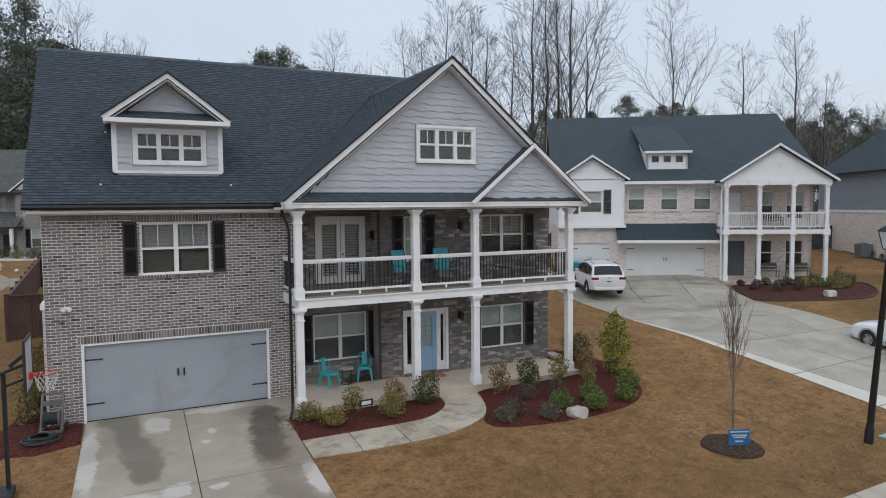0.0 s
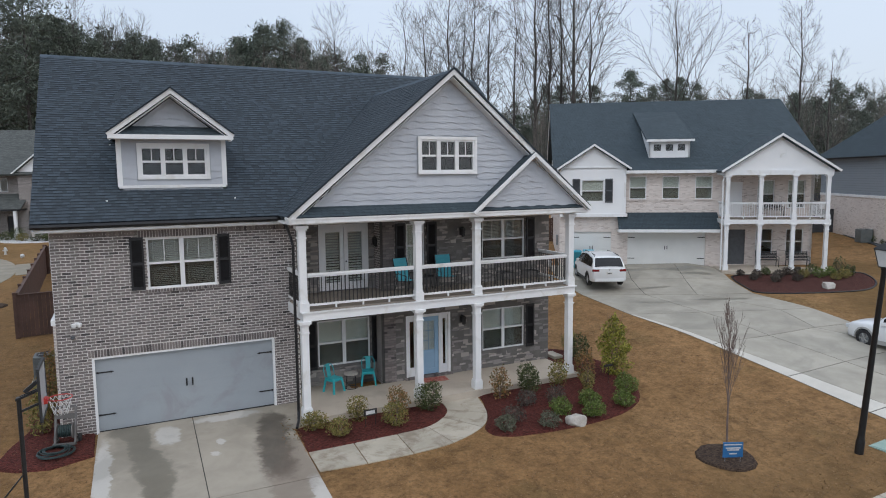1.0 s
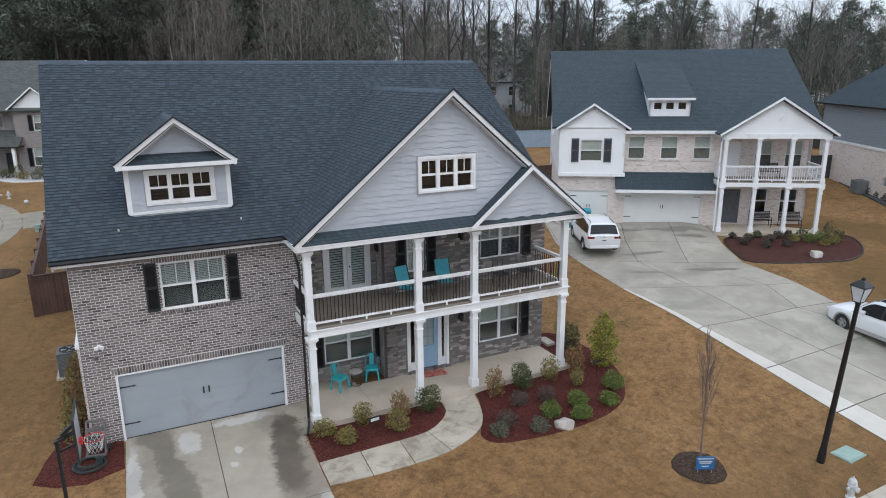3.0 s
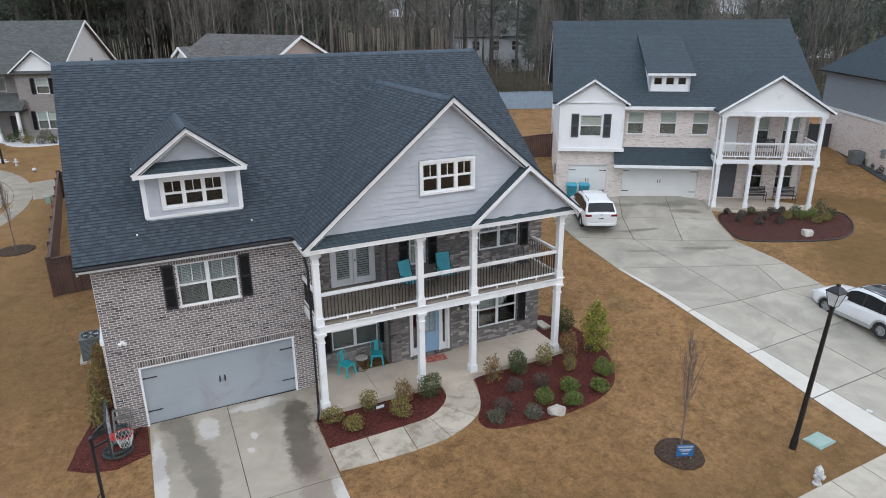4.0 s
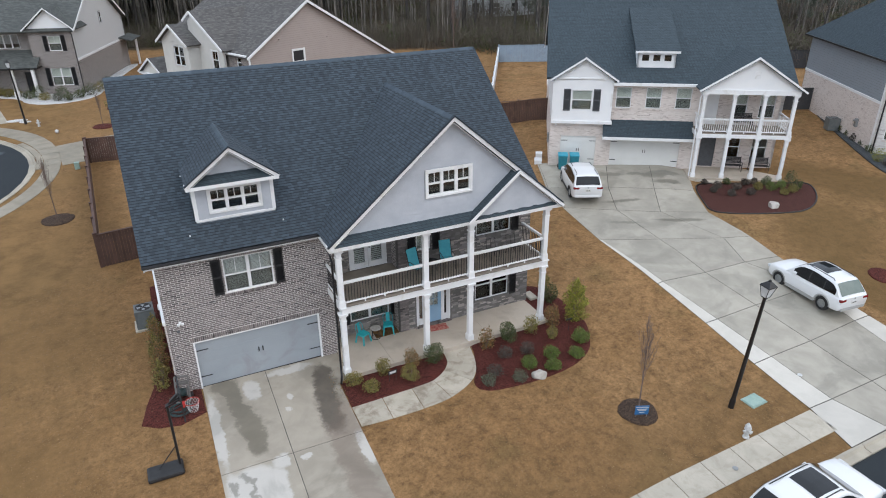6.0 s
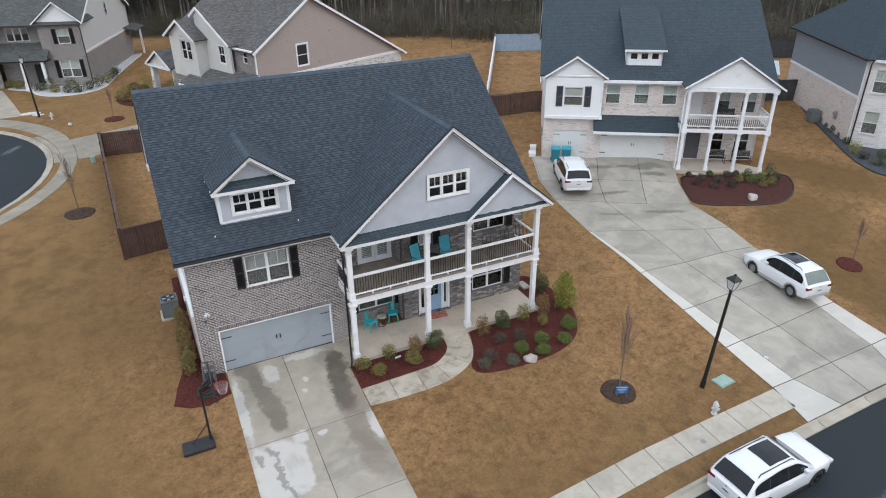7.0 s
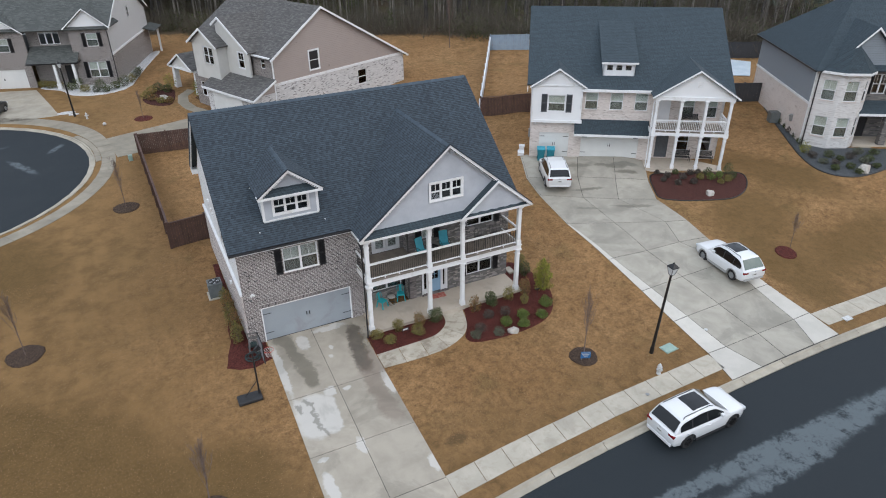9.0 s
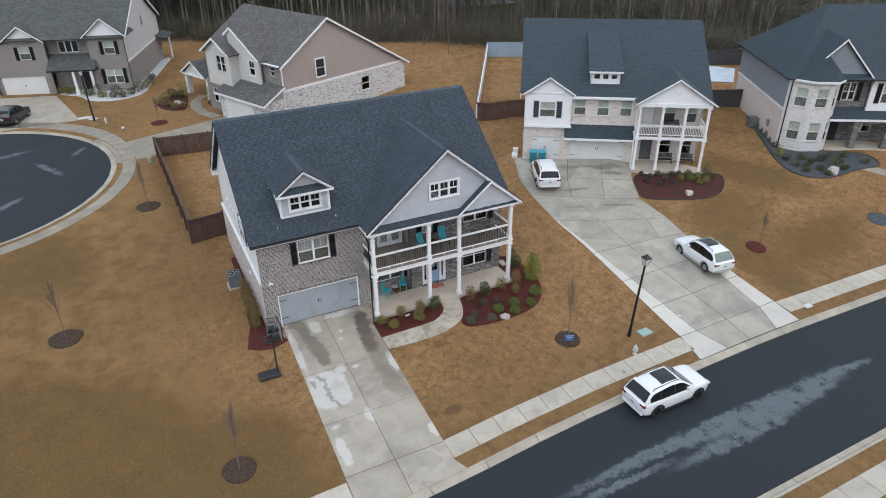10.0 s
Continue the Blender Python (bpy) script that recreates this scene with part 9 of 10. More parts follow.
    # cladding, arches, lights, mirrors
    for sgn in (1, -1):
        for wx in wheels:
            a = Shape()
            n = 14
            for k in range(n + 1):
                t = math.pi * k / n
                for rr in (R + 0.03, R + 0.10):
                    x, z = wx + rr * math.cos(t), R + rr * math.sin(t)
                    y = hw * at_x(x, 1)
                    a.v += [(x, sgn * (y + 0.008), z), (x, sgn * (y - 0.06), z)]
            for k in range(n):
                q = 4 * k
                a.f += [(q, q + 4, q + 6, q + 2), (q, q + 1, q + 5, q + 4), (q + 2, q + 6, q + 7, q + 3)]
            part("arch_trim", a, clad, c)
            w = part("wheel", Shape().lathe(0, 0, [(R * 0.60, -0.11), (R * 0.9, -0.11), (R * 0.985, -0.08), (R, -0.04), (R, 0.04), (R * 0.985, 0.08), (R * 0.9, 0.11), (R * 0.60, 0.11)], 28, caps=False).moved(pose(wx, sgn * (hw * 0.985 - 0.115), R, 90)), M_TYRE, c, smooth=40)
            rim = Shape().lathe(0, 0, [(R * 0.56, -0.1), (R * 0.63, -0.1), (R * 0.63, 0.095), (R * 0.56, 0.1), (R * 0.52, 0.03), (0.06, 0.02), (0.05, 0.08)], 24)
            for k in range(spokes):
                t = 2 * math.pi * k / spokes
                rim.beam((0.03 * math.cos(t), 0.03 * math.sin(t), 0.075), (R * 0.58 * math.cos(t), R * 0.58 * math.sin(t), 0.085), 0.05, 0.03, (0, 0, 1))
            part("rim", rim.moved(pose(wx, sgn * (hw * 0.985 - 0.115), R, -90 * sgn)), rim_mat, w)
        part("sill", Shape().box(-base + R + 0.1, sgn * (hw * 0.93), 0.24, base - R - 0.1, sgn * (hw * 1.004), 0.40), clad, c)
        ym, zm = hw * 0.86, at_x(sx - 0.5, 3) + 0.09
        part("mirror", bevelled(sx - 0.62, sgn * (ym + 0.02), zm - 0.06, sx - 0.46, sgn * (ym + 0.2), zm + 0.08, 0.03) if sgn > 0 else bevelled(sx - 0.62, -ym - 0.2, zm - 0.06, sx - 0.46, -ym - 0.02, zm + 0.08, 0.03), body_mat, c)
        zt = at_x(-L / 2 + 0.1, 3)
        yy = hw * at_x(-L / 2 + 0.12, 1)
        part("tail_lamp", bevelled(-L / 2 - 0.006, min(sgn * yy * 0.58, sgn * yy * 0.97), zt - 0.19, -L / 2 + 0.14, max(sgn * yy * 0.58, sgn * yy * 0.97), zt - 0.06, 0.02), M_TAIL, c)
        zh = at_x(L / 2 - 0.15, 3)
        yh = hw * at_x(L / 2 - 0.15, 1)
        part("head_lamp", bevelled(L / 2 - 0.28, min(sgn * yh * 0.6, sgn * yh * 1.0), zh - 0.2, L / 2 - 0.02, max(sgn * yh * 0.6, sgn * yh * 1.0), zh - 0.06, 0.02), M_LAMP, c)
        for k in (0.18, -0.22):
            x = (cuts[1] + cuts[2]) / 2 + k * 3
            part("door_handle", Shape().box(x - 0.09, sgn * hw * 0.985, at_x(x, 3) - 0.16, x + 0.09, sgn * (hw * 1.0 + 0.02), at_x(x, 3) - 0.125), body_mat, c)
        if rails:
            r0, r1 = rx + 0.15, fx - 0.1
            part("roof_rail", Shape().path([(r0, sgn * (side_y(roof_z(r0)) - 0.1), roof_z(r0) + 0.01), (r0 + 0.12, sgn * (side_y(top) - 0.1), roof_z(r0) + 0.075), (r1 - 0.12, sgn * (side_y(top) - 0.1), roof_z(r1) + 0.075), (r1, sgn * (side_y(roof_z(r1)) - 0.1), roof_z(r1) + 0.01)], 0.018, 6), clad if clad is not M_CLAD_GREY else M_CLAD, c)
    part("rear_bumper", bevelled(-L / 2 - 0.02, -hw * 0.8, 0.34, -L / 2 + 0.1, hw * 0.8, 0.5, 0.03), clad if clad is M_CLAD_GREY else body_mat, c)
    part("front_bumper", bevelled(L / 2 - 0.14, -hw * 0.68, 0.26, L / 2 + 0.01, hw * 0.68, 0.46, 0.03), clad, c)
    pz = at_x(-L / 2 + 0.05, 3) - 0.26
    plate = part("number_plate", Shape().box(-L / 2 - 0.02, -0.16, pz - 0.075, -L / 2 + 0.03, 0.16, pz + 0.075), M_PLATE, c)
    part("plate_bar", Shape().box(-L / 2 - 0.024, -0.11, pz - 0.02, -L / 2 - 0.018, 0.11, pz + 0.025), M_CLAD, plate)
    part("badge", Shape().lathe(0, 0, [(0.01, 0), (0.05, 0.004), (0.045, 0.012)], 14).moved(pose(-L / 2 - 0.012, 0, pz + 0.2, 0, -90)), M_RIM_SILVER, c)
    if sunroof:
        a, b = fx - 0.12, fx - 1.15
        g = Shape()
        for x in np.linspace(a, b, 4).tolist():
            for f in (-1, -0.5, 0, 0.5, 1):
                y = (side_y(top) - 0.2) * f
                g.v.append((x, y, roof_z(x) + 0.035 - 0.025 * abs(y) / (side_y(roof_z(x)) - 0.13) + 0.01))
        g.f = [(r * 5 + k, r * 5 + k + 1, (r + 1) * 5 + k + 1, (r + 1) * 5 + k) for r in range(3) for k in range(4)]
        part("sunroof", g, M_GLASS_DARK, c)
    return c


SUV = [(-2.3, 0.84, 0.5, 1.0), (-2.22, 0.93, 0.36, 1.06), (-1.7, 0.99, 0.26, 1.07), (0.0, 1.0, 0.24, 1.04), (0.95, 1.0, 0.24, 1.03), (1.55, 0.985, 0.25, 1.0), (1.95, 0.94, 0.27, 0.95), (2.17, 0.86, 0.32, 0.85), (2.3, 0.70, 0.42, 0.66)]
car("white sport utility car with black roof glass parked at the kerb", (16.6, -14.4, road_z(16, -14) + 0.02), 1, (4.6, 1.86, 1.68), SUV,
    (-2.2, 1.06, -1.8, 1.58, -0.6, 1.69, 0.2, 1.63, 1.1, 1.03), M_CAR_WHITE, M_CLAD, M_RIM_BLACK, sunroof=True, track=2.76, wheel_r=0.36)
CROSS = [(-2.2, 0.86, 0.45, 0.96), (-2.12, 0.95, 0.32, 1.0), (-1.4, 1.0, 0.26, 1.0), (0.9, 1.0, 0.25, 0.97), (1.5, 0.98, 0.26, 0.95), (1.9, 0.93, 0.28, 0.90), (2.1, 0.85, 0.32, 0.80), (2.2, 0.70, 0.42, 0.64)]
car("white older crossover car with grey lower cladding on the driveway", (27.9, -5.5, land(28.1, -5.5) + 0.03), 84, (4.4, 1.80, 1.66), CROSS,
    (-2.1, 1.0, -1.62, 1.54, -0.5, 1.65, 0.25, 1.6, 1.0, 0.97), M_CAR_WHITE, M_CLAD_GREY, M_RIM_SILVER, rear_glass=M_GLASS_GREEN, sunroof=True, track=2.6)
VAN = [(-2.4, 0.86, 0.42, 1.02), (-2.3, 0.95, 0.3, 1.06), (-1.4, 1.0, 0.24, 1.06), (1.1, 1.0, 0.24, 1.03), (1.75, 0.97, 0.25, 0.98), (2.1, 0.91, 0.28, 0.90), (2.3, 0.82, 0.34, 0.78), (2.4, 0.7, 0.42, 0.62)]
car("white people carrier parked by the garage, tail to the street", (25.05, 9.6, land(25.0, 9.7) + 0.05), 65, (4.8, 1.94, 1.74), VAN,
    (-2.32, 1.06, -1.95, 1.6, -0.6, 1.73, 0.55, 1.64, 1.45, 1.02), M_CAR_WHITE, M_CLAD, M_RIM_SILVER, track=2.85)
car("black sport utility car on a far driveway", (-16.5, 49.2, land(-16.5, 49.2) + 0.03), 68, (4.6, 1.9, 1.7), SUV,
    (-2.2, 1.06, -1.8, 1.58, -0.6, 1.69, 0.2, 1.63, 1.1, 1.03), M_CAR_BLACK, M_CLAD, M_RIM_SILVER, track=2.76)


# ---- street furniture ----
M_POST = surface("black_cast_iron_post", (0.008, 0.008, 0.009), (0.016, 0.016, 0.017), 6.0, 0.4, relief=0.15)
M_FROST = surface("frosted_lantern_glass", (0.55, 0.57, 0.58), (0.63, 0.64, 0.65), 5.0, 0.25, relief=0.05)
M_HYDRANT = surface("white_hydrant_enamel", (0.46, 0.47, 0.47), (0.62, 0.62, 0.61), 8.0, 0.45, relief=0.15, dirt=(0.40, 0.38, 0.35), dirt_scale=9)
M_LID = surface("pale_green_plastic_lid", (0.25, 0.36, 0.32), (0.31, 0.42, 0.37), 5.0, 0.6, relief=0.15)
M_SIGN_BLUE = surface("blue_sign_board", (0.02, 0.12, 0.30), (0.03, 0.15, 0.35), 5.0, 0.4, relief=0.02)
M_RED = surface("red_painted_steel", (0.50, 0.035, 0.03), (0.58, 0.05, 0.04), 6.0, 0.4, relief=0.05)
M_NET = surface("white_nylon_net", (0.62, 0.62, 0.62), (0.70, 0.70, 0.70), 8.0, 0.8, relief=0.0)
M_BOARDCLEAR = surface("pale_acrylic_backboard", (0.42, 0.46, 0.50), (0.48, 0.52, 0.56), 2.0, 0.12, relief=0.0)
M_HOSE = surface("dark_green_hose", (0.014, 0.030, 0.030), (0.030, 0.052, 0.052), 8.0, 0.5, relief=0.1)
M_REEL = surface("taupe_plastic_reel", (0.12, 0.115, 0.11), (0.16, 0.15, 0.145), 6.0, 0.6, relief=0.1)
M_AC = surface("grey_green_air_unit_metal", (0.11, 0.125, 0.125), (0.15, 0.165, 0.165), 3.0, 0.5, relief=0.1)
M_MAT = surface("red_patterned_mat", (0.30, 0.03, 0.028), (0.48, 0.24, 0.18), 9.0, 0.95, grain=30, relief=0.3)
M_BIN = surface("teal_wheelie_bin_plastic", (0.02, 0.17, 0.22), (0.03, 0.22, 0.27), 4.0, 0.5, relief=0.05)
M_BIN_LID = surface("bright_blue_bin_lid", (0.03, 0.30, 0.42), (0.04, 0.36, 0.48), 4.0, 0.5, relief=0.05)


def street_lamp(x, y, h, lean, label):
    p = thing("street_lamp", label, "street lamp", (x, y, land(x, y)))
    p.matrix_basis = pose(x, y, land(x, y), lean[0], lean[1], 0)
    part("post", Shape().lathe(0, 0, [(0.11, -0.3), (0.11, 0.35), (0.095, 0.4), (0.085, 0.5), (0.06, h - 0.45), (0.075, h - 0.43), (0.075, h - 0.38), (0.05, h - 0.36)], 12), M_POST, p, smooth=40)
    a, b = 0.10, 0.19
    z0, z1 = h - 0.34, h + 0.08
    fr = Shape().box(-a, -a, z0 - 0.03, a, a, z0)
    for sx in (1, -1):
        for sy in (1, -1):
            fr.beam((sx * a, sy * a, z0), (sx * b, sy * b, z1), 0.02, 0.02)
    head = part("lantern", fr, M_POST, p)
    for k in range(4):
        m = pose(0, 0, 0, 0, 0, 90 * k)
        part("pane", Shape().prism([(-a + 0.01, -a, z0), (a - 0.01, -a, z0), (b - 0.01, -b, z1), (-b + 0.01, -b, z1)], (0, 0.006, 0)).moved(m), M_FROST, head)
    part("lantern_roof", Shape().lathe(0, 0, [(0.30, z1), (0.29, z1 + 0.03), (0.12, z1 + 0.16), (0.06, z1 + 0.18), (0.05, z1 + 0.24), (0.0, z1 + 0.27)], 4).moved(pose(0, 0, 0, 0, 0, 45)), M_POST, head)


street_lamp(18.2, -9.6, 5.4, (3.5, 0.8), "tall black street lamp with four-sided lantern on the lawn")
street_lamp(-8.8, 45.3, 5.3, (1.5, -1.0), "tall black street lamp beside the turning circle")


def hydrant(x, y, label):
    h = thing("fire_hydrant", label, "hydrant", (x, y, land(x, y)))
    h.scale = (0.78,) * 3
    part("barrel", Shape().lathe(0, 0, [(0.16, -0.1), (0.16, 0.05), (0.11, 0.07), (0.105, 0.45), (0.15, 0.47), (0.15, 0.52), (0.12, 0.54), (0.11, 0.60)], 16), M_HYDRANT, h, smooth=40)
    part("bonnet", Shape().lathe(0, 0, [(0.14, 0.60), (0.14, 0.63), (0.12, 0.70), (0.07, 0.76), (0.03, 0.78), (0.03, 0.83), (0.0, 0.83)], 16), M_HYDRANT, h, smooth=40)
    for an, r in ((0, 0.055), (180, 0.055), (270, 0.08)):
        part("nozzle", Shape().lathe(0, 0, [(r, 0.08), (r, 0.19), (r * 1.25, 0.19), (r * 1.25, 0.23), (0.02, 0.25)], 10).moved(pose(0, 0, 0.42, 0, 90, 0)).moved(pose(0, 0, 0, 0, 0, an)), M_HYDRANT, h, smooth=40)


hydrant(17.45, -11.0, "white and grey fire hydrant beside the pavement")
hydrant(-7.7, 44.0, "white fire hydrant by the far street lamp")
b = thing("utility_box_lid", "pale green utility box lid set in the lawn", "utility lid", (19.3, -9.72, land(19.3, -9.72)), 4)
part("lid", bevelled(-0.36, -0.26, -0.05, 0.36, 0.26, 0.045, 0.02), M_LID, b)
part("rim", Shape().box(-0.41, -0.31, -0.1, 0.41, -0.27, 0.03).box(-0.41, 0.27, -0.1, 0.41, 0.31, 0.03).box(-0.41, -0.27, -0.1, -0.37, 0.27, 0.03).box(0.37, -0.27, -0.1, 0.41, 0.27, 0.03), M_LID, b)
for x, y in ((15.9, -11.95), (22.3, -9.4)):
    solid("valve_cover", Shape().lathe(x, y, [(0.10, -0.03), (0.10, 0.034), (0.08, 0.04), (0.0, 0.04)], 16, land(x, y)), M_METAL_GREY if y < -11 else M_HYDRANT, "round iron cover set in concrete", "cover")
solid("drain_cover", Shape().box(30.2, -12.3, land(30.4, -12) + 0.0, 30.75, -11.95, land(30.4, -12) + 0.05), M_HYDRANT, "small pale cover on the pavement", "cover")
solid("utility_pedestal", bevelled(-4.75, 30.2, land(-4.6, 30.4) - 0.1, -4.4, 30.55, land(-4.6, 30.4) + 0.5, 0.05), M_LID, "small green utility pedestal by the pavement", "utility box")
solid("globe", Shape().lathe(-6.2, 41.0, [(0.0, 0.0), (0.12, 0.05), (0.17, 0.17), (0.12, 0.29), (0.0, 0.34)], 12, land(-6.2, 41)), M_HYDRANT, "small white marker ball on a lawn", "marker")
s = thing("yard_sign", "small blue yard sign with white print on a wire stake", "sign", (14.62, -8.6, land(14.6, -8.6)), -24)
part("stake", Shape().tube((-0.2, 0, -0.1), (-0.2, 0, 0.5), 0.006).tube((0.2, 0, -0.1), (0.2, 0, 0.5), 0.006), M_METAL_GREY, s)
bd = part("board", bevelled(-0.26, -0.012, 0.18, 0.26, 0.012, 0.58, 0.006), M_SIGN_BLUE, s)
for z, w in ((0.52, 0.23), (0.43, 0.19), (0.38, 0.15), (0.28, 0.1)):
    part("print_bar", Shape().box(-w, -0.016, z - 0.016, w, -0.011, z + 0.016), M_HYDRANT, bd)


def boulder(x, y, r, label, seed):
    bm = bmesh.new()
    bmesh.ops.create_icosphere(bm, subdivisions=4, radius=1.0)
    rr = random.Random(seed)
    flats = [(Vector((rr.gauss(0, 1), rr.gauss(0, 1), rr.gauss(0, 1) + 0.2)).normalized(), rr.uniform(0.6, 0.8)) for _ in range(11)] + [(Vector((0.1, 0.05, 1)).normalized(), 0.66)]
    for v in bm.verts:
        d = v.co.copy()
        k = 1.0 + 0.25 * noise.noise(d * 1.3 + Vector((seed, 0, 0))) + 0.08 * noise.noise(d * 4 + Vector((seed, 1, 0)))
        for n in flats:
            over = d.dot(n[0]) - n[1]
            if over > 0:
                d -= n[0] * over
        v.co = Vector((d.x * 1.3, d.y * 1.0, d.z * 0.95)) * r * (0.5 + 0.5 * k)
    s = Shape()
    s.add([v.co + Vector((x, y, land(x, y) + r * 0.42)) for v in bm.verts], [[v.index for v in f.verts] for f in bm.faces])
    bm.free()
    return solid("boulder", s, M_ROCK, label, "rock", smooth=30)


boulder(12.48, -4.95, 0.27, "pale weathered boulder at the mulch bed's edge", 3)
boulder(33.6, 1.7, 0.33, "pale boulder in the bed below the white porch", 5)
boulder(46.9, -1.1, 0.5, "pale boulder in the slate chip bed", 9)
boulder(0.0, 47.2, 0.45, "pale boulder in a front bed", 12)
for k, (x, y, r) in enumerate([(-9.6, 46.8, 0.9), (-8.9, 46.0, 0.5)]):
    bed("stone_patch", [(x + r * math.cos(a), y + 0.5 * r * math.sin(a)) for a in [i * math.pi / 5 for i in range(10)]], M_PEBBLE, "patch of white pebbles at a lamp's foot")

# ---- things by the house ----
hp = thing("basketball_hoop", "portable basketball hoop with black pole and red rim beside the driveway", "basketball hoop", (-1.25, -3.85, land(-1.25, -3.85)))
part("base", bevelled(-1.05, -0.42, 0.0, 0.1, 0.26, 0.17, 0.06), M_CLAD, hp, "black water-filled base")
part("pole", Shape().tube((0, 0, 0.05), (0, 0, 2.62), 0.045, 0.045, 10).tube((-0.7, 0.0, 0.12), (0, 0, 0.95), 0.018, 0.018, 6), M_IRON, hp)
part("arm", Shape().beam((-0.05, -0.06, 2.58), (0.42, -0.06, 2.75), 0.03, 0.05).beam((-0.05, 0.06, 2.58), (0.42, 0.06, 2.75), 0.03, 0.05).beam((0.0, 0, 2.3), (0.42, 0, 2.45), 0.03, 0.05).beam((0.12, 0, 2.72), (0.36, 0, 2.92), 0.1, 0.08), M_IRON, hp)
bb = part("backboard", Shape().box(0.43, -0.56, 2.2, 0.46, 0.56, 3.28), M_BOARDCLEAR, hp, "pale acrylic backboard")
fr = Shape()
for a, b_ in (((0.445, -0.56, 2.2), (0.445, 0.56, 2.2)), ((0.445, -0.56, 3.28), (0.445, 0.56, 3.28)), ((0.445, -0.56, 2.2), (0.445, -0.56, 3.28)), ((0.445, 0.56, 2.2), (0.445, 0.56, 3.28))):
    fr.beam(a, b_, 0.05, 0.05, (1, 0, 0))
part("frame_edge", fr, M_CLAD, bb)
rm = part("rim", Shape().ring((0.76, 0, 2.5), (0, 0, 1), 0.23, 0.012, 24, 6).box(0.46, -0.09, 2.42, 0.53, 0.09, 2.54).beam((0.5, -0.06, 2.5), (0.56, -0.1, 2.5), 0.02, 0.02).beam((0.5, 0.06, 2.5), (0.56, 0.1, 2.5), 0.02, 0.02), M_RED, hp, "red steel rim")
net = Shape()
for k in range(12):
    for q in (1, -1):
        prev = None
        for j in range(5):
            a, r = 2 * math.pi * (k + 0.5 * q * j) / 12, 0.225 - 0.022 * j
            p = Vector((0.76 + r * math.cos(a), r * math.sin(a), 2.5 - 0.09 * j))
            if prev:
                net.tube(prev, p, 0.005, 0.005, 3, False)
            prev = p
part("net", net, M_NET, rm, "white net", tidy=False)
hr = thing("hose_reel", "taupe plastic hose reel cart with green hose against the brick wall", "hose reel", (-0.72, -0.45, land(-0.7, -0.4) + 0.06), -12)
part("cart", Shape().beam((-0.24, -0.1, 0.0), (-0.24, 0.18, 0.95), 0.05, 0.06).beam((0.24, -0.1, 0.0), (0.24, 0.18, 0.95), 0.05, 0.06).beam((-0.24, 0.18, 0.95), (0.24, 0.18, 0.95), 0.06, 0.06).beam((-0.24, 0.1, 0.72), (0.24, 0.1, 0.72), 0.05, 0.12).beam((-0.24, -0.25, 0.06), (-0.24, 0.2, 0.06), 0.05, 0.06).beam((0.24, -0.25, 0.06), (0.24, 0.2, 0.06), 0.05, 0.06).beam((-0.24, -0.25, 0.08), (0.24, -0.25, 0.08), 0.05, 0.06), M_REEL, hr)
part("drum", Shape().lathe(0, 0, [(0.2, -0.2), (0.2, -0.18), (0.1, -0.17), (0.1, 0.17), (0.2, 0.18), (0.2, 0.2)], 16).moved(pose(0, 0.0, 0.36, 0, 90)), M_REEL, hr)
hs = Shape()
hs.path([(-0.15 + 0.003 * k, 0.145 * math.cos(k * 0.42), 0.36 + 0.145 * math.sin(k * 0.42)) for k in range(101)], 0.018, 6)
part("hose", hs, M_HOSE, hr)
for x in (-0.29, 0.29):
    part("wheel", Shape().lathe(0, 0, [(0.02, -0.03), (0.11, -0.03), (0.11, 0.03), (0.02, 0.03)], 14).moved(pose(x, 0.14, 0.1, 0, 90)), M_CLAD, hr)
hc = Shape()
r2 = random.Random(4)
hc.path([(-0.95 + 0.05 * math.sin(k * 0.05) + (0.33 + 0.09 * math.sin(k * 0.037)) * math.cos(k * 0.35), -1.0 + 0.04 * math.cos(k * 0.06) + (0.33 + 0.09 * math.sin(k * 0.037)) * math.sin(k * 0.35), land(-1, -1) + 0.09 + 0.0007 * k + 0.008 * math.sin(k * 0.9)) for k in range(165)], 0.015, 6)
solid("garden_hose", hc, M_HOSE, "coiled dark green garden hose lying on red mulch", "hose", smooth=50)
ac = thing("air_conditioner", "grey-green outdoor air-conditioning unit beside the side wall", "air conditioner", (-1.6, 5.8, land(-1.6, 5.8)))
part("pad", Shape().box(-0.5, -0.5, -0.05, 0.5, 0.5, 0.07), M_WALK, ac)
part("casing", bevelled(-0.37, -0.37, 0.07, 0.37, 0.37, 0.92, 0.01), M_AC, ac)
parts("rim", Shape().box(-0.4, -0.4, 0.06, 0.4, 0.4, 0.16).box(-0.4, -0.4, 0.9, 0.4, 0.4, 0.95), M_AC, ac)
parts("corner_post", Shape().box(-0.4, -0.4, 0.16, -0.36, -0.36, 0.9).box(0.36, -0.4, 0.16, 0.4, -0.36, 0.9).box(-0.4, 0.36, 0.16, -0.36, 0.4, 0.9).box(0.36, 0.36, 0.16, 0.4, 0.4, 0.9), M_AC, ac)
for k in range(14):
    z = 0.2 + 0.05 * k
    for q in range(4):
        part("louvre", Shape().prism([(-0.36, -0.372, z), (0.36, -0.372, z), (0.36, -0.395, z - 0.02), (-0.36, -0.395, z - 0.02)], (0, 0.0, 0.006)).moved(pose(0, 0, 0, 0, 0, 90 * q)), M_AC, ac)
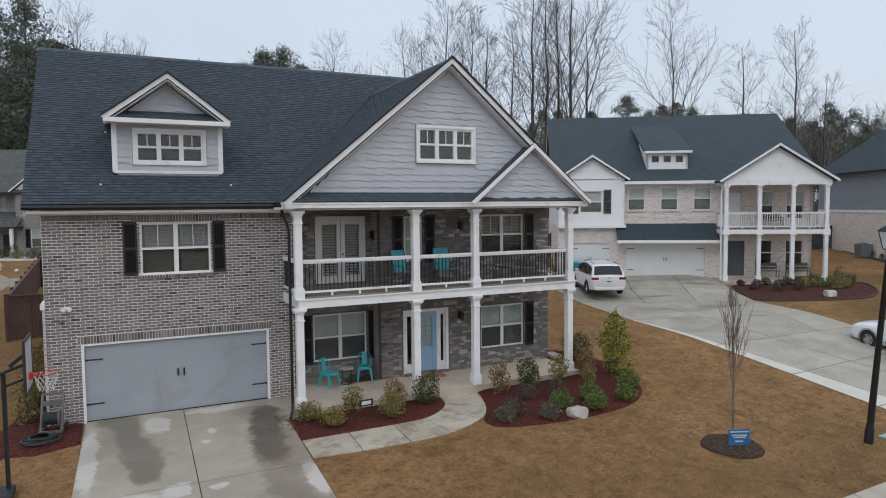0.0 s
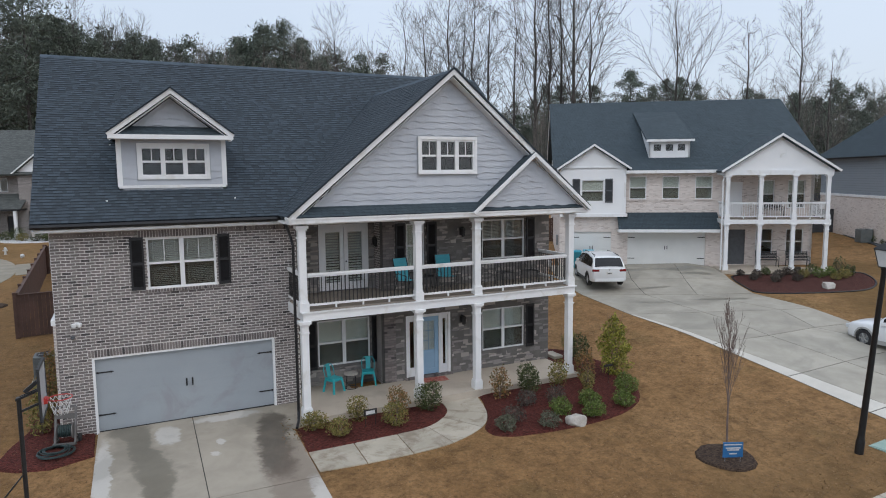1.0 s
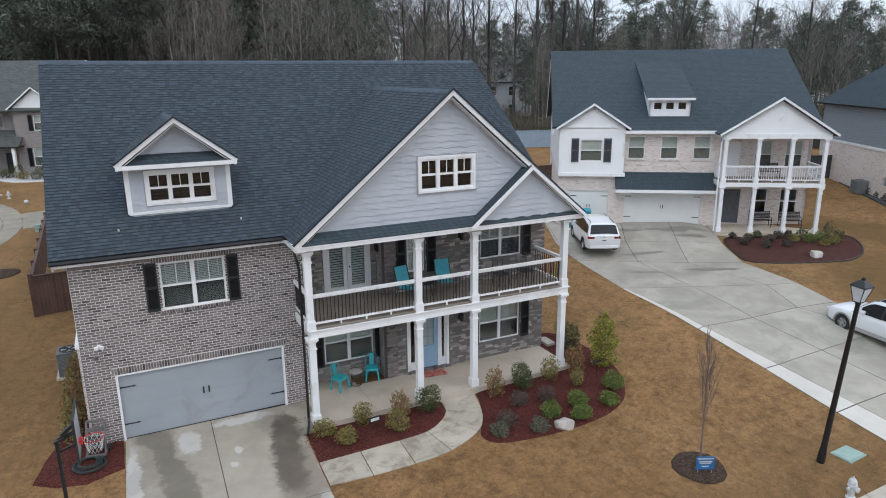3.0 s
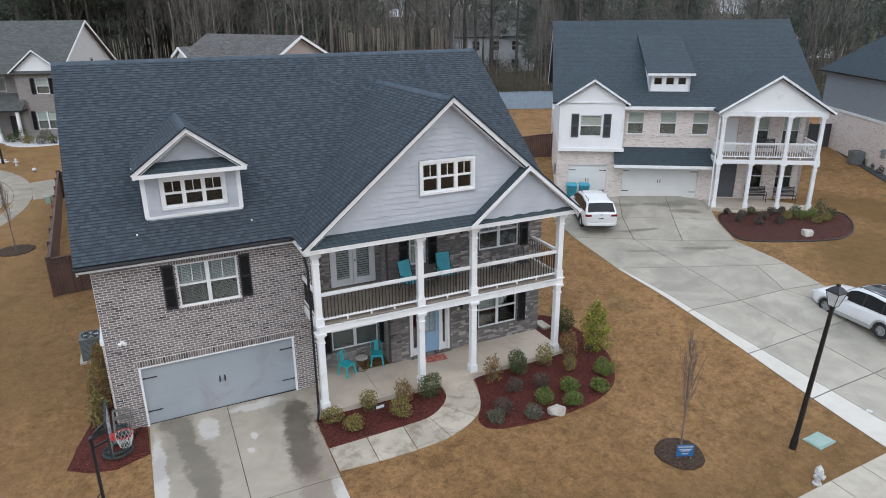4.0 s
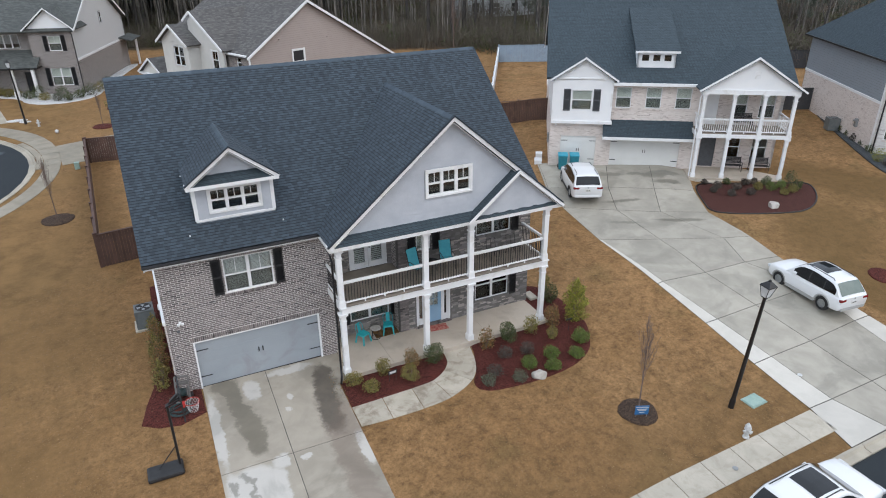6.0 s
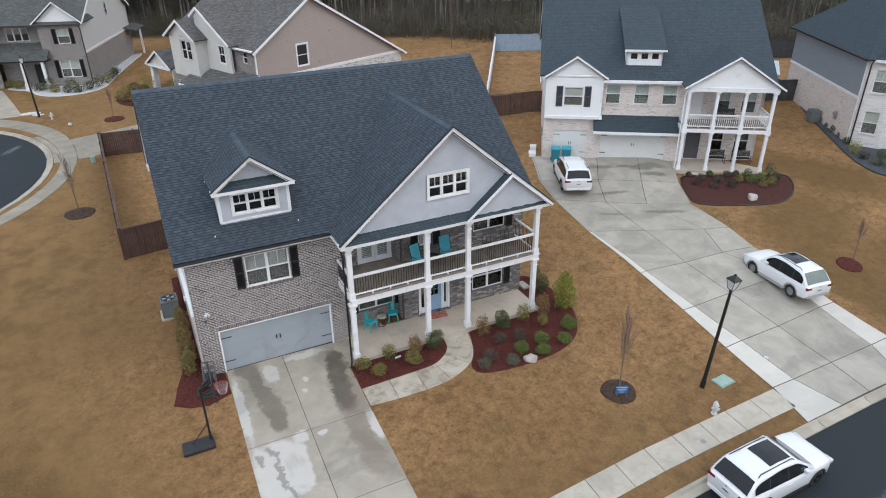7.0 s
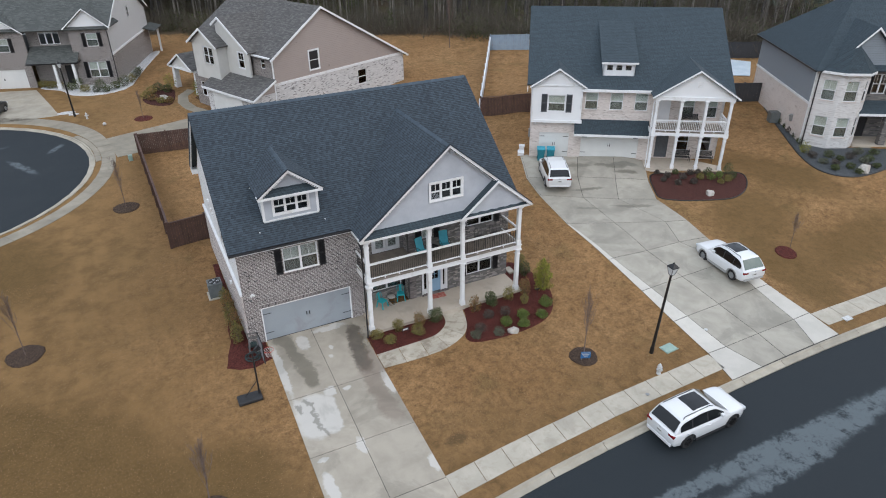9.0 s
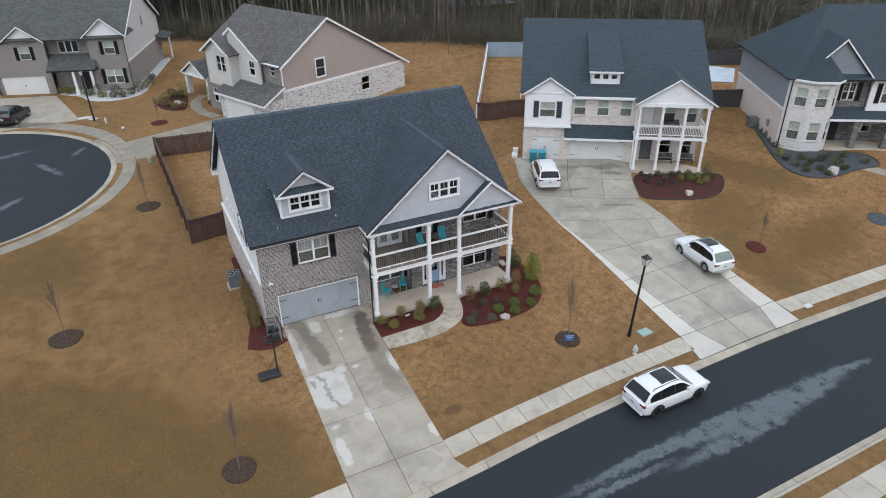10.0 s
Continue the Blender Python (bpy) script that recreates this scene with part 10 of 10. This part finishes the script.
part("fan_guard", Shape().ring((0, 0, 0.965), (0, 0, 1), 0.33, 0.012, 24, 5).ring((0, 0, 0.97), (0, 0, 1), 0.22, 0.006, 20, 4).ring((0, 0, 0.975), (0, 0, 1), 0.11, 0.006, 16, 4), M_IRON, ac)
part("fan_well", Shape().lathe(0, 0, [(0.32, 0.951), (0.31, 0.953), (0.0, 0.953)], 24), M_CLAD, ac)
fan = Shape()
for k in range(4):
    a = math.pi / 2 * k
    fan.prism([(0.05 * math.cos(a), 0.05 * math.sin(a), 0.957), (0.28 * math.cos(a - 0.3), 0.28 * math.sin(a - 0.3), 0.957), (0.28 * math.cos(a + 0.4), 0.28 * math.sin(a + 0.4), 0.962)], (0, 0, 0.004))
part("fan", fan, M_RIM_SILVER, ac)


def metal_chair(x, y, z, turn, label):
    """A steel cafe chair: pressed seat, splat back, bent frame and splayed legs."""
    c = thing("metal_chair", label, "chair", (x, y, z), turn, "porch chairs")
    part("seat", bevelled(-0.2, -0.19, 0.43, 0.2, 0.19, 0.46, 0.012), M_TEAL, c)
    for sx in (1, -1):
        for sy in (1, -1):
            part("leg", Shape().prism([(sx * 0.15, sy * 0.15, 0.43), (sx * 0.2, sy * 0.15, 0.43), (sx * 0.2, sy * 0.2, 0.43), (sx * 0.15, sy * 0.2, 0.43)], (sx * 0.06, sy * 0.06, -0.43)), M_TEAL, c)
    part("back_frame", Shape().path([(-0.2, 0.17, 0.45), (-0.21, 0.24, 0.72), (-0.14, 0.27, 0.84), (0, 0.275, 0.86), (0.14, 0.27, 0.84), (0.21, 0.24, 0.72), (0.2, 0.17, 0.45)], 0.014, 8), M_TEAL, c)
    part("back_splat", Shape().prism([(-0.075, 0.19, 0.45), (0.075, 0.19, 0.45), (0.085, 0.275, 0.85), (-0.085, 0.275, 0.85)], (0, 0.01, 0)), M_TEAL, c)
    part("apron", Shape().box(-0.19, -0.185, 0.37, 0.19, -0.175, 0.43).box(-0.19, 0.175, 0.37, 0.19, 0.185, 0.43).box(-0.195, -0.17, 0.37, -0.185, 0.17, 0.43).box(0.185, -0.17, 0.37, 0.195, 0.17, 0.43), M_TEAL, c)
    return c


metal_chair(6.75, 0.12, 0.055, 28, "turquoise steel cafe chair on the porch")
metal_chair(8.0, 0.35, 0.055, -18, "turquoise steel cafe chair on the porch")
tb = thing("side_table", "small round table with a stone top and black wire frame", "table", (7.35, 0.2, 0.055))
part("top", Shape().lathe(0, 0, [(0.22, 0.46), (0.235, 0.47), (0.235, 0.49), (0.22, 0.5), (0.0, 0.5)], 24), M_ROCK, tb, smooth=40)
part("base_ring", Shape().ring((0, 0, 0.015), (0, 0, 1), 0.2, 0.012, 24, 6), M_IRON, tb)
for k in range(4):
    a = math.pi / 2 * k + 0.4
    part("leg", Shape().tube((0.2 * math.cos(a), 0.2 * math.sin(a), 0.015), (0.2 * math.cos(a), 0.2 * math.sin(a), 0.47), 0.009), M_IRON, tb)
dm = thing("door_mat", "red and cream patterned door mat on the porch", "mat", (10.15, -0.28, 0.057), -6)
part("mat", bevelled(-0.42, -0.24, 0.0, 0.42, 0.24, 0.014, 0.005), M_MAT, dm)


def patio_chair(x, y, z, turn, label):
    """A tall sling chair on a black frame."""
    c = thing("patio_chair", label, "chair", (x, y, z), turn, "balcony chairs")
    part("sling_back", Shape().prism([(-0.25, 0.2, 0.42), (0.25, 0.2, 0.42), (0.25, 0.42, 1.1), (-0.25, 0.42, 1.1)], (0, 0.02, 0.004)), M_CANVAS, c)
    part("sling_seat", Shape().prism([(-0.25, -0.25, 0.45), (0.25, -0.25, 0.45), (0.25, 0.2, 0.4), (-0.25, 0.2, 0.4)], (0, 0, 0.02)), M_CANVAS, c)
    for sx in (1, -1):
        x0 = 0.27 * sx
        part("side_frame", Shape().path([(x0, -0.27, 0.0), (x0, -0.27, 0.46), (x0, 0.2, 0.41), (x0, 0.43, 1.12)], 0.014, 6).path([(x0, -0.28, 0.46), (x0, -0.3, 0.62), (x0, 0.1, 0.66), (x0, 0.27, 0.62)], 0.014, 6).path([(x0, 0.2, 0.41), (x0, 0.36, 0.0)], 0.014, 6), M_IRON, c)
    return c


patio_chair(9.0, -0.75, 3.167, 14, "blue sling balcony chair with a black frame")
patio_chair(10.45, -0.6, 3.167, -8, "blue sling balcony chair with a black frame")
tb = thing("balcony_table", "small black balcony table between two chairs", "table", (9.7, -0.7, 3.167))
part("top", Shape().lathe(0, 0, [(0.26, 0.5), (0.27, 0.51), (0.27, 0.525), (0.0, 0.53)], 20), M_IRON, tb)
for k in range(3):
    a = 2.1 * k
    part("leg", Shape().tube((0.22 * math.cos(a), 0.22 * math.sin(a), 0), (0.12 * math.cos(a), 0.12 * math.sin(a), 0.51), 0.012), M_IRON, tb)
for x, z in ((12.6, 3.167), (13.6, 3.167)):
    c = thing("iron_chair", "black iron balcony chair", "chair", (x, -0.75, z), 0, "iron chairs")
    part("seat", Shape().box(-0.22, -0.22, 0.42, 0.22, 0.22, 0.44), M_IRON, c)
    part("back", Shape().path([(-0.22, 0.2, 0.42), (-0.22, 0.28, 0.85), (0.22, 0.28, 0.85), (0.22, 0.2, 0.42)], 0.013, 6).tube((0, 0.21, 0.44), (0, 0.28, 0.85), 0.01), M_IRON, c)
    for sx in (1, -1):
        for sy in (1, -1):
            part("leg", Shape().tube((sx * 0.2, sy * 0.2, 0.42), (sx * 0.23, sy * 0.23, 0), 0.012), M_IRON, c)
gl = thing("path_light", "small black garden light stake in the mulch bed", "garden light", (15.35, -2.9, land(15.35, -2.9) + 0.05))
part("stake", Shape().tube((0, 0, 0), (0, 0, 0.62), 0.011), M_IRON, gl)
part("head", Shape().box(-0.16, -0.03, 0.6, 0.16, 0.03, 0.66), M_IRON, gl)
np_ = thing("number_plaque", "small dark plaque with pale bars on a stake in the mulch", "plaque", (6.95, -2.75, land(6.9, -2.75) + 0.04), 5)
pq = part("plate", Shape().box(-0.2, -0.01, 0.35, 0.2, 0.01, 0.53), M_IRON, np_)
part("stake", Shape().tube((-0.15, 0, 0), (-0.15, 0, 0.4), 0.008).tube((0.15, 0, 0), (0.15, 0, 0.4), 0.008), M_IRON, np_)
part("plaque_bar", Shape().box(-0.14, -0.014, 0.39, 0.14, -0.009, 0.49), M_FROST, pq)
for x, y in ((15.35, 0.3),):
    solid("splash_block", bevelled(x - 0.2, y - 0.4, land(x, y) + 0.04, x + 0.2, y + 0.3, land(x, y) + 0.16, 0.03), M_WALK, "pale concrete splash block by the porch", "splash block")


def bench(x, y, z, turn, label):
    b = thing("bench", label, "bench", (x, y, z), turn, "porch benches")
    for k in range(5):
        part("slat", Shape().box(-0.6, -0.2 + 0.085 * k, 0.42, 0.6, -0.13 + 0.085 * k, 0.445), M_IRON, b)
    for k in range(5):
        part("slat", Shape().prism([(-0.6, 0.23 + 0.012 * k, 0.5 + 0.085 * k), (0.6, 0.23 + 0.012 * k, 0.5 + 0.085 * k), (0.6, 0.24 + 0.012 * k, 0.565 + 0.085 * k), (-0.6, 0.24 + 0.012 * k, 0.565 + 0.085 * k)], (0, 0.02, 0)), M_IRON, b)
    for sx in (1, -1):
        part("side_frame", Shape().path([(sx * 0.6, -0.2, 0), (sx * 0.6, -0.2, 0.62), (sx * 0.6, 0.25, 0.62)], 0.022, 6).path([(sx * 0.6, 0.26, 0), (sx * 0.6, 0.22, 0.42), (sx * 0.6, 0.3, 0.95)], 0.022, 6), M_IRON, b)


for u, v, z in ((2.85, 1.5, 1.19), (4.6, 1.5, 1.19), (3.0, 1.5, 4.19)):
    p = nb @ Vector((u, v, 0))
    bench(p.x, p.y, z, -33.2, "dark slatted bench on a columned porch")
for k, (x, y) in enumerate([(25.94, 12.84), (26.6, 12.42)]):
    wb = thing("wheelie_bin", "teal wheeled refuse bin with a blue lid by the garage", "refuse bin", (x, y, land(x, y) + 0.03), -33, "refuse bins")
    part("body", Shape().add([(-0.25, -0.28, 0.04), (0.25, -0.28, 0.04), (0.25, 0.25, 0.04), (-0.25, 0.25, 0.04), (-0.31, -0.38, 0.98), (0.31, -0.38, 0.98), (0.31, 0.34, 0.98), (-0.31, 0.34, 0.98)], [(0, 3, 2, 1), (4, 5, 6, 7), (0, 1, 5, 4), (1, 2, 6, 5), (2, 3, 7, 6), (3, 0, 4, 7)]), M_BIN, wb)
    part("lid", bevelled(-0.33, -0.42, 0.98, 0.33, 0.38, 1.07, 0.03), M_BIN_LID, wb)
    for sx in (1, -1):
        part("wheel", Shape().lathe(0, 0, [(0.02, -0.03), (0.12, -0.03), (0.12, 0.03), (0.02, 0.03)], 14).moved(pose(sx * 0.28, 0.27, 0.12, 0, 90)), M_TYRE, wb)
for u, v, w, d, z in ((-10.2, 2.1, 0.5, 0.7, 0.22), (-10.15, 3.1, 0.45, 0.5, 0.35)):
    q = nb @ Vector((u, v, 0))
    st = thing("storage_box", "pale grey storage box against a brick side wall", "storage box", (q.x, q.y, land(q.x, q.y)), -33.2)
    part("box", bevelled(-w / 2, -d / 2, -0.05, w / 2, d / 2, z, 0.03), M_VINYL, st)
    part("lid", bevelled(-w / 2 - 0.02, -d / 2 - 0.02, z, w / 2 + 0.02, d / 2 + 0.02, z + 0.05, 0.02), M_VINYL, st)
ac2 = thing("air_conditioner", "grey outdoor air-conditioning unit by a pale brick wall", "air conditioner", (49.3, 9.7, land(49.3, 9.7) + 0.02), -31)
part("casing", bevelled(-0.42, -0.42, 0.0, 0.42, 0.42, 0.95, 0.03), M_AC, ac2)
part("fan_guard", Shape().ring((0, 0, 0.96), (0, 0, 1), 0.33, 0.012, 20, 5), M_IRON, ac2)
# leaf litter on the porch drive edge and twigs by the downspout
lt = np.random.default_rng(5)
cc = np.stack([lt.normal(5.0, 0.25, 160), lt.normal(-2.25, 0.45, 160), np.zeros(160)], 1)
cc[:, 2] = [land(x, y) + 0.045 for x, y, _ in cc]
tagged(new("fallen_leaves", quick_mesh("fallen_leaves", *leaves(cc, 0.03, lt, 0.8), M_LEAF_RUST)), "scattered dead leaves by the downspout", "leaves", kind="stuff")


# ---- bricks, stones and shingles of the front house ----
def block(x0, y0, z0, x1, y1, z1, chip=0.0, r=None):
    """A squared piece; chip knocks its outer corners about."""
    j = (lambda: r.uniform(-chip, chip)) if chip else (lambda: 0.0)
    v = [(x0 + j(), y0 + abs(j()), z0 + j()), (x1 + j(), y0 + abs(j()), z0 + j()), (x1, y1, z0), (x0, y1, z0), (x0 + j(), y0 + abs(j()), z1 + j()), (x1 + j(), y0 + abs(j()), z1 + j()), (x1, y1, z1), (x0, y1, z1)]
    return v, [(0, 3, 2, 1), (4, 5, 6, 7), (0, 1, 5, 4), (1, 2, 6, 5), (3, 0, 4, 7)]


def outside(x0, x1, z0, z1, holes):
    """What is left of a piece's span beside the openings."""
    spans = [(x0, x1)]
    for a, b, lo, hi in holes:
        if z1 > lo + 0.01 and z0 < hi - 0.01:
            spans = [p for s, e in spans for p in ((s, min(e, a)), (max(s, b), e)) if p[1] - p[0] > 0.02]
    return spans


def lay_bricks(owner, x0, x1, z0, z1, y, holes, near, seed):
    """Running-bond bricks; those that near(x, z) picks are parts of their own, the rest one joined part."""
    r = random.Random(seed)
    rest, meshes, made, row, z = Shape(), {}, 0, 0, z0
    while z < z1 - 0.03:
        zt = min(z + 0.062, z1)
        x = x0 - (0.115 if row % 2 else 0.0)
        while x < x1:
            for a, b in outside(max(x, x0), min(x + 0.213, x1), z, zt, holes):
                proud = r.uniform(0.0, 0.004)
                if made < 300 and near((a + b) / 2, z):
                    key = round(b - a, 3)
                    if key not in meshes:
                        s = Shape()
                        s.add(*block(0, -0.011, 0, b - a, 0.03, zt - z))
                        meshes[key] = mesh_of("brick", s, M_BRICK)
                    o = new("brick", meshes[key])
                    o.parent, o.matrix_basis = owner, Matrix.Translation((a, y - proud, z))
                    made += 1
                else:
                    rest.add(*block(a, y - 0.011 - proud, z, b, y + 0.03, zt))
            x += 0.23
        z += 0.08
        row += 1
    tagged(part("brickwork", rest, M_BRICKS, owner, tidy=False), kind="stuff")


def lay_stones(owner, x0, x1, z0, z1, y, holes, keep, seed):
    """Ledge stones in uneven courses."""
    r = random.Random(seed)
    rest, made, z = Shape(), 0, z0
    while z < z1 - 0.02:
        zt = min(z + r.choice((0.07, 0.09, 0.12, 0.15)), z1)
        x = x0
        while x < x1 - 0.01:
            xe = min(x + r.uniform(0.15, 0.42), x1)
            if x1 - xe < 0.1:
                xe = x1
            split = zt - z > 0.12 and r.random() < 0.4
            for lo, hi in (((z, (z + zt) / 2), ((z + zt) / 2, zt)) if split else ((z, zt),)):
                for a, b in outside(x, xe, lo, hi, holes):
                    v, f = block(a + 0.004, y - r.uniform(0.004, 0.034), lo + 0.004, b - 0.004, y + 0.02, hi - 0.004, 0.011, r)
                    if made < keep and b - a > 0.12:
                        s = Shape()
                        s.add(v, f)
                        part("stone", s, M_STONE, owner, tidy=False)
                        made += 1
                    else:
                        rest.add(v, f)
            x = xe
        z = zt
    tagged(part("stonework", rest, M_STONES, owner, tidy=False), kind="stuff")


def lay_shingles(owner, o, u, s, length, span, keep, seed, expo=0.12):
    """Courses of shingles on a slope: o a corner at the eave, u along it, s up it; span(d) the ends of the course d metres up."""
    r = random.Random(seed)
    o, u, s = Vector(o), Vector(u).normalized(), Vector(s).normalized()
    n = u.cross(s)
    if n.z < 0:
        n = -n
    rest, bands, line, meshes, made, d = Shape(), Shape(), Shape(), {}, 0, 0.0
    m = Matrix((u, s, n)).transposed()
    while d < length - 0.02:
        a, b = span(d)
        x, band = a - r.uniform(0, 0.2), r.random() < 0.5
        while x < b:
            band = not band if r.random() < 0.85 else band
            w = r.choice((0.12, 0.17, 0.22)) if band else r.choice((0.16, 0.21, 0.28))
            x0, x1 = max(x, a), min(x + w, b)
            if x1 - x0 > 0.015:
                th = r.choice((0.006, 0.009)) if band else r.choice((0.018, 0.022))
                e = min(expo + 0.04, length - d + 0.02)
                low = r.uniform(-0.004, 0.004) - (0.008 if th > 0.015 else 0.0)
                v = [(x0 + 0.002, low, th), (x1 - 0.002, low, th), (x1 - 0.002, e, 0.003), (x0 + 0.002, e, 0.003), (x0 + 0.002, low, -0.01), (x1 - 0.002, low, -0.01)]
                f = [(0, 1, 2, 3), (4, 5, 1, 0), (5, 2, 1), (4, 0, 3)]
                v = [(p[0], p[1] + d, p[2]) for p in v]
                if made < keep and abs(x1 - x0 - w) < 1e-6:
                    key = (w, th)
                    if key not in meshes:
                        q = Shape()
                        q.add([(p[0] - x0, p[1] - d - low, p[2]) for p in v], f)
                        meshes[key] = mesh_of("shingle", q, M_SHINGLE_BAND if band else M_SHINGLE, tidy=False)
                    ob = new("shingle", meshes[key])
                    t = m.to_4x4()
                    t.translation = o + u * x0 + s * (d + low)
                    ob.parent, ob.matrix_basis = owner, t
                    made += 1
                else:
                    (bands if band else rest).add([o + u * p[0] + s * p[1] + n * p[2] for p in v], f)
            x += w
        # thin dark strip just below the next course paints in its shade
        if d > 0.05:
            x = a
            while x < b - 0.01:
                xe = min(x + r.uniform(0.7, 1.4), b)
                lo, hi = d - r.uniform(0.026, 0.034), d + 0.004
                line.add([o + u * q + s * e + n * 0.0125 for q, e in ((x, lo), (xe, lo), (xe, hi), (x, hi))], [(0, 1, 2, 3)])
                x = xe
        d += expo
    tagged(part("roofing", rest, M_SHINGLES, owner, tidy=False), kind="stuff")
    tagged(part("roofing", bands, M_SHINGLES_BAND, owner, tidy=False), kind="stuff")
    tagged(part("granule_line", line, M_SHINGLE_SHADE_LINE, owner, tidy=False), kind="stuff")


HOLES_F = [(GARAGE[0] - 0.02, GARAGE[1] + 0.02, -1, 2.06), (-0.1, 4.98, 2.06, 2.29), (WINF[0], WINF[1], WINF[2] - 0.1, WINF[3] + 0.01), (1.3, 3.55, 5.28, 5.5), (1.42, 3.42, 3.74, 3.86)]
lay_bricks(wall_f, X0 - 0.02, 5.65, -0.25, 5.5, 0.006, HOLES_F, lambda x, z: z < 2.4, 1)
s = Shape()
for k in range(int((5.63 - X0) / 0.077)):
    x = X0 + 0.077 * k
    if not 1.28 < x < 3.52:
        s.box(x, -0.012, 5.36, x + 0.066, 0.03, 5.5)
parts("brick", s, M_BRICK, wall_f)
lay_bricks(wall_e, 8.5, 8.9, 0.05, 5.56, 0.106, [], lambda x, z: z < 2.0, 2)
lay_stones(wall_b, 5.65, 8.5, 0.05, 5.56, 0.9, [(6.46, 8.3, 0.62, 2.22), (6.58, 8.3, 3.1, 5.38)], 140, 3)
lay_stones(wall_e, 8.9, X1, 0.05, 5.56, 0.115, [(9.2, 10.98, 0.0, 2.27), (12.18, 13.97, 0.63, 2.2), (9.31, 10.02, 3.82, 5.35), (12.18, 13.97, 3.92, 5.37)], 150, 4)
sm = Vector((0, RIDGE_Y + 0.42, RIDGE_Z - EAVE_Z))
lay_shingles(roof_m, (XL, -0.44, EAVE_Z - 0.01), (1, 0, 0), sm, sm.length, lambda d: (0.0, XR - XL), 300, 5)
for sgn in (-1, 1):
    ex = GX + sgn * (GX - 5.04)
    up = Vector((GX - ex, 0, GZ - EAVE_Z))
    ln = up.length
    lay_shingles(home, (ex, GY - 0.03, EAVE_Z + 0.002), (0, 1, 0), up, ln, lambda d: (0.0, (-0.42 - GY) + (ye + 0.42) * d / ln), 0, 6 + sgn)
    ex = dx + sgn * dw
    up = Vector((dx - ex, 0, dz - de))
    ld = up.length
    yb0, yb1 = (de - EAVE_Z) / SL - 0.42, (dz - EAVE_Z) / SL - 0.42
    lay_shingles(dorm, (ex, 0.10, de + 0.002), (0, 1, 0), up, ld, lambda d: (0.0, (yb0 - 0.13) + (yb1 - yb0) * d / ld), 0, 10 + sgn)
s = Shape()
for k in range(int((XR - XL) / 0.25)):
    x = XL + 0.25 * k
    s.prism([(x, RIDGE_Y - 0.13, RIDGE_Z - 0.08), (x, RIDGE_Y, RIDGE_Z + 0.03), (x, RIDGE_Y + 0.13, RIDGE_Z - 0.08)], (0.28, 0, 0.006))
parts("ridge_cap", s, M_RIDGE_CAP, roof_m)
s = Shape()
for k in range(int((ye - GY) / 0.25)):
    y = GY + 0.25 * k
    s.prism([(GX - 0.12, y, GZ - 0.08), (GX, y, GZ + 0.03), (GX + 0.12, y, GZ - 0.08)], (0, 0.28, 0.006))
for k in range(int(3.7 / 0.25)):
    y = 0.13 + 0.25 * k
    s.prism([(dx - 0.12, y, dz - 0.08), (dx, y, dz + 0.03), (dx + 0.12, y, dz - 0.08)], (0, 0.28, 0.006))
parts("ridge_cap", s, M_RIDGE_CAP, home)
